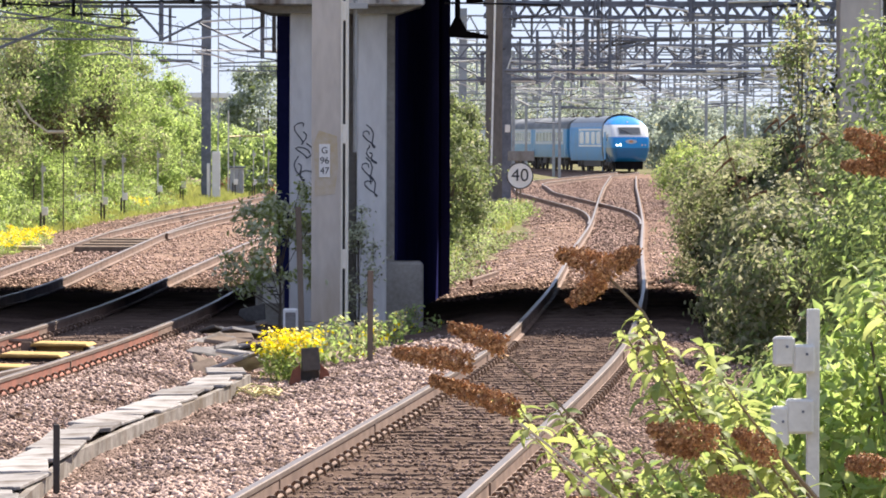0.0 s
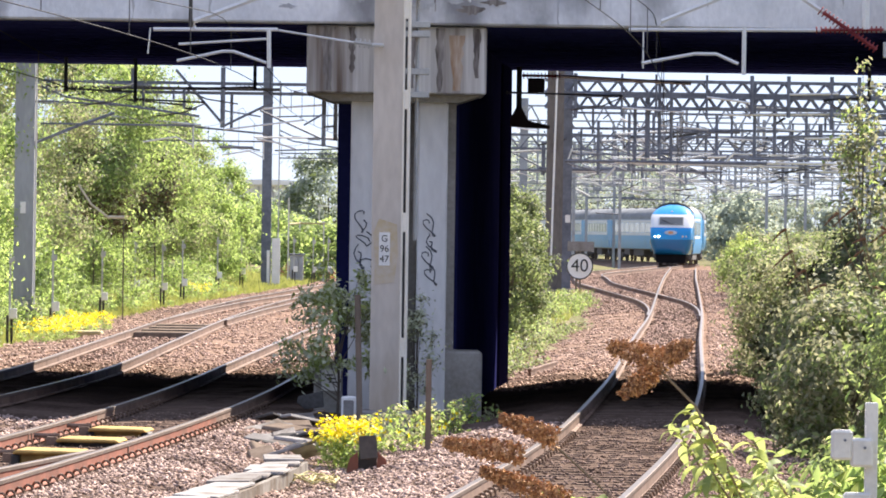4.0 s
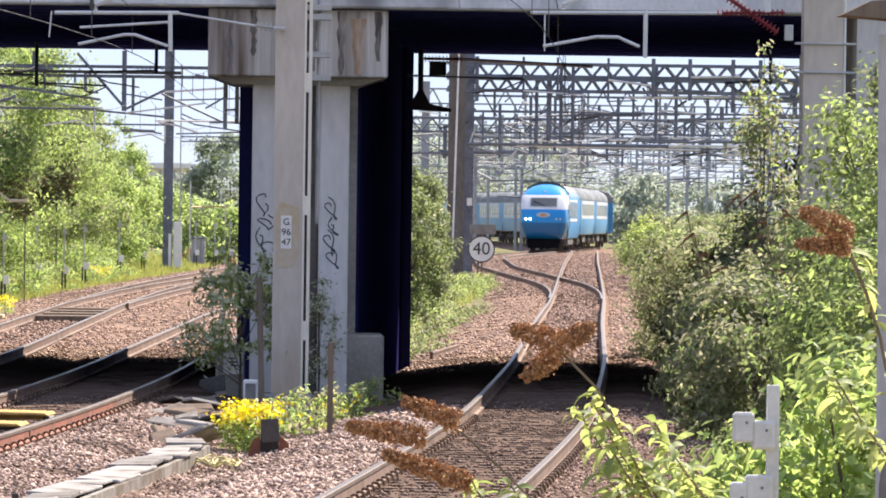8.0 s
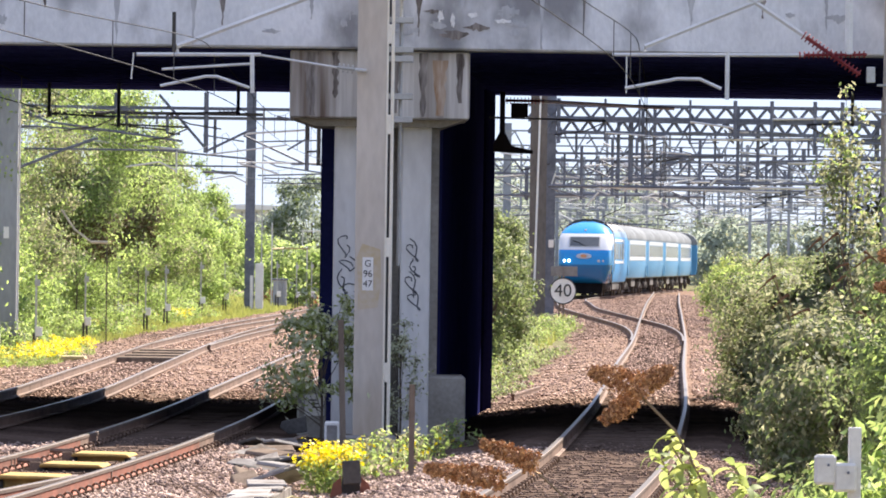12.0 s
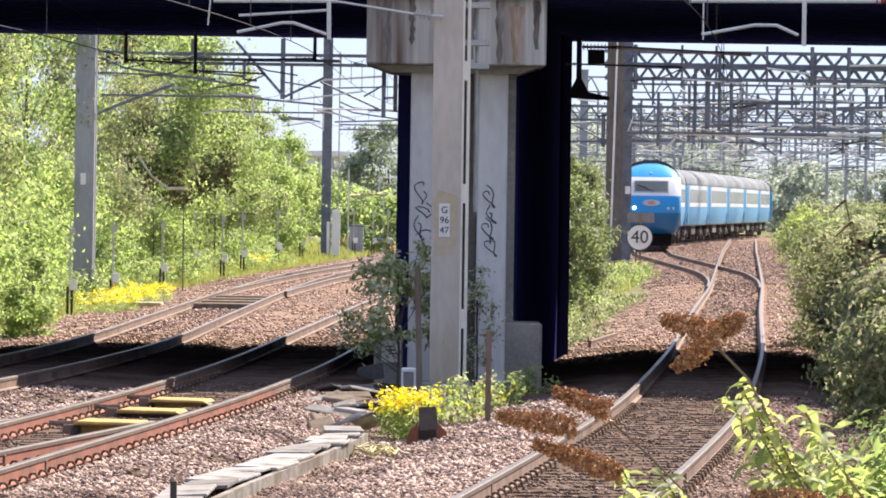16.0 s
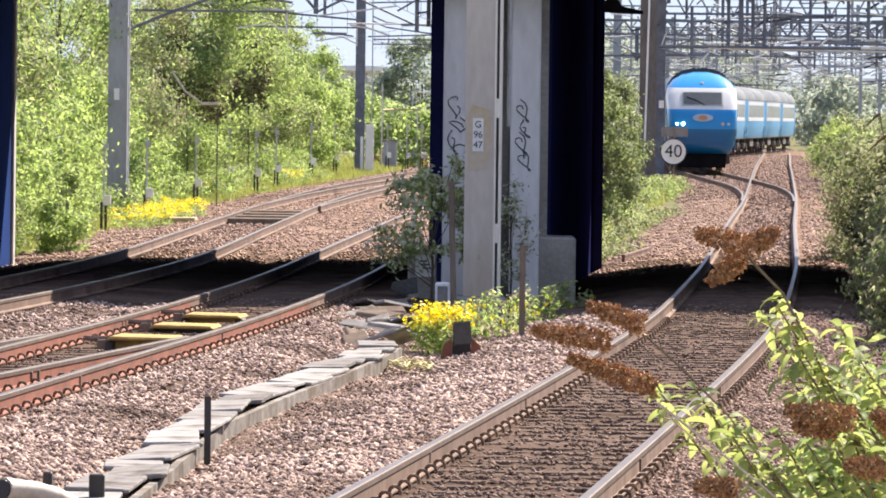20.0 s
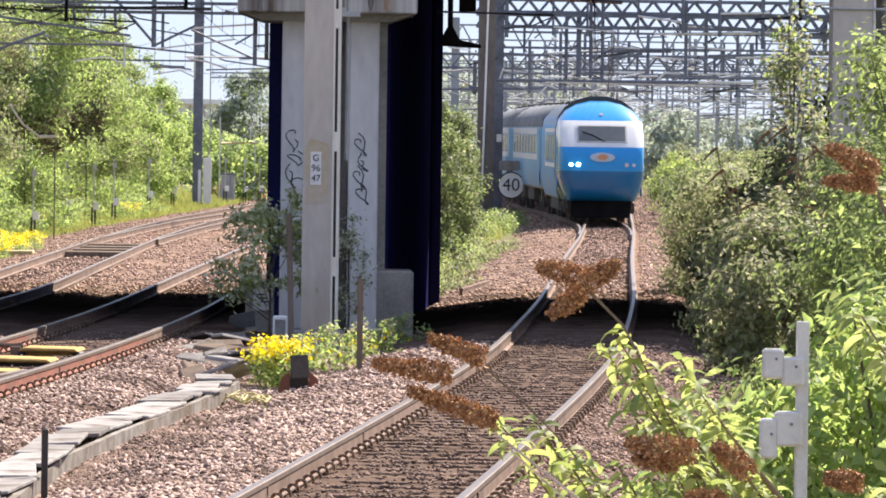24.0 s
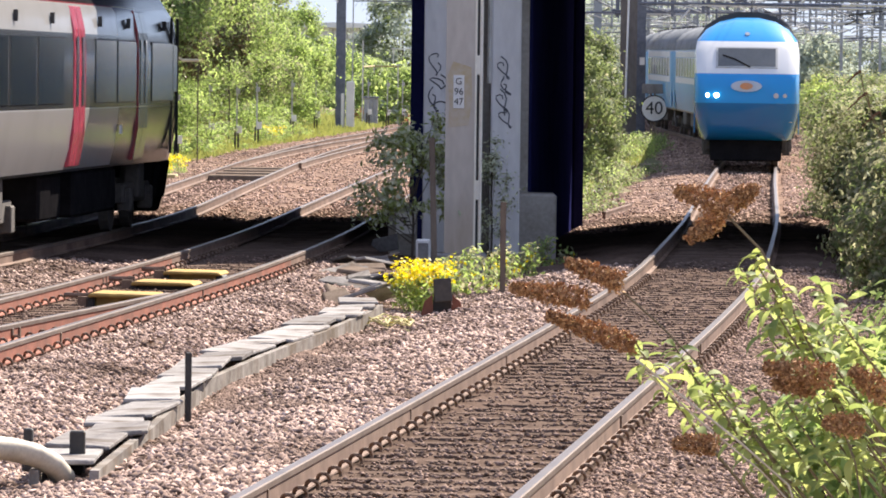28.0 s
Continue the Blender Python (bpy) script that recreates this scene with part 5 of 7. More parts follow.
# bushes on the right of the near track
RIGHT = [(7.35, 100, 2.0, 3.4, 2.1, 16000), (7.5, 92, 2.0, 3.4, 2.6, 17000), (6.35, 84, 1.7, 3.2, 2.2, 15000), (7.35, 82, 1.9, 3.2, 2.9, 17000), (8.75, 86, 1.7, 3.4, 4.6, 15000), (9.6, 98, 2.8, 5, 5.2, 14000), (7.95, 118, 1.9, 4, 2.3, 10000), (5.9, 76, 1.5, 3, 1.9, 12000)]
for i, (x, y, w, l, h, n) in enumerate(RIGHT):
    shrub("lineside_bush", x, y, gz_at(x, y), w, l, h, int(n * 1.3), 0.10, [M_LEAF_GREY, M_LEAF_DULL, M_LEAF_MID], 220 + i, "dense grey-green bush crowding the near track", "bush", [0.62, 0.25, 0.13] if h < 4 else [0.4, 0.45, 0.15], clumps=90, group="lineside bushes")
for i, (x, y, w, l, h, n) in enumerate([(4.35, 44, 1.5, 2.5, 2.4, 13000), (5.2, 52, 1.7, 3, 3.6, 14000), (3.25, 36, 1.5, 2.5, 1.75, 11000), (2.7, 29, 1.2, 2.0, 1.25, 9000), (3.0, 31, 1.2, 2.0, 2.0, 7000)]):
    shrub("lineside_bush", x, y, -0.45, w, l, h, int(n * 1.3), 0.072, [M_LEAF_LIT, M_LEAF_DULL], 240 + i, "fresh green leafy bush beside the track", "bush", [0.3, 0.7], clumps=80, group="lineside bushes")
for i, (x, y, w, l, h, n) in enumerate([(2.30, 27.7, 0.9, 0.9, 1.85, 2600), (1.90, 28.0, 0.8, 0.8, 1.55, 2200), (2.62, 27.4, 0.8, 0.9, 2.05, 2400)]):
    shrub("broadleaf_bush", x, y, -0.45, w, l, h, n, 0.085, [M_LEAF_BUD, M_LEAF_LIT], 250 + i, "pale green broad-leaved bush behind the galvanised post", "bush", [0.4, 0.6], clumps=40, group="broadleaf bushes", low=0.3)
for i in range(14):
    y = 190 + i * 13 + rb.uniform(-4, 4)
    x = max(float(cx("near", min(y, 394))), float(cx("branch", y))) + 3.4 + rb.uniform(0, 3.5)
    shrub("scrub_bush", x, y, gz_at(x, y), rb.uniform(2.2, 3.6), 3.5, rb.uniform(1.2, 2.3), 3600, 0.17, [M_LEAF_DULL, M_LEAF_LIT, M_LEAF_GREY], 270 + i, "rough green scrub beyond the near track", "bush", [0.45, 0.1, 0.45], clumps=36, group="scrub")
for i in range(12):
    y = 285 + i * 11
    x = y * rb.uniform(0.060, 0.078)
    if x < max(float(cx("near", min(y, 394))), float(cx("branch", y))) + 3.0:
        x = max(float(cx("near", min(y, 394))), float(cx("branch", y))) + 3.5
    shrub("scrub_bush", x, y, gz_at(x, y), rb.uniform(2.6, 4.2), 3.5, rb.uniform(1.6, 2.8), 3600, 0.18, [M_LEAF_DULL, M_LEAF_LIT, M_LEAF_GREY], 400 + i, "rough green scrub beyond the near track", "bush", [0.45, 0.1, 0.45], clumps=36, group="scrub")
# elder by the pier
shrub("elder_bush", -0.16, 90.4, -0.3, 1.35, 0.9, 2.05, 3000, 0.095, [M_LEAF_BUD, M_LEAF_PALE], 260, "thin elder bush growing by the grey cabinet", "bush", [0.5, 0.5], clumps=44, low=0.22, stout=0.5)
shrub("elder_bush", 0.95, 91.5, -0.3, 0.6, 0.5, 1.7, 900, 0.075, [M_LEAF_PALE, M_LEAF_GREY], 261, "sparse weed growing behind the mast", "bush", [0.7, 0.3], clumps=20, stout=0.4)


def grass(name, pts, height, rng, label):
    n = len(pts)
    a = rng.uniform(0, 2 * np.pi, n)
    h = height * rng.uniform(0.4, 1.3, n)
    w = 0.02 + 0.012 * h
    side = np.stack([np.cos(a) * w, np.sin(a) * w, np.zeros(n)], 1)
    tip = np.stack([rng.normal(0, 0.25, n) * h, rng.normal(0, 0.25, n) * h, h], 1)
    v = np.stack([pts - side, pts + side, pts + tip], 1).reshape(-1, 3)
    f = np.arange(n * 3).reshape(-1, 3)
    return tagged(new(name, raw_mesh(name, v, f, [M_GRASS])), label, "grass", kind="stuff")


rng = np.random.default_rng(77)
d = rng.uniform(118, 300, 22000)
x = cx("far", d) - 3.4 - rng.uniform(0, 1, 22000) ** 1.3 * 5 - 0.5 * np.sin(d * 0.9) ** 2
grass("grass", np.stack([x, d, ground_height(x, d)], 1), 0.22, rng, "long sunlit grass on the bank")
d = rng.uniform(112, 260, 14000)
x = cx("far", d) - 3.4 - rng.uniform(0, 1, 14000) * 1.5
grass("grass", np.stack([x, d, ground_height(x, d)], 1), 0.13, rng, "short dry grass along the edge of the ballast")
d = rng.uniform(195, 326, 6000)
x = cx("far", d) - 3.4 - rng.uniform(0, 1, 6000) ** 0.8 * 2.2
grass("grass", np.stack([x, d, ground_height(x, d)], 1), 0.24, rng, "rough yellowing grass on the far ballast shoulder")
for i, (x, y) in enumerate(((-2.2, 300), (-1.6, 306), (-1.2, 312), (-2.9, 296))):
    shrub("withered_weed", x, y, gz_at(x, y), 0.9, 0.9, 0.7, 600, 0.12, [M_LEAF_RUST, M_LEAF_BROWN, M_LEAF_LIT], 380 + i, "rusty red withered weeds by the grey hut", "weed", [0.6, 0.2, 0.2], trunk=False, clumps=14, group="withered weeds")
d = rng.uniform(122, 235, 5000)
x = cx("near", d) - 3.1 - rng.uniform(0, 1, 5000) * 2.8
grass("grass", np.stack([x, d, ground_height(x, d)], 1), 0.32, rng, "bright grass between the tracks behind the bridge")


def ragwort(name, x, y, z0, wx, wy, h, n, seed, label):
    rng = np.random.default_rng(seed)
    t = thing(name, label, "flower", pose(x, y, z0), "ragwort clumps")
    base = np.stack([rng.uniform(-wx / 2, wx / 2, n), rng.uniform(-wy / 2, wy / 2, n), np.zeros(n)], 1)
    top = base * 1.15 + np.stack([rng.normal(0, 0.03, n), rng.normal(0, 0.03, n), h * rng.uniform(0.65, 1.1, n)], 1)
    fl = np.repeat(top, 16, 0) + rng.normal(size=(n * 16, 3)) * np.array([0.06, 0.06, 0.03])
    tagged(linked("flower_head", leaves("flower_head", fl, 0.05, 0.045, rng, [M_YFLOWER], up=1.2, fold=0.1), t), kind="stuff")
    u = rng.uniform(0.1, 0.9, (n, 14, 1))
    lf = (base[:, None] * (1 - u) + top[:, None] * u).reshape(-1, 3) + rng.normal(size=(n * 14, 3)) * 0.04
    linked("foliage", leaves("foliage", lf, 0.10, 0.035, rng, [M_LEAF_LIT, M_LEAF_MID], mix=[0.6, 0.4]), t)
    return t


ragwort("ragwort", -0.02, 72.9, -0.36, 0.56, 0.5, 0.52, 50, 1, "yellow ragwort in full flower beside a dark box")
for i in range(9):
    u = rb.uniform(0, 1)
    x, y = (-7.1 + 0.7 * u + rb.uniform(-0.35, 0.35), 147 + 24 * u) if i < 7 else (-5.65 + 0.2 * (i - 7), 227 + 1.5 * (i - 7))
    ragwort("ragwort", x, y, gz_at(x, y), 0.95, 1.2, 0.58, 22, 10 + i, "patch of yellow ragwort in the grass by the fence")
for i, (x, y) in enumerate([(0.45, 80), (0.7, 81.5), (1.0, 83), (1.35, 84.5), (0.62, 78.5), (1.75, 90)]):
    shrub("weed", x, y, -0.4, 0.5, 0.5, 0.52, 300, 0.085, [M_LEAF_LIT, M_LEAF_GREY, M_YFLOWER], 300 + i, "low green weeds with a few yellow flowers", "weed", [0.5, 0.44, 0.06], trunk=False, clumps=14, group="weeds by the pier")

# ---- trains ----
def section(y, w, zb, zs, zt, n=2.2, tb=0.9, m=9):
    """A ring of a vehicle body at y: straight sides, rounded roof."""
    tm = 0.5 + tb / 2
    h = min(0.75, (zs - zb) * 0.85)
    ring = [(-w * tb, y, zb), (-w * tm * 1.01, y, zb + 0.4 * h), (-w, y, zb + h)]
    for i in range(m + 1):
        a = math.pi * i / m
        cxx, sn = math.cos(math.pi - a), math.sin(a)
        ring.append((math.copysign(abs(cxx) ** (2 / n), cxx) * w, y, zs + (zt - zs) * abs(sn) ** (2 / n)))
    ring += [(w, y, zb + h), (w * tm * 1.01, y, zb + 0.4 * h), (w * tb, y, zb)]
    return ring


def bogie(parent, y, base=2.6):
    mb = Mesh()
    for sx in (-1, 1):
        mb.box(sx * 0.98, y, 0.55, 0.16, base + 0.9, 0.28)
        mb.box(sx * 1.02, y, 0.72, 0.22, 0.7, 0.5)
        for sy in (-1, 1):
            mb.box(sx * 1.04, y + sy * base / 2, 0.46, 0.2, 0.34, 0.34)
    mb.box(0, y, 0.6, 1.9, 0.5, 0.3)
    b = part("bogie", mb, M_BOGIE, parent, "grimy bogie frame", bevel=0.02)
    for sy in (-1, 1):
        for sx in (-1, 1):
            wb = Mesh()
            wb.tube([(sx * 0.70, y + sy * base / 2, 0.46), (sx * 0.84, y + sy * base / 2, 0.46)], 0.46, 18)
            part("wheel", wb, M_BOGIE, b)
    return b


NOSE = [(8.96, 1.00, 1.15, 1.60, 1.76, 5), (8.91, 1.16, 0.96, 1.78, 2.03, 5), (8.79, 1.26, 0.78, 1.98, 2.29, 5.5), (8.60, 1.315, 0.70, 2.14, 2.48, 5.5), (8.30, 1.345, 0.70, 2.38, 2.74, 5.5), (7.95, 1.36, 0.70, 2.62, 3.05, 5), (7.65, 1.365, 0.70, 2.78, 3.28, 4.2), (7.2, 1.37, 0.70, 2.90, 3.53, 3.2), (6.6, 1.37, 0.70, 2.95, 3.76, 2.6), (5.8, 1.37, 0.70, 2.95, 3.88, 2.3), (5.2, 1.37, 0.70, 2.95, 3.92, 2.2)]


def nose_z(x, y):
    """The height of the nose's skin above x, y."""
    p = sorted(NOSE)
    g = lambda k: float(np.interp(y, [q[0] for q in p], [q[k] for q in p]))
    w, zs, zt, n = g(1), g(3), g(4), g(5)
    return zs + (zt - zs) * max(0.0, 1 - abs(x / w) ** n) ** (1 / n)


def nose_patch(x0, x1, y0, y1, lift, nx=8, ny=4):
    mb = Mesh()
    top, low = [], []
    for j in range(ny + 1):
        y = y0 + (y1 - y0) * j / ny
        for i in range(nx + 1):
            x = x0 + (x1 - x0) * i / nx
            z = nose_z(x, y)
            top.append((x, y + lift * 0.7, z + lift * 0.7))
            low.append((x, y - 0.01, z - 0.01))
    k = nx + 1
    quads = [(j * k + i, j * k + i + 1, (j + 1) * k + i + 1, (j + 1) * k + i) for j in range(ny) for i in range(nx)]
    mb.add(top, quads)
    n = len(top)
    rim = [i for i in range(k)] + [j * k + nx for j in range(1, ny + 1)] + [ny * k + i for i in range(nx - 1, -1, -1)] + [j * k for j in range(ny - 1, 0, -1)]
    mb.add(top + low, [(rim[a], rim[(a + 1) % len(rim)], rim[(a + 1) % len(rim)] + n, rim[a] + n) for a in range(len(rim))])
    return mb


def power_car():
    t = thing("power_car", "blue and white diesel power car with its headlights lit", "train")
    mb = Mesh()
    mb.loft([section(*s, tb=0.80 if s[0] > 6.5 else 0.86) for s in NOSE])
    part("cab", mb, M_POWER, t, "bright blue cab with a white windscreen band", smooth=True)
    mb = Mesh()
    mb.loft([section(5.18, 1.37, 0.72, 2.95, 3.92), section(-8.9, 1.37, 0.72, 2.95, 3.92)])
    part("body", mb, M_POWER_SIDE, t, smooth=True)
    part("windscreen", nose_patch(-0.745, 0.745, 8.45, 7.93, 0.03), M_SCREEN, t, "dark grey windscreen")
    part("windscreen_surround", nose_patch(-0.80, 0.80, 8.50, 7.88, 0.018), M_GALV, t, "thin silver windscreen surround")
    fr = Mesh()
    fr.tube([(-0.08, 8.52, nose_z(0, 8.52) + 0.05), (0.30, 8.30, nose_z(0.30, 8.30) + 0.06), (0.62, 8.18, nose_z(0.62, 8.18) + 0.06)], 0.018, 5)
    part("wiper", fr, M_UNDER, t)
    for sx in (-1, 1):
        mb = Mesh()
        mb.box(sx * 1.345, 7.0, 2.35, 0.05, 0.7, 0.5)
        part("side_window", mb, M_GLASS, t, bevel=0.02)
        mb = Mesh()
        mb.box(sx * 1.365, 6.1, 1.8, 0.03, 0.75, 1.9)
        part("cab_door", mb, M_POWER_SIDE, t, bevel=0.01)
        for y in (3.4, 1.2, -1.2, -3.6, -6.0):
            mb = Mesh()
            mb.box(sx * 1.362, y, 2.37, 0.03, 1.75, 0.86)
            part("grille", mb, M_COACH_GLASS if y > -5 else M_POWER_SIDE, t, bevel=0.01)
        for y, z, l, h in ((-0.1, 2.94, 9.4, 0.13), (-0.1, 1.80, 9.4, 0.13), (4.55, 2.37, 0.12, 1.2), (-4.75, 2.37, 0.12, 1.2)):
            mb = Mesh()
            mb.box(sx * 1.368, y, z, 0.03, l, h)
            part("window_surround", mb, M_WHITE, t, "white painted panel border", bevel=0.006)
        mb = Mesh()
        mb.prism([(sx * 0.66, 1.74), (sx * 1.1, 1.75), (sx * 1.1, 1.97), (sx * 0.66, 1.97)], 8.6, 8.88)
        cluster = part("lamp_cluster", mb, M_POWER, t, bevel=0.02)
        for k, dx in enumerate((0.77, 1.0)):
            mb = Mesh()
            mb.tube([(sx * dx, 8.8, 1.86), (sx * dx, 8.985 - 0.02 * k, 1.86)], 0.068 - 0.014 * k, 14)
            lit = sx > 0
            part("headlight", mb, M_LAMP if lit else M_TAIL, cluster, "lit white headlight" if lit else "unlit lens")
    mb = Mesh()
    mb.tube([(0, 8.7, 2.10), (0, 8.955, 2.10)], 0.15, 16)
    mb.v = [(x * 2.7, y - 0.1 * max(0, z - 2.1) * (y > 8.8), z) for x, y, z in mb.v]
    emblem = part("emblem", mb, mat("emblem_silver", (0.50, 0.56, 0.64), (0.36, 0.46, 0.60), scale=4), t, "silver winged oval emblem")
    mb = Mesh()
    mb.tube([(0, 8.8, 2.10), (0, 8.963, 2.10)], 0.09, 14)
    mb.v = [(x * 1.9, y, z) for x, y, z in mb.v]
    part("emblem_centre", mb, mat("emblem_orange", (0.62, 0.27, 0.12), (0.5, 0.3, 0.2), scale=6), emblem, "orange oval centre")
    mb = Mesh()
    mb.tube([(0, 7.3, nose_z(0, 7.3) - 0.08), (0, 7.36, nose_z(0, 7.36) + 0.03)], 0.065, 10)
    part("marker_lamp", mb, M_TAIL, t)
    mb = Mesh()
    mb.prism([(-0.95, 0.74), (0.95, 0.74), (0.92, 0.16), (-0.92, 0.16)], 7.9, 8.5)
    part("snow_plough", mb, M_UNDER, t, bevel=0.03)
    mb = Mesh()
    mb.box(0, 0, 0.6, 2.4, 7.0, 0.55)
    part("fuel_tank", mb, M_BOGIE, t, bevel=0.05)
    mb = Mesh()
    mb.loft([section(5.25, 1.36, 0.74, 2.95, 3.90), section(5.15, 1.39, 0.74, 2.95, 4.07), section(4.95, 1.39, 0.74, 2.95, 4.07), section(4.85, 1.36, 0.74, 2.95, 3.90)])
    part("roof_collar", mb, M_BLACK, t, "sooty black roof collar behind the cab", smooth=True)
    for y in (-1.5, -6):
        mb = Mesh()
        mb.box(0, y, 3.86, 1.3, 1.4, 0.14)
        part("roof_grille", mb, M_BOGIE, t, bevel=0.03)
    bogie(t, 5.15)
    bogie(t, -5.15)
    return t


def coach():
    t = thing("coach", "blue passenger coach with pale window band and grey roof", "train", group="coaches")
    mb = Mesh()
    mb.loft([section(11.4, 1.33, 0.95, 2.85, 3.82), section(11.25, 1.37, 0.9, 2.9, 3.88), section(-11.25, 1.37, 0.9, 2.9, 3.88), section(-11.4, 1.33, 0.95, 2.85, 3.82)])
    part("body", mb, M_COACH, t, smooth=True)
    mb = Mesh()
    mb.loft([section(11.42, 1.335, 3.06, 3.07, 3.84), section(11.27, 1.366, 3.06, 3.07, 3.90), section(-11.27, 1.366, 3.06, 3.07, 3.90), section(-11.42, 1.335, 3.06, 3.07, 3.84)])
    part("roof", mb, M_COACH_ROOF, t, "dull grey roof", smooth=True)
    pane = Mesh()
    pane.box(0, 0, 0, 0.03, 1.86, 0.66)
    pm = mesh_of("window", pane, [M_COACH_GLASS], bevel=0.012)
    for sx in (-1, 1):
        for i in range(8):
            w = linked("window", pm, t)
            w.location = (sx * 1.375, -8.0 + i * 2.28, 2.45)
            if i:
                mb = Mesh()
                mb.box(sx * 1.366, -9.14 + i * 2.28, 2.45, 0.03, 0.30, 0.72)
                part("pillar", mb, M_BAND, t, "white pillar between windows")
        for z, h in ((2.90, 0.2), (2.0, 0.2)):
            mb = Mesh()
            mb.box(sx * 1.366, 0, z, 0.03, 18.6, h)
            part("window_band", mb, M_BAND, t, "white painted band round the windows", bevel=0.006)
        for y in (-9.05, 9.05):
            mb = Mesh()
            mb.box(sx * 1.366, y, 2.45, 0.03, 0.5, 0.71)
            part("window_band", mb, M_BAND, t, "white painted band round the windows")
        for y in (10.6, -10.6):
            mb = Mesh()
            mb.box(sx * 1.37, y, 2.0, 0.03, 0.8, 1.95)
            part("door", mb, M_COACH, t, bevel=0.012)
    for y in (-9, -5, -1, 3, 7):
        mb = Mesh()
        mb.box(0, y, 3.88, 0.9, 1.2, 0.08)
        part("roof_vent", mb, M_BOGIE, t)
    mb = Mesh()
    mb.box(0, 0.5, 0.68, 2.3, 4.2, 0.5)
    mb.box(0.2, -4, 0.7, 2.1, 2.2, 0.45)
    part("underframe_box", mb, M_BOGIE, t, bevel=0.03)
    for y in (11.5, -11.5):
        mb = Mesh()
        mb.box(0, y, 2.1, 1.0, 0.18, 2.0)
        part("gangway", mb, M_BLACK, t)
    bogie(t, 8.0)
    bogie(t, -8.0)
    return t


def unit_car():
    t = thing("diesel_unit_car", "silver and dark grey diesel unit car with pink doors", "train", group="diesel unit")
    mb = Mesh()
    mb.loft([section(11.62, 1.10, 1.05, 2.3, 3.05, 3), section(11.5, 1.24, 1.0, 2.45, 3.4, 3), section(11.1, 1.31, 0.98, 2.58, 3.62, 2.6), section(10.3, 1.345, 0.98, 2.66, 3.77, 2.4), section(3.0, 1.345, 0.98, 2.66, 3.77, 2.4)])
    part("cab", mb, M_UNIT_SHADED, t, "glossy cab end with the bridge shadow painted dark grey", smooth=True)
    mb = Mesh()
    mb.loft([section(2.99, 1.345, 0.98, 2.66, 3.77, 2.4), section(-11.4, 1.345, 0.98, 2.66, 3.77, 2.4)])
    part("body", mb, M_UNIT, t, "silver body with a dark window band", smooth=True)
    for sx in (-1, 1):
        for y, w in ((8.6, 2.9), (3.9, 2.2), (1.4, 2.4), (-4.6, 2.6), (-7.4, 2.4), (-10.0, 2.2)):
            mb = Mesh()
            mb.box(sx * 1.335, y, 2.3, 0.04, w, 0.86)
            part("window", mb, M_GLASS, t, "glossy dark window", bevel=0.012)
        for y in (9.9, 10.75, 11.25):
            mb = Mesh()
            mb.box(sx * (1.335 if y < 11 else 1.285), y, 2.1, 0.04, 0.03, 2.0)
            part("door_seam", mb, M_BLACK, t)
        mb = Mesh()
        mb.box(sx * 1.335, 10.3, 2.35, 0.045, 0.55, 0.7)
        part("cab_door_window", mb, M_GLASS, t, bevel=0.01)
        for y in (6.0, -1.6):
            for k in (-1, 1):
                mb = Mesh()
                mb.prism([(sx * 1.28, 1.05), (sx * 1.352, 1.5), (sx * 1.358, 2.5), (sx * 1.34, 2.85), (sx * 1.27, 3.15), (sx * 1.2, 3.15), (sx * 1.2, 1.05)], y + k * 0.31 - 0.3, y + k * 0.31 + 0.3)
                # the forward door takes a dark colour in place of the bridge shadow
                leaf = part("door_leaf", mb, M_PINK if y < 0 else M_UNIT_SHADED, t, "bright pink door leaf" if y < 0 else "door leaf coloured dark grey for the bridge shadow", bevel=0.01)
                mb = Mesh()
                mb.box(sx * 1.358, y + k * 0.31, 2.3, 0.012, 0.24, 0.9)
                part("door_window", mb, M_GLASS, leaf)
        # door edge in a red darkened to look shaded
        mb = Mesh()
        mb.prism([(sx * 1.28, 1.05), (sx * 1.356, 1.5), (sx * 1.362, 2.5), (sx * 1.345, 2.85), (sx * 1.27, 3.16), (sx * 1.2, 3.16), (sx * 1.2, 1.05)], 5.3, 5.36)
        part("door_edge", mb, M_SHADED_RED, t, "thin door edge in shadow-darkened red", bevel=0.006)
        for y in (8.9, 4.2, 0.8, -4.4, -8.0):
            mb = Mesh()
            mb.box(sx * 1.33, y, 2.97, 0.05, 0.09, 0.14)
            part("vent", mb, M_BLACK, t)
        mb = Mesh()
        mb.box(sx * 1.352, 3.2, 1.5, 0.012, 0.3, 0.12)
        part("notice", mb, M_WHITE, t)
        mb = Mesh()
        mb.prism([(sx * 0.95, 0.98), (sx * 1.2, 0.98), (sx * 1.12, 0.45), (sx * 0.98, 0.28)], 9.9, 11.2)
        part("skirt", mb, M_UNDER, t, bevel=0.03)
        mb = Mesh()
        mb.tube([(sx * 0.9, 11.5, 1.35), (sx * 0.9, 11.66, 1.35)], 0.11, 12)
        part("head_lamp", mb, M_TAIL, t)
    mb = Mesh()
    mb.prism([(-1.0, 2.1), (1.0, 2.1), (0.9, 2.95), (-0.9, 2.95)], 11.45, 11.64)
    part("windscreen", mb, M_GLASS, t, "black windscreen")
    mb = Mesh()
    mb.tube([(0, 11.4, 0.95), (0, 12.1, 0.95)], 0.14, 10)
    part("coupler", mb, M_BLACK, t)
    mb = Mesh()
    mb.prism([(-1.1, 0.6), (1.1, 0.6), (1.0, 0.2), (-1.0, 0.2)], 11.0, 11.5)
    part("deflector", mb, M_UNDER, t, bevel=0.03)
    mb = Mesh()
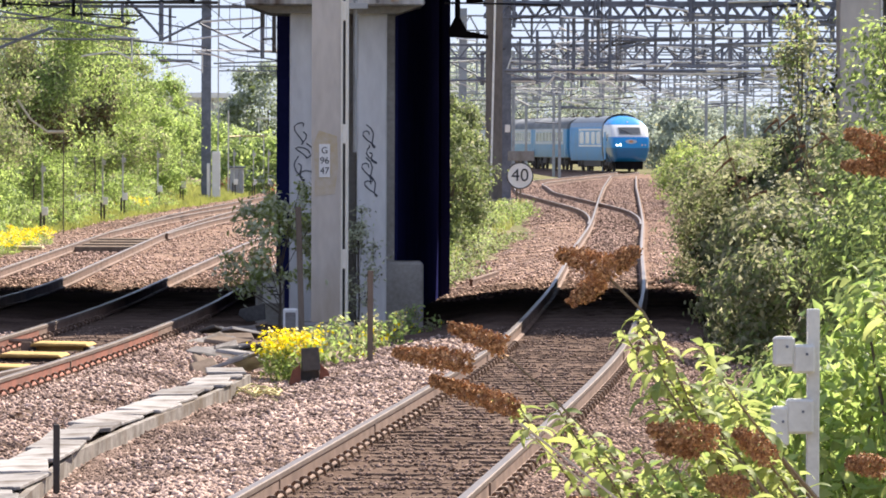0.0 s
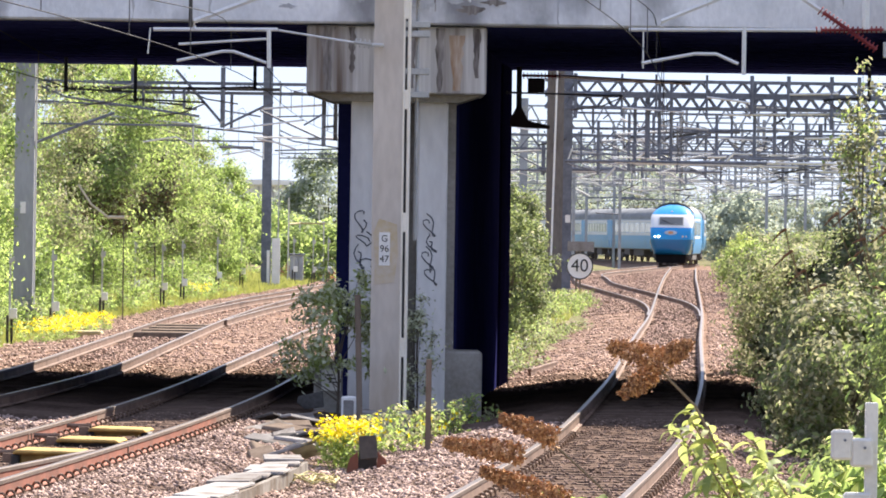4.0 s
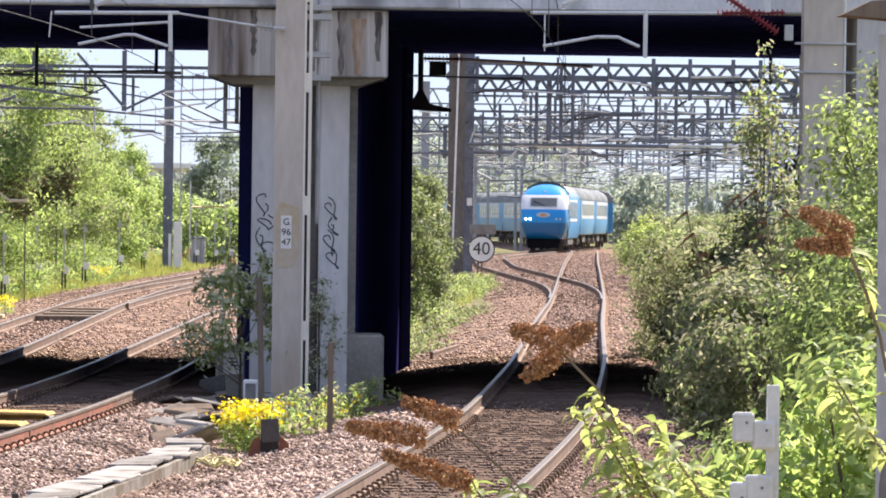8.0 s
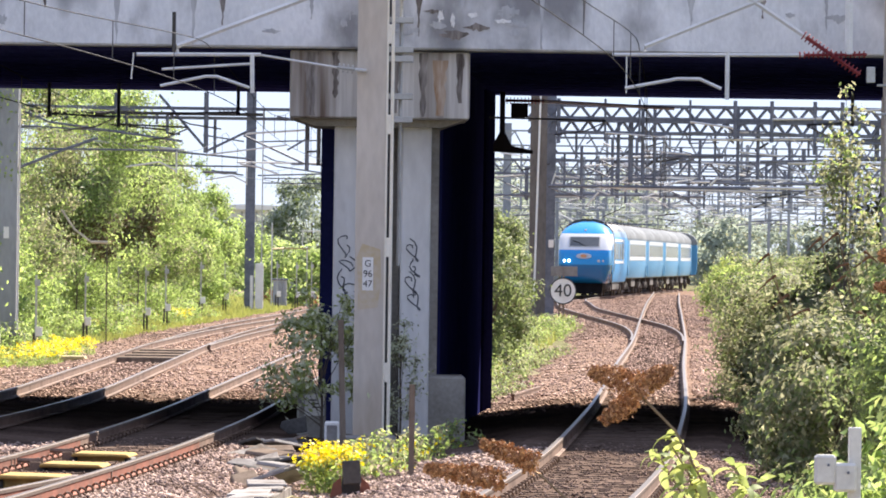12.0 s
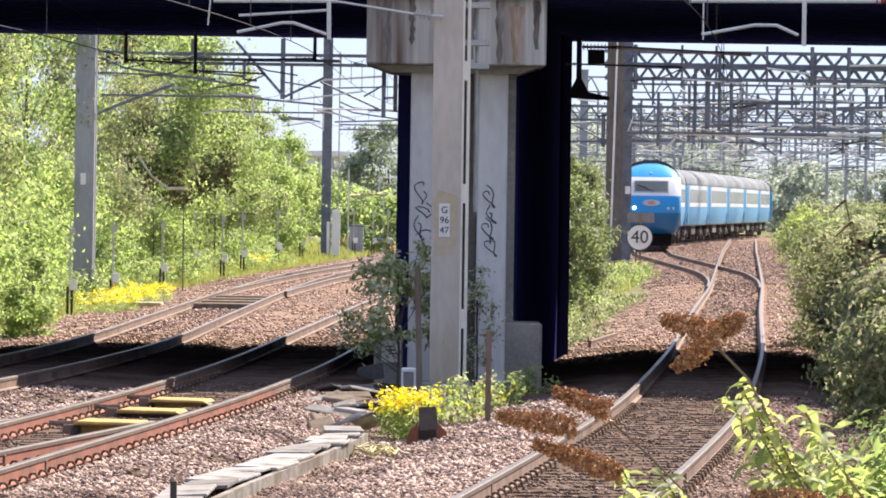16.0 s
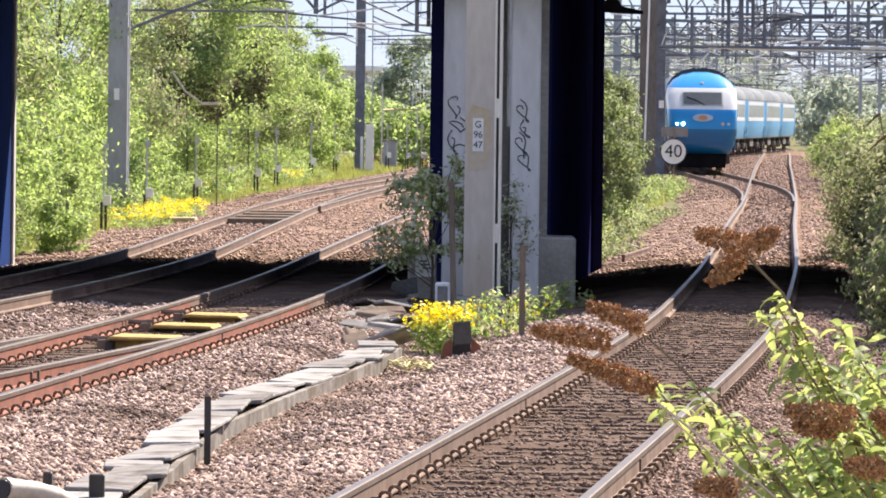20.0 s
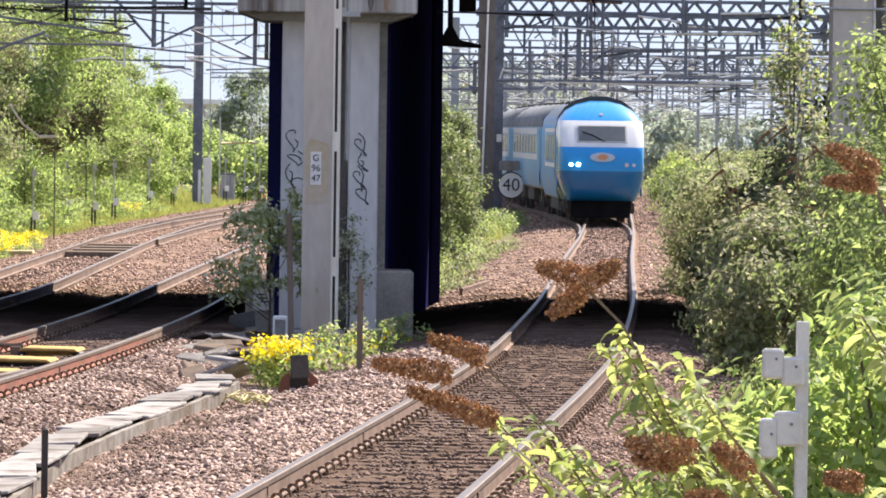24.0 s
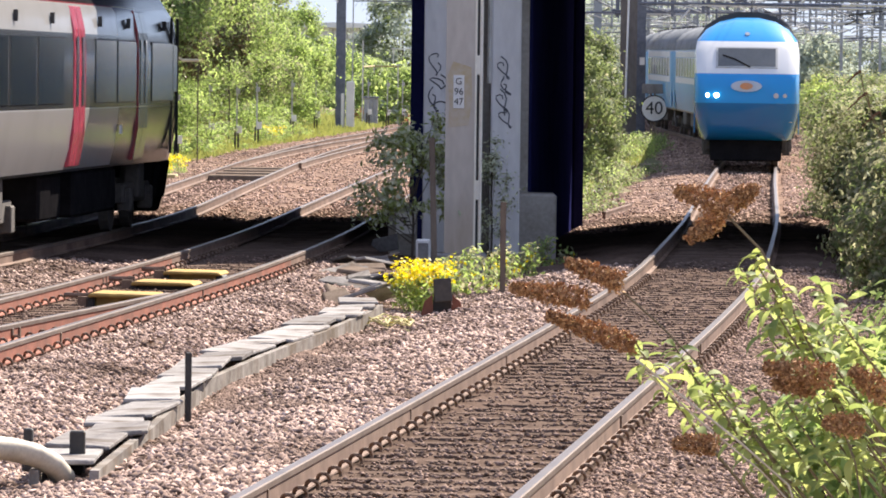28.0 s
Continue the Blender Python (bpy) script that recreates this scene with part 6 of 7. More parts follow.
    mb.prism([(-1.12, 0.99), (1.12, 0.99), (1.04, 0.34), (-1.04, 0.34)], 9.55, 11.05)
    part("valance", mb, M_UNDER, t, "black valance under the cab", bevel=0.03)
    for y, l, w in ((3.2, 2.4, 2.3), (0.4, 2.6, 2.4), (-2.6, 2.2, 2.2)):
        mb = Mesh()
        mb.box(0, y, 0.66, w, l, 0.6)
        part("underframe_box", mb, M_UNDER, t, bevel=0.04)
    for y in (9.2, 6.2, 0, -5):
        mb = Mesh()
        mb.box(0, y, 3.76, 1.6, 1.9, 0.16)
        part("roof_pod", mb, M_BLACK, t, bevel=0.04)
    bogie(t, 7.9)
    bogie(t, -7.9)
    return t


lead = power_car()
coaches = [coach()]
for i in range(6):
    coaches.append(copy_thing(coaches[0], pose(0, 0, 0)))
unit_lead = unit_car()
unit_rear = copy_thing(unit_lead, pose(0, 0, 0))

ARRIVAL = [(0, 452), (3, 425), (8, 378), (11, 345), (14, 314.5), (17, 284), (20, 253), (25, 194.5), (28, 168.5)]


def on_line(line, d):
    return Vector((float(cx(line, d)), d, float(rise(d))))


def chord(line, d_front, d_rear):
    """The pose of a vehicle whose two bogies stand at these distances."""
    a, b = on_line(line, d_front), on_line(line, d_rear)
    f = (a - b).normalized()
    r = f.cross(Vector((0, 0, 1))).normalized()
    u = r.cross(f)
    m = Matrix((r, f, u)).transposed().to_4x4()
    m.translation = (a + b) / 2
    return m


SWAY = [(0, 473), (1, 475), (2, 483), (2.5, 472), (3.5, 479), (4, 461), (4.5, 471), (6.5, 469), (7, 461), (9, 463), (10, 466), (11.5, 455), (13, 460), (13.5, 453), (15.5, 451), (17, 445), (18.5, 452), (19.5, 451), (20.5, 448), (21.5, 451), (23.5, 461), (24, 455), (24.5, 456), (25, 474), (25.5, 446), (26, 463), (26.5, 457), (27, 470), (27.5, 465), (28, 446)]


def motions():
    tt, dd = zip(*ARRIVAL)
    times = [i * 1.0 for i in range(29)]
    # an even glide through the known stations
    fine = np.arange(-4, 32.1, 0.5)
    base = np.interp(fine, tt, dd)
    base = np.where(fine < 0, dd[0] - 9.0 * fine, np.where(fine > 28, dd[-1] - 9.3 * (fine - 28), base))
    ker = np.exp(-0.5 * (np.arange(-6, 7) * 0.5 / 1.2) ** 2)
    soft = np.convolve(base, ker / ker.sum(), "same")
    nose = {t: float(np.interp(t, fine[6:-6], soft[6:-6])) for t in times}
    walk(lead, [(t, chord("branch", nose[t] + 3.77, nose[t] + 14.07)) for t in times])
    for i, c in enumerate(coaches):
        s = 17.95 + 23.05 * i
        walk(c, [(t, chord("branch", nose[t] + s + 3.45, nose[t] + s + 19.45)) for t in times])
    # the buddleia sways in the wind
    walk(bud, [(t, pose(0.00122 * (s - 455), 0, 0.0003 * (s - 455))) for t, s in SWAY])
    # the grey unit draws away on the outer track
    for ob, back in ((unit_lead, 0.0), (unit_rear, 23.2)):
        rows = []
        for t in times:
            n = 86.9 + 7.7 * (t - 26.5) - back
            rows.append((t, chord("far", n - 3.7, n - 19.5)))
        walk(ob, rows)

# ---- lineside things ----
def stones(name, n, dens, lo, hi, xa, xb, size, mats, seed, label, skip=(), sink=0.15, bare=0.0):
    rng = np.random.default_rng(seed)
    u = rng.uniform(0, 1, n)
    d = lo * (hi / lo) ** u if dens else lo + (hi - lo) * u
    x = xa(d) + (xb(d) - xa(d)) * rng.uniform(0, 1, n)
    off = np.full(n, 9.0)
    for c in ("near", "middle", "turnout", "far", "branch"):
        inside = (d >= RANGE[c][0]) & (d <= RANGE[c][1])
        off = np.where(inside, np.minimum(off, np.abs(x - cx(c, d))), off)
    keep = np.ones(n, bool)
    for a, b in skip:
        keep &= ~((off > a) & (off < b))
    if bare:  # the sleepers stay mostly clear
        keep &= ~((np.abs((d - 28) / 0.66 - np.round((d - 28) / 0.66)) < 0.19) & (rng.random(n) < bare))
    x, d, off = x[keep], d[keep], off[keep]
    n = len(x)
    z = -0.174 - 0.19 * np.clip((off - 1.25) / 1.6, 0, 1) + 0.03 * np.sin(x * 2.3 + d * 0.7) * np.sin(d * 0.45) * (off > 1.4) + rise(d)
    ico = np.array([(0, 0, 1), (0.9, 0, 0.2), (0.1, 0.85, 0.1), (-0.9, 0.1, 0.25), (0, -0.9, 0.15)], float)
    tri = np.array([(0, 1, 2), (0, 2, 3), (0, 3, 4), (0, 4, 1), (1, 4, 3), (1, 3, 2)])
    s = size * rng.uniform(0.5, 1.25, (n, 1, 1))
    v = (ico[None] + rng.uniform(-0.3, 0.3, (n, 5, 3))) * s * np.array([1, 1, 0.8])
    a = rng.uniform(0, 6.283, n)
    b = rng.uniform(-0.6, 0.6, n)
    ca, sa, cb, sb = np.cos(a), np.sin(a), np.cos(b), np.sin(b)
    vx, vy, vz = v[..., 0], v[..., 1] * cb[:, None] - v[..., 2] * sb[:, None], v[..., 1] * sb[:, None] + v[..., 2] * cb[:, None]
    v = np.stack([vx * ca[:, None] - vy * sa[:, None] + x[:, None], vx * sa[:, None] + vy * ca[:, None] + d[:, None], vz + (z + size * sink)[:, None]], -1)
    f = (np.arange(n)[:, None, None] * 5 + tri[None]).reshape(-1, 3)
    return tagged(new(name, raw_mesh(name, v.reshape(-1, 3), f, [mats])), label, "ballast", kind="stuff")


# pale stone is left out from 85.5 to 108.5 to darken the bridge shade
stones("ballast_stones", 92000, True, 37, 85.5, lambda d: -0.092 * d, lambda d: cx("near", d), 0.029, M_STONE, 1, "loose pinkish grey crushed stone", skip=[(-1, 0.88)])
stones("ballast_stones", 25000, True, 37, 85.5, lambda d: cx("near", d), lambda d: cx("near", d) + 2.4, 0.029, M_BROWN_STONE, 5, "dirty brown crushed stone beside the near track", skip=[(-1, 0.88)])
stones("ballast_stones", 24000, True, 37, 85.5, lambda d: -0.092 * d, lambda d: cx("near", d), 0.044, M_STONE, 4, "larger loose lumps of crushed stone", skip=[(-1, 1.0)])
stones("ballast_stones", 40000, True, 37, 88, lambda d: -0.092 * d, lambda d: 0.075 * d, 0.028, M_DIRTY_STONE, 2, "oily dark crushed stone between the rails", skip=[(1.1, 99), (0.62, 0.86)], sink=0.2, bare=0.85)
stones("ballast_stones", 66000, True, 108.5, 390, lambda d: cx("far", np.minimum(d, 328)) - 3.4, lambda d: np.maximum(cx("near", d), cx("branch", np.maximum(d, 165)) * (d > 190)) + 2.2, 0.043, M_FAR_STONE, 3, "loose crushed stone beyond the bridge", skip=[(3.95, 99), (0.6, 0.9)])

stones("ballast_stones", 26000, False, 200, 392, lambda d: np.minimum(cx("near", d), cx("branch", d)) - 3.0, lambda d: np.maximum(cx("near", d), cx("branch", d)) + 2.2, 0.06, M_BROWN_STONE, 7, "coarse brown crushed stone at the junction", skip=[(3.95, 99), (0.6, 0.9)])

# concrete cable trough with loose lids
TROUGH = [(-2.25, 41.0), (-2.12, 46.0), (-1.98, 53.0), (-1.62, 58.0), (-1.2, 63.0), (-0.78, 68.6), (-0.6, 72.0)]
tx = lambda d: float(np.interp(d, [p[1] for p in TROUGH], [p[0] for p in TROUGH]))
stones("ballast_stones", 5200, True, 50, 64, lambda d: np.interp(d, [p[1] for p in TROUGH], [p[0] for p in TROUGH]) + 0.26, lambda d: np.interp(d, [p[1] for p in TROUGH], [p[0] for p in TROUGH]) + 0.75 + 0.4 * np.sin(d * 0.9), 0.032, M_DIRTY_STONE, 6, "dark oily crushed stone beside the cable trough", sink=0.5)
tr = thing("cable_trough", "pale concrete cable trough with uneven loose lids", "trough")
mb = Mesh()
for side in (-0.19, 0.19):
    mb.loft([[(tx(d) + side - 0.03, d, -0.5), (tx(d) + side + 0.03, d, -0.5), (tx(d) + side + 0.03, d, -0.205), (tx(d) + side - 0.03, d, -0.205)] for d in np.arange(41, 71.6, 1.0)])
part("channel", mb, M_CHANNEL, tr, "pale cream concrete channel")
rt = random.Random(3)
d = 41.3
while d < 71.5:
    mb = Mesh()
    ln = rt.choice((0.9, 1.3, 1.7, 2.0))
    nick = rt.uniform(0.0, 0.06)
    mb.prism([(-0.215, -ln / 2), (0.215 - nick, -ln / 2), (0.215, -ln / 2 + nick * 1.5), (0.21, ln / 2), (-0.215 + nick * 0.7, ln / 2 - 0.01)], -0.016, 0.016)
    for v in range(len(mb.v)):
        mb.v[v] = (mb.v[v][0], mb.v[v][2], mb.v[v][1])
    lid = part("lid", mb, M_TROUGH, tr, bevel=0.008)
    lid.matrix_basis = pose(tx(d) + rt.uniform(-0.07, 0.07), d + ln / 2, -0.187 + rt.choice((0, 0, 0, 0.006, 0.012, 0.02)), rt.uniform(-0.4, 0.3), rt.uniform(-4.0, 3.0), -math.degrees(math.atan((tx(d + 0.5) - tx(d - 0.5)))) + rt.uniform(-5, 5))
    d += ln + rt.choice((0.0, 0.02, 0.02, 0.25))
# broken slabs by the cabinet
for i in range(28):
    mb = Mesh()
    mb.prism([(-0.15, -0.02), (0.13, -0.02), (0.16, 0.02), (-0.12, 0.024)], -0.3, 0.28)
    s = part("broken_slab", mb, (M_TIMBER, M_TROUGH, M_SLATE, M_TROUGH, M_CHANNEL)[i % 5], bevel=0.01)
    y = rt.uniform(73, 87)
    s.matrix_world = pose(-0.72 + rt.uniform(-0.32, 0.3), y, -0.24 + rt.uniform(0, 0.12), rt.uniform(-16, 16), rt.uniform(-24, 24), rt.uniform(0, 180))
    tagged(s, "broken grey concrete slab lying on the ballast", "slab", "broken slabs")
BOARDS = [([(-0.72, -0.06), (-0.70, 0.02), (-0.36, 0.10), (-0.34, -0.12), (-0.60, -0.16)], 90.0), ([(-0.66, -0.36), (-0.62, -0.30), (-0.38, -0.14), (-0.34, -0.2), (-0.5, -0.37)], 89.2), ([(-0.80, -0.40), (-0.74, -0.33), (-0.5, -0.30), (-0.46, -0.36)], 86.5)]
for outline, y in BOARDS:
    mb = Mesh()
    mb.prism(outline, y, y + 0.05)
    s = part("dark_board", mb, M_SLATE, bevel=0.008)
    tagged(s, "dark broken slab tipped against the cabinet", "slab", "dark slabs")
# cut pipe and steel brackets in the near corner
p = thing("cut_hose", "cut end of a thick grimy beige plastic hose", "hose")
HOSE = [(-2.74, 40.75, -0.045), (-2.58, 40.95, -0.075), (-2.44, 41.05, -0.115), (-2.33, 41.15, -0.18), (-2.27, 41.3, -0.27), (-2.25, 41.5, -0.42)]
mb = Mesh()
mb.tube(HOSE, 0.075, 18)
part("hose_wall", mb, M_HOSE, p, smooth=True)
mb = Mesh()
mb.tube([(-2.75, 40.735, -0.0435), (-2.70, 40.8, -0.053)], 0.062, 16)
part("bore", mb, M_BLACK, p, "dark open bore")
br = thing("steel_bracket", "rusty dark steel bracket on the ballast", "bracket")
mb = Mesh()
mb.box(-2.55, 42.2, -0.14, 0.06, 0.1, 0.26)
mb.box(-2.22, 42.0, -0.16, 0.10, 0.1, 0.3)
mb.box(-2.38, 42.1, -0.25, 0.4, 0.2, 0.06)
part("bracket", mb, M_DARKSTEEL, br, bevel=0.01)

# cabinet, boxes, posts and tub by the pier
cab = thing("lineside_cabinet", "grey concrete cabinet with a white notice panel", "cabinet")
mb = Mesh()
mb.box(-0.29, 91.25, 0.08, 0.40, 0.5, 0.82)
part("body", mb, M_PLINTH, cab, bevel=0.02)
mb = Mesh()
mb.box(-0.25, 90.99, 0.23, 0.27, 0.02, 0.30)
part("notice_panel", mb, M_WHITE, cab, "white notice panel", bevel=0.004)
for k in range(3):
    mb = Mesh()
    mb.box(-0.28 + 0.03 * k, 90.975, 0.30 - 0.05 * k, 0.12, 0.008, 0.018)
    part("text_bar", mb, M_BLACK, cab)
wb = thing("junction_box", "small white junction box on the ground", "box")
mb = Mesh()
mb.box(0.0, 88.5, -0.10, 0.20, 0.2, 0.34)
part("body", mb, M_WHITE, wb, bevel=0.02)
mb = Mesh()
mb.box(0.0, 88.39, -0.11, 0.14, 0.02, 0.26)
part("lid", mb, M_TROUGH, wb, bevel=0.01)


def post(name, x, y, z0, z1, w, mats, label, lean=0.0):
    mb = Mesh()
    mb.loft([[(x + sx * w / 2 + lean * k, y + sy * w / 2, z) for sx, sy in ((-1, -1), (1, -1), (1, 1), (-1, 1))] for k, z in ((0, z0), (0.5, (z0 + z1) / 2), (1, z1))])
    return tagged(part(name, mb, mats, bevel=0.006), label, "post")


post("timber_post", 0.96, 78.2, -0.45, 0.79, 0.07, M_TIMBER, "weathered timber post beside the pier")
post("timber_post", 0.16, 88.0, -0.45, 1.46, 0.08, M_TIMBER, "slim timber post beside the mast", -0.06)
post("steel_stake", -1.76, 49.0, -0.45, 0.2, 0.05, M_DARKSTEEL, "short dark steel stake in the ballast")
tub = thing("discarded_box", "small dark square box with brown flaps tipped on the ballast", "box")
mb = Mesh()
mb.loft([[(0.22 + sx * w, 72.2 + sy * 0.12, z) for sx, sy in ((-1, -1), (1, -1), (1, 1), (-1, 1))] for w, z in ((0.11, -0.36), (0.09, 0.02))])
part("core", mb, M_DARKSTEEL, tub, bevel=0.01)
for s in (-1, 1):
    mb = Mesh()
    mb.prism([(0.22 + s * 0.10, -0.36), (0.22 + s * 0.24, -0.36), (0.22 + s * 0.20, -0.2), (0.22 + s * 0.11, -0.12)], 72.0, 72.03)
    part("flap", mb, M_RED_RUST, tub, "brown flap", bevel=0.004)
mb = Mesh()
mb.box(0.225, 71.95, -0.07, 0.20, 0.03, 0.26, Matrix.Rotation(radians(-5), 3, "Y"))
part("panel", mb, M_BOGIE, tub, "dark brown side panel", bevel=0.01)
cb = thing("cable_coil", "loose loops of yellow cable on the ballast", "cable")
rc = random.Random(8)
for i in range(5):
    mb = Mesh()
    r = rc.uniform(0.12, 0.22)
    ox, oy = -0.32 + rc.uniform(-0.08, 0.1), 68.6 + rc.uniform(-0.8, 0.8)
    mb.tube([(ox + r * math.cos(a * 0.6), oy + 3 * r * math.sin(a * 0.6), -0.28 + 0.03 * math.sin(a * 2 + i)) for a in range(11)], 0.009, 5)
    part("loop", mb, mat("yellow_cable", (0.60, 0.52, 0.22), (0.48, 0.40, 0.16)) if i == 0 else bpy.data.materials["yellow_cable"], cb)

# point machines between the rails
for i, (x, y, w) in enumerate([(-3.12, 68.6, 0.74), (-2.92, 74.2, 0.74), (-2.72, 78.0, 0.72)]):
    t = thing("point_machine", "low yellow point machine cover between the rails", "point machine", group="point machines")
    mb = Mesh()
    top = (-0.02, -0.075, -0.07)[i]
    mb.prism([(-w / 2, top - 0.045), (w / 2, top - 0.045), (w / 2 - 0.05, top - 0.01), (-w / 2 + 0.03, top)], -0.5, 0.5)
    b = part("cover", mb, M_YELLOW, t, bevel=0.015)
    mb = Mesh()
    mb.box(0.0, -0.1, top - 0.1, w * 0.8, 0.6, 0.17)
    part("case", mb, M_YELLOW if i != 1 else M_SLATE, t, bevel=0.02)
    for sx in (-1, 1):
        mb = Mesh()
        mb.box(sx * (w / 2 - 0.03), -0.2, top - 0.11, 0.09, 0.5, 0.13)
        part("foot", mb, M_DARKSTEEL, t, "rusty dark steel foot", bevel=0.02)
    mb = Mesh()
    mb.box(-w / 2 - 0.08, 0, -0.12, 0.12, 0.25, 0.1)
    mb.tube([(-w / 2 - 0.3, 0, -0.06), (-w / 2, 0, -0.06)], 0.03, 6)
    part("drive_rod", mb, M_CLIP, t)
    t.matrix_world = pose(x, y, 0, 0, 0, -4)
yb = thing("yellow_board", "yellow plastic cover beside the outer track", "cover")
mb = Mesh()
mb.box(-6.2, 153.5, -0.2, 0.75, 1.2, 0.14)
part("lid", mb, M_FADED, yb, bevel=0.03)
yb = thing("yellow_board", "faded yellow board on the ballast by the pier", "cover")
mb = Mesh()
mb.box(-1.38, 79.4, -0.3, 0.2, 0.6, 0.08)
part("lid", mb, M_YELLOW, yb, bevel=0.02)

# speed sign
sg = thing("speed_sign", "round white speed sign with black border and figures 40", "sign")
mb = Mesh()
mb.tube([(8.465, 240.0, 1.13), (8.465, 240.04, 1.13)], 0.5, 32)
part("disc", mb, M_WHITE, sg)
mb = Mesh()
outer = [(8.465 + 0.5 * math.cos(a * math.pi / 18), 239.985, 1.13 + 0.5 * math.sin(a * math.pi / 18)) for a in range(36)]
inner = [(8.465 + 0.455 * math.cos(a * math.pi / 18), 239.985, 1.13 + 0.455 * math.sin(a * math.pi / 18)) for a in range(36)]
mb.add(outer + inner, [(i, (i + 1) % 36, 36 + (i + 1) % 36, 36 + i) for i in range(36)])
part("border", mb, M_BLACK, sg)
lettering("40", 0.66, M_BLACK, sg, pose(8.465, 239.98, 1.13, 90, 0, 0))
mb = Mesh()
mb.box(8.5, 240.03, 1.86, 0.98, 0.03, 0.36)
part("upper_plate", mb, M_TROUGH, sg, "blank grey upper plate", bevel=0.01)
for dx in (-0.12, 0.02):
    mb = Mesh()
    mb.box(8.465 + dx, 240.1, 0.8, 0.07, 0.07, 2.4)
    part("post", mb, M_TIMBER, sg)

# slim posts with little boxes along the bank
FENCE = [(-7.84, 149.9), (-7.52, 164.4), (-7.26, 190.2), (-6.99, 210.9), (-6.06, 209.6), (-5.73, 221.8), (-4.95, 242.0), (-4.3, 256.0), (-2.5, 286.0), (-1.66, 288.0), (-1.0, 290.0), (-2.85, 312.0), (-1.95, 324.0)]
for i, (x, y) in enumerate(FENCE):
    z0 = gz_at(x, y) if y > 205 else -0.42
    t = thing("marker_post", "slim grey steel post with a small white box", "post", group="posts along the bank")
    mb = Mesh()
    mb.box(x, y, z0 + 1.35, 0.05, 0.05, 1.6)
    part("upper_shaft", mb, M_GALV, t, "pale upper shaft")
    for dx in (-0.05, 0.05):
        mb = Mesh()
        mb.box(x + dx, y, z0 + 0.3, 0.06, 0.06, 0.75)
        part("leg", mb, M_DARKSTEEL, t, "dark stained leg", bevel=0.006)
    mb = Mesh()
    mb.box(x + 0.08, y - 0.06, z0 + 0.72, 0.18, 0.12, 0.24)
    part("box", mb, M_WHITE, t, bevel=0.01)
    mb = Mesh()
    mb.box(x + 0.03, y - 0.02, z0 + 1.95, 0.14, 0.05, 0.16)
    part("cap", mb, M_GALV, t, bevel=0.01)
bars = thing("rail_barrier", "pale horizontal bars on slim posts among the far bushes", "barrier")
for x, y, top in ((-2.79, 290, 3.75), (-2.35, 298, 2.72), (-1.25, 298, 2.72)):
    pipe("post", bars, [(x, y, gz_at(x, y) - 0.2), (x, y, top)], 0.035, M_POSTGREY)
pipe("bar", bars, [(-2.79, 290.06, 2.58), (-2.35, 298, 2.62), (-1.15, 298, 2.62)], 0.045, M_FADED)
pipe("post", bars, [(-1.5, 304, gz_at(-1.5, 304) - 0.2), (-1.5, 304, 3.5)], 0.03, M_POSTGREY)
pipe("post", bars, [(-0.3, 304, gz_at(-0.3, 304) - 0.2), (-0.3, 304, 3.5)], 0.03, M_POSTGREY)
pipe("bar", bars, [(-1.6, 304, 3.45), (-0.2, 304, 3.45)], 0.035, M_POSTGREY)
pipe("bar", bars, [(-1.25, 298, 2.62), (-1.5, 304, 2.75)], 0.03, M_POSTGREY)
rs = thing("round_sign", "round pale sign with a dark rim half hidden in leaves", "sign")
SX, SY, SZ = -7.15, 123.4, 0.93
mb = Mesh()
mb.tube([(SX, SY, SZ), (SX, SY + 0.03, SZ)], 0.22, 24)
part("rim", mb, M_GANTRY, rs, "dark rim")
mb = Mesh()
mb.tube([(SX, SY - 0.01, SZ), (SX, SY + 0.01, SZ)], 0.165, 24)
part("disc", mb, M_MAST_GREY, rs, "grey disc")
mb = Mesh()
mb.box(SX, SY + 0.06, SZ - 0.6, 0.06, 0.06, 1.5)
part("post", mb, M_GANTRY, rs)

# galvanised post with boxes near the platform end
gp = thing("galvanised_post", "galvanised channel post with clamped boxes in the bushes", "post")
mb = Mesh()
mb.box(2.095, 26, 0.6, 0.05, 0.05, 2.14)
part("channel", mb, M_POSTGREY, gp, bevel=0.004)
for x, z, w, h in ((1.975, 1.50, 0.085, 0.12), (2.055, 1.47, 0.09, 0.115), (2.04, 1.24, 0.11, 0.14), (1.96, 1.2, 0.07, 0.16)):
    mb = Mesh()
    mb.box(x, 25.97, z, w, 0.07, h)
    part("box", mb, M_POSTGREY, gp, bevel=0.01)
    mb = Mesh()
    mb.tube([(x + 0.01, 25.93, z + 0.02), (x + 0.01, 25.925, z + 0.02)], 0.006, 8)
    part("bolt", mb, M_GANTRY, gp)
lc = thing("lamp_column", "grey tapered steel column at the platform end", "column")
mb = Mesh()
mb.tube([(1.80, 18, -0.4), (1.79, 18, 2.0), (1.775, 18, 2.85)], 0.06, 12, r2=0.045)
part("shaft", mb, M_GALV, lc)
mb = Mesh()
mb.prism([(1.62, 2.90), (1.9, 2.88), (1.9, 2.95), (1.7, 2.94)], 17.9, 18.1)
part("cap", mb, M_TIMBER, lc)
mb = Mesh()
mb.prism([(1.735, 0.2), (1.86, 0.2), (1.86, 1.98), (1.79, 1.95), (1.745, 1.6)], 17.9, 18.05)
part("guard", mb, M_TROUGH, lc)

# platform under the camera
pf = Mesh()
pf.loft([[(-1.2, -60, z), (7, -60, z), (7, 7, z), (-1.2, 7, z)] for z in (-0.6, 0.9)])
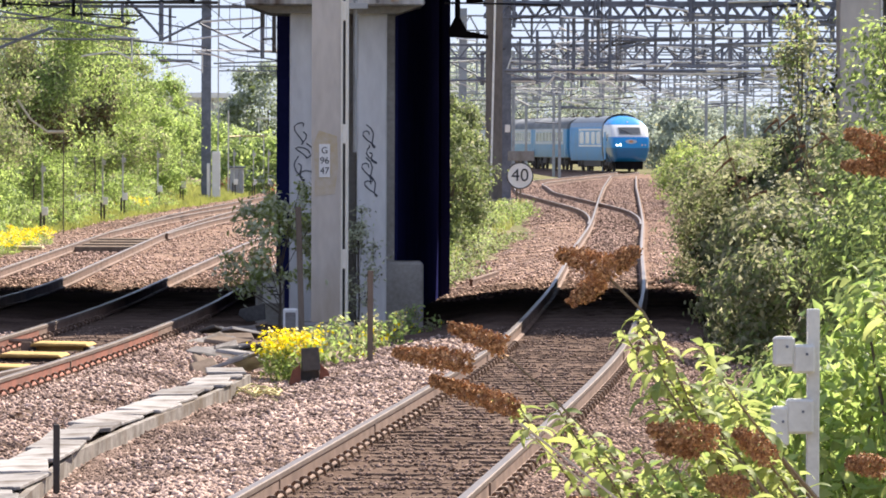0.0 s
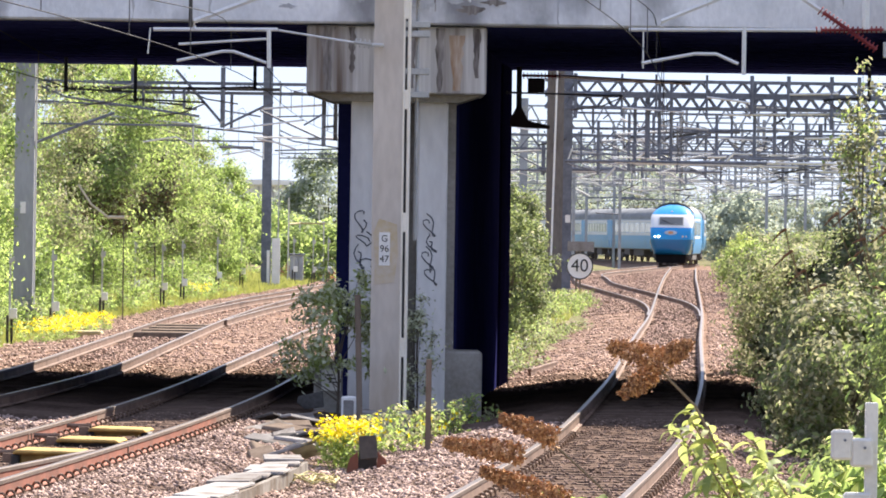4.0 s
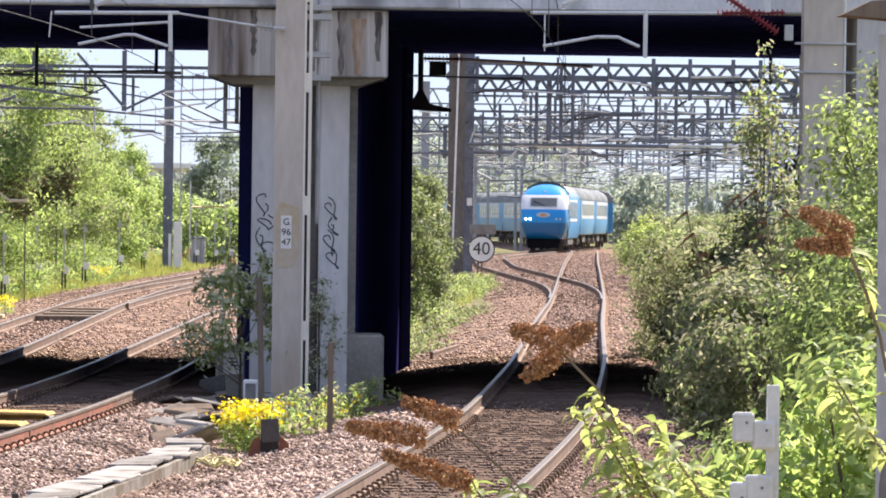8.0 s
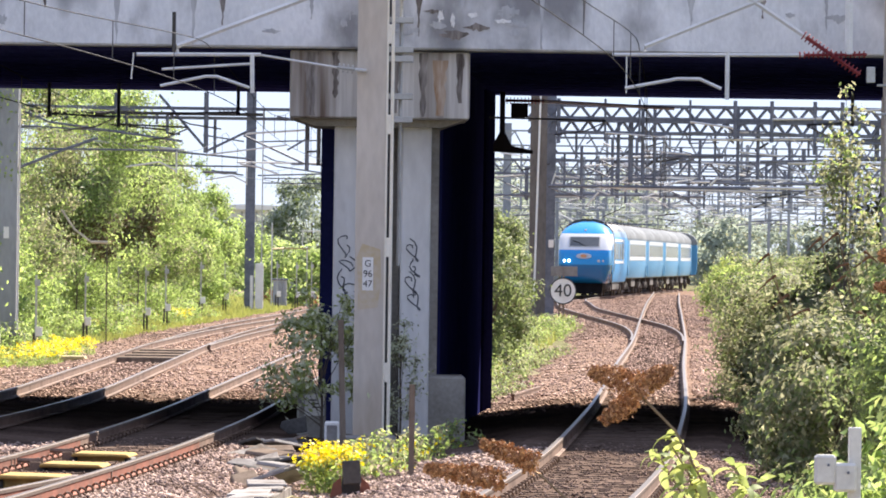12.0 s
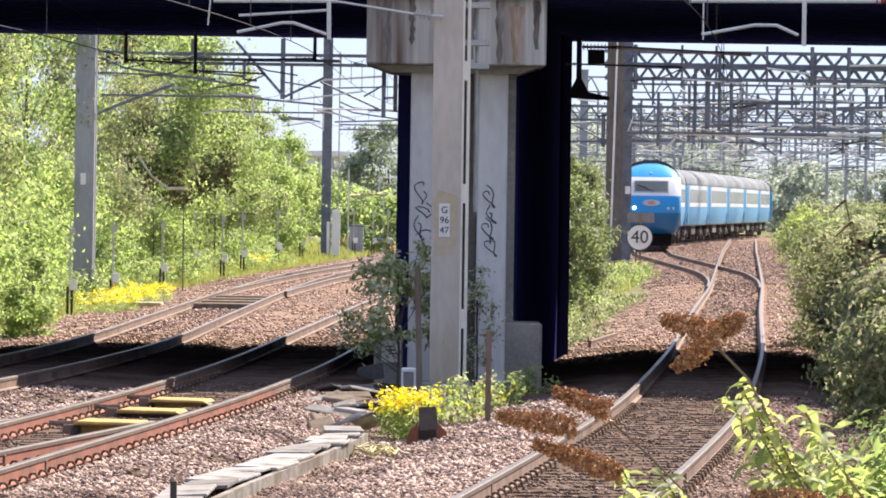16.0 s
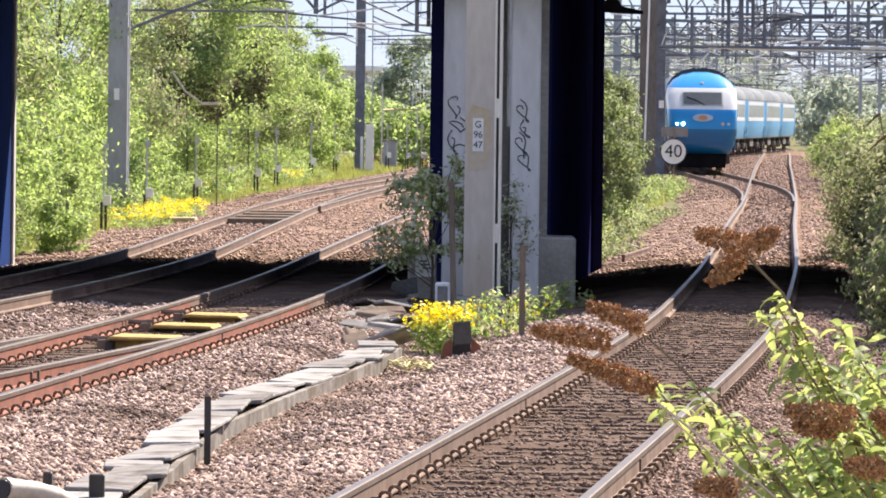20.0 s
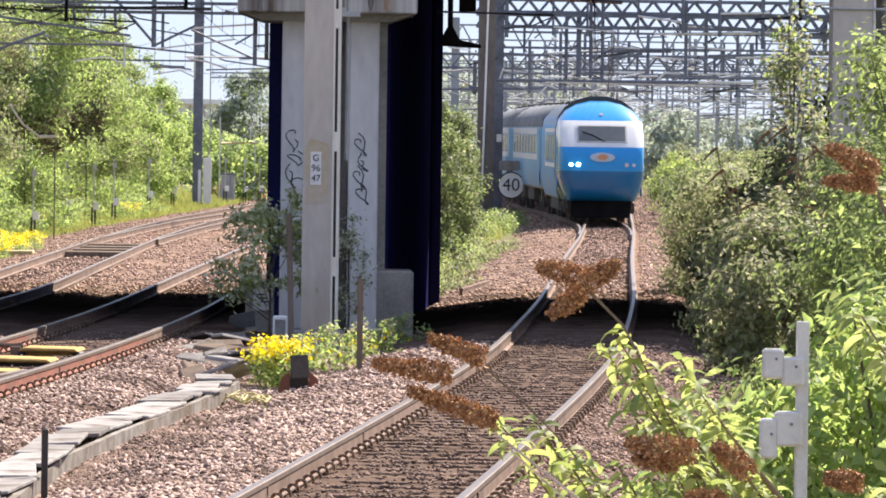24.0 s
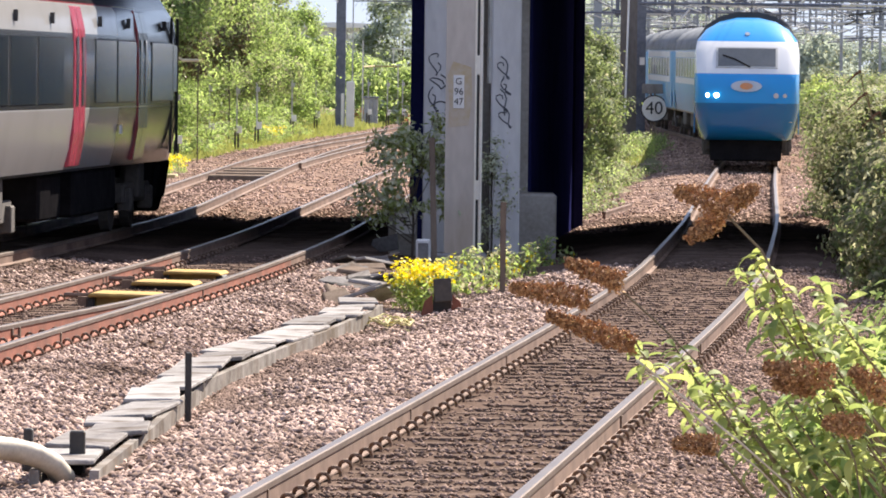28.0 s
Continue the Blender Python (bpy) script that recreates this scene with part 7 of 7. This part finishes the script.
tagged(part("platform", pf, M_CONCRETE, bevel=0.02), "grey concrete platform end", "platform", kind="structure")

# scribbles on the pier columns
rg = random.Random(12)
for x0, z0 in ((1.12, 2.45), (1.14, 2.2), (1.10, 1.98), (1.15, 1.75), (0.14, 2.5), (0.2, 2.25), (0.12, 2.0), (0.22, 1.8)):
    mb = Mesh()
    pts = []
    a, b, ph = rg.uniform(0.05, 0.1), rg.uniform(0.10, 0.17), rg.uniform(0, 6)
    for k in range(15):
        u = k / 14 * 6.6
        pts.append((x0 + a * math.cos(u + ph) + 0.04 * math.sin(2.3 * u), PIER - 0.004, z0 + b * math.sin(u + ph * 0.5) - 0.008 * k))
    mb.tube(pts, 0.009, 4)
    part("scribble", mb, M_SPRAY, bridge, "sprayed black scribble")

# a rusty length of old rail in the grass, and a grey hut by the far mast
old = thing("old_rail", "rusty disused rail lying in the grass", "rail")
mb = Mesh()
mb.loft([[(3.30 + 0.74 * u + a, 118.8 + 8.0 * u, b - 0.16) for a, b in PROFILE] for u in (0, 0.5, 1)])
part("rail", mb, M_RUST, old)
hut = thing("equipment_hut", "small grey equipment hut beside the outer line", "hut")
mb = Mesh()
mb.box(-2.42, 291, 0.62, 0.62, 1.2, 1.15)
part("wall", mb, M_GALV, hut, bevel=0.02)
mb = Mesh()
mb.box(-2.42, 291, 1.22, 0.74, 1.4, 0.07)
part("roof", mb, M_GANTRY, hut, bevel=0.02)
for k in range(3):
    mb = Mesh()
    mb.box(-2.61 + 0.19 * k, 290.38, 0.64, 0.15, 0.04, 0.95)
    part("door_panel", mb, M_MAST_GREY, hut, bevel=0.01)


# long grey shed far beyond the junction
shed = thing("distant_shed", "long pale grey shed far beyond the junction", "building")
mb = Mesh()
mb.box(61, 650, 2.4, 26, 8, 4.6)
part("wall", mb, M_GALV, shed)
mb = Mesh()
mb.prism([(47.6, 4.7), (74.5, 4.7), (74.5, 4.9), (61, 5.3), (47.6, 4.9)], 645, 655)
part("roof", mb, M_GANTRY, shed)
for k in range(7):
    mb = Mesh()
    mb.box(49.8 + k * 3.6, 645.95, 2.4, 0.25, 0.1, 4.4)
    part("wall_rib", mb, M_GALV, shed)

canopy = thing("distant_hall", "pale grey long hall far behind the outer line", "building")
mb = Mesh()
mb.box(-9.4, 720, 3.7, 9.4, 14, 7.0)
part("wall", mb, M_WHITE, canopy)
mb = Mesh()
mb.prism([(-14.4, 7.2), (-4.4, 7.2), (-4.4, 7.6), (-9.4, 7.8), (-14.4, 7.6)], 712, 728)
part("roof", mb, M_WHITE, canopy, "pale roof")
for k in range(6):
    mb = Mesh()
    mb.box(-13.4 + k * 1.6, 712.95, 4.2, 0.2, 0.12, 5.6)
    part("wall_rib", mb, M_GALV, canopy)
pole = thing("leaning_pole", "pale leaning pole with a short rail among the bank trees", "pole")
pipe("pole", pole, [(-7.74, 184, 3.52), (-7.35, 184, 2.95), (-6.88, 184, 2.61)], 0.035, M_HOSE)
pipe("rail", pole, [(-6.9, 184, 2.61), (-6.41, 184, 2.61)], 0.05, M_HOSE)
pipe("stake", pole, [(-6.43, 184, -0.3), (-6.43, 184, 2.64)], 0.02, M_BARK)

# ---- buddleia at the platform end ----
def big_leaf(length, width, bend, name="leaf"):
    """A long pointed leaf with a midrib fold and a drooping tip."""
    mb = Mesh()
    n = 7
    rows = []
    for i in range(n + 1):
        u = i / n
        w = width / 2 * (math.sin(math.pi * min(1, u * 0.93 + 0.05)) ** 0.8) * (1 if i < n else 0.02)
        y, z = length * u * math.cos(bend * u), -length * u * math.sin(bend * u) * 0.8
        rows.append([(-w, y, z + w * 0.3), (0, y, z), (w, y, z + w * 0.3)])
    verts = [p for r in rows for p in r]
    faces = []
    for i in range(n):
        for k in range(2):
            faces.append((i * 3 + k, i * 3 + k + 1, (i + 1) * 3 + k + 1, (i + 1) * 3 + k))
    mb.add(verts, faces)
    return mesh_of(name, mb, [M_LEAF_BIG], smooth=True)


LEAF_SHAPES = [big_leaf(0.092, 0.027, 0.6), big_leaf(0.072, 0.023, 1.0), big_leaf(0.058, 0.019, 0.3), big_leaf(0.105, 0.031, 0.9)]


def spike(parent, a, b, r, seed, name="seed_head"):
    """A dry flower spike: a stem crowded with hundreds of little husks."""
    rng = np.random.default_rng(seed)
    a, b = np.array(a, float), np.array(b, float)
    r = r * 1.15
    n = int(980 * np.linalg.norm(b - a) / 0.15) + 200
    u = rng.uniform(0, 1, n)
    lump = 0.75 + 0.35 * np.sin(u * 19 + seed) ** 2
    rad = r * np.where(u < 0.55, 0.95, 0.95 - 1.3 * (u - 0.55)) * lump * np.sqrt(rng.uniform(0.25, 1.05, n))
    d = rng.normal(size=(n, 3))
    ax = (b - a) / np.linalg.norm(b - a)
    d -= (d @ ax)[:, None] * ax
    d /= np.linalg.norm(d, axis=1)[:, None]
    c = a + (b - a) * u[:, None] + d * rad[:, None] + rng.normal(0, 0.0025, (n, 3))
    linked(name, leaves(name, c, 0.0092, 0.0075, rng, [M_SEED], up=0.3, fold=0.5), parent, "dry brown seed head")


def leafy_stem(parent, pts, r, seed, n_leaves, lo=0.05, hi=1.0, bark=M_TWIG):
    rng = random.Random(seed)
    mb = Mesh()
    mb.tube(pts, r, 6, r2=r * 0.6)
    part("stem", mb, bark, parent)
    P = [Vector(p) for p in pts]
    for i in range(n_leaves):
        u = lo + (hi - lo) * i / max(1, n_leaves - 1)
        k = min(int(u * (len(P) - 1)), len(P) - 2)
        p = P[k].lerp(P[k + 1], u * (len(P) - 1) - k)
        ob = linked("leaf", rng.choice(LEAF_SHAPES), parent)
        ob.matrix_basis = Matrix.Translation(p) @ pose(0, 0, 0, rng.uniform(-25, 45), rng.uniform(-40, 40), rng.uniform(0, 360)) @ Matrix.Scale(rng.uniform(0.6, 1.0), 4)


bud = thing("buddleia_bush", "buddleia with yellow-green leaves and dry brown flower spikes", "bush")
Yb = 14.0
V = lambda *q: [(x, Yb + dy, z) for x, dy, z in q]
HEADS = [((0.675, 2.055), (0.55, 2.088), 0.025), ((0.675, 2.06), (0.725, 2.095), 0.021), ((0.65, 2.03), (0.58, 1.98), 0.021), ((0.37, 1.85), (0.20, 1.875), 0.021), ((0.44, 1.885), (0.32, 1.93), 0.02), ((0.47, 1.75), (0.28, 1.815), 0.021), ((0.89, 1.695), (0.74, 1.715), 0.026), ((0.85, 1.67), (0.76, 1.68), 0.018), ((1.01, 1.65), (0.93, 1.71), 0.024), ((0.95, 1.59), (0.87, 1.6), 0.022), ((0.64, 1.545), (0.55, 1.55), 0.02), ((1.25, 1.63), (1.17, 1.645), 0.022), ((1.27, 2.30), (1.16, 2.35), 0.023), ((1.27, 2.272), (1.155, 2.28), 0.016)]
for i, (a, b, r) in enumerate(HEADS):
    spike(bud, (a[0], Yb + 0.02 * (i % 3 - 1) - 0.12 * (i > 5), a[1]), (b[0], Yb + 0.02 * (i % 3 - 1) - 0.04 - 0.12 * (i > 5), b[1]), r, 500 + i)
leafy_stem(bud, V((0.66, 0, 2.04), (0.74, 0, 1.96), (0.80, 0, 1.85), (0.88, 0, 1.69), (0.95, 0, 1.50), (1.05, 0.05, 0.9)), 0.0036, 1, 40, 0.2, 0.8)
leafy_stem(bud, V((0.44, 0, 1.87), (0.53, 0, 1.79), (0.63, 0, 1.69), (0.85, 0, 1.40)), 0.003, 2, 9, 0.55)
leafy_stem(bud, V((0.47, -0.12, 1.725), (0.58, -0.12, 1.64), (0.69, -0.12, 1.555), (0.80, -0.1, 1.46), (1.0, 0.1, 0.9)), 0.0034, 3, 5, 0.02, 0.12, M_PALE_TWIG)
leafy_stem(bud, V((0.49, -0.1, 1.70), (0.62, -0.1, 1.585), (0.74, -0.1, 1.49), (0.92, 0, 1.3)), 0.0026, 5, 0, 0.0, 1.0, M_PALE_TWIG)
leafy_stem(bud, V((1.27, 0, 2.29), (1.32, 0, 2.17), (1.35, 0, 2.08), (1.39, 0, 1.88), (1.42, 0, 1.2)), 0.005, 4, 20, 0.02, 0.7)
TIPS = [(0.50, 1.74), (0.56, 1.73), (0.60, 1.68), (0.65, 1.66), (0.72, 1.62), (0.77, 1.83), (0.74, 1.91), (0.88, 1.87), (0.99, 1.83), (0.90, 1.77), (1.16, 1.75), (1.01, 1.58), (1.14, 1.56), (1.21, 1.84), (0.96, 1.74), (1.10, 1.88), (1.25, 1.72), (0.80, 1.74), (1.28, 1.9), (0.93, 1.64), (1.18, 1.65), (1.3, 1.62), (0.84, 1.80), (0.81, 1.66), (0.97, 1.68), (1.04, 1.7), (1.2, 1.56), (1.24, 1.96), (1.33, 1.8)]
TIPS = [q for q in TIPS if q[0] < 0.98 or q[1] > 1.95 or (q[0] > 1.2 and q[1] < 1.7)]
rbud = random.Random(21)
SHOOT_LEAF = [np.array([v.co[:] for v in m.vertices]) for m in LEAF_SHAPES]
SHOOT_FACES = np.array([p.vertices[:] for p in LEAF_SHAPES[0].polygons])


def shoot(parent, x, y, z, seed, n):
    """A leafy shoot: a thin stem with crowded pairs of pointed leaves."""
    rng = random.Random(seed)
    vs, fs = [], []
    for i in range(n):
        u = i / n
        p = Vector((x + 0.10 * u + 0.05 * u * u, y + 0.06 * u, z - 0.20 * u))
        m = Matrix.Translation(p) @ pose(0, 0, 0, rng.uniform(-20, 50), rng.uniform(-35, 35), i * 137.5 + rng.uniform(-30, 30)) @ Matrix.Scale(rng.uniform(0.5, 0.82), 4)
        q = SHOOT_LEAF[rng.randrange(4)]
        a = np.array(m)
        fs.append(SHOOT_FACES + len(vs) * len(q))
        vs.append(q @ a[:3, :3].T + a[:3, 3])
    ob = linked("leafy_shoot", raw_mesh("leafy_shoot", np.concatenate(vs), np.concatenate(fs), [M_LEAF_BUD]), parent)
    ob.data.polygons.foreach_set("use_smooth", [True] * len(ob.data.polygons))
    mb = Mesh()
    mb.tube([(x, y, z), (x + 0.065, y + 0.03, z - 0.1), (x + 0.15, y + 0.06, z - 0.21), (x + 0.42, y + 0.1, z - 0.52)], 0.0022, 5, r2=0.0045)
    part("stem", mb, M_TWIG, parent)


for i, (x, z) in enumerate(TIPS):
    for k in range(1 if x < 0.62 else 2):
        shoot(bud, x + rbud.uniform(-0.03, 0.03), Yb + rbud.uniform(-0.05, 0.5), z + rbud.uniform(-0.03, 0.03), 60 + i * 2 + k, 34)

# dead flower spikes on the bush across the track
deadb = thing("dead_flower_spikes", "drooping dark brown dead spikes above the lineside bush", "flower")
rd = random.Random(31)
for i in range(11):
    y = rd.uniform(79, 82)
    ang, up_ = rd.uniform(0.066, 0.084), rd.uniform(-0.008, 0.007)
    x, z = ang * y, 2.33 + up_ * y
    l = rd.uniform(0.14, 0.28)
    s = rd.choice((-1, -1, -1, 1))
    droop = rd.uniform(0.35, 1.0)
    mb = Mesh()
    mb.tube([(x + s * l * u + rd.uniform(-0.01, 0.01), y, z - l * droop * u * (0.7 + 0.3 * u)) for u in (0, 0.2, 0.4, 0.6, 0.8, 1.0)], 0.021, 7, r2=0.006)
    part("spike", mb, M_DEAD_SPIKE, deadb)
    mb = Mesh()
    mb.tube([(x, y, z), (x + 0.1, y + 0.6, z - 0.3), (x + 0.4, y + 1.4, z - 0.9)], 0.008, 4)
    part("stem", mb, M_TWIG, deadb)

motions()
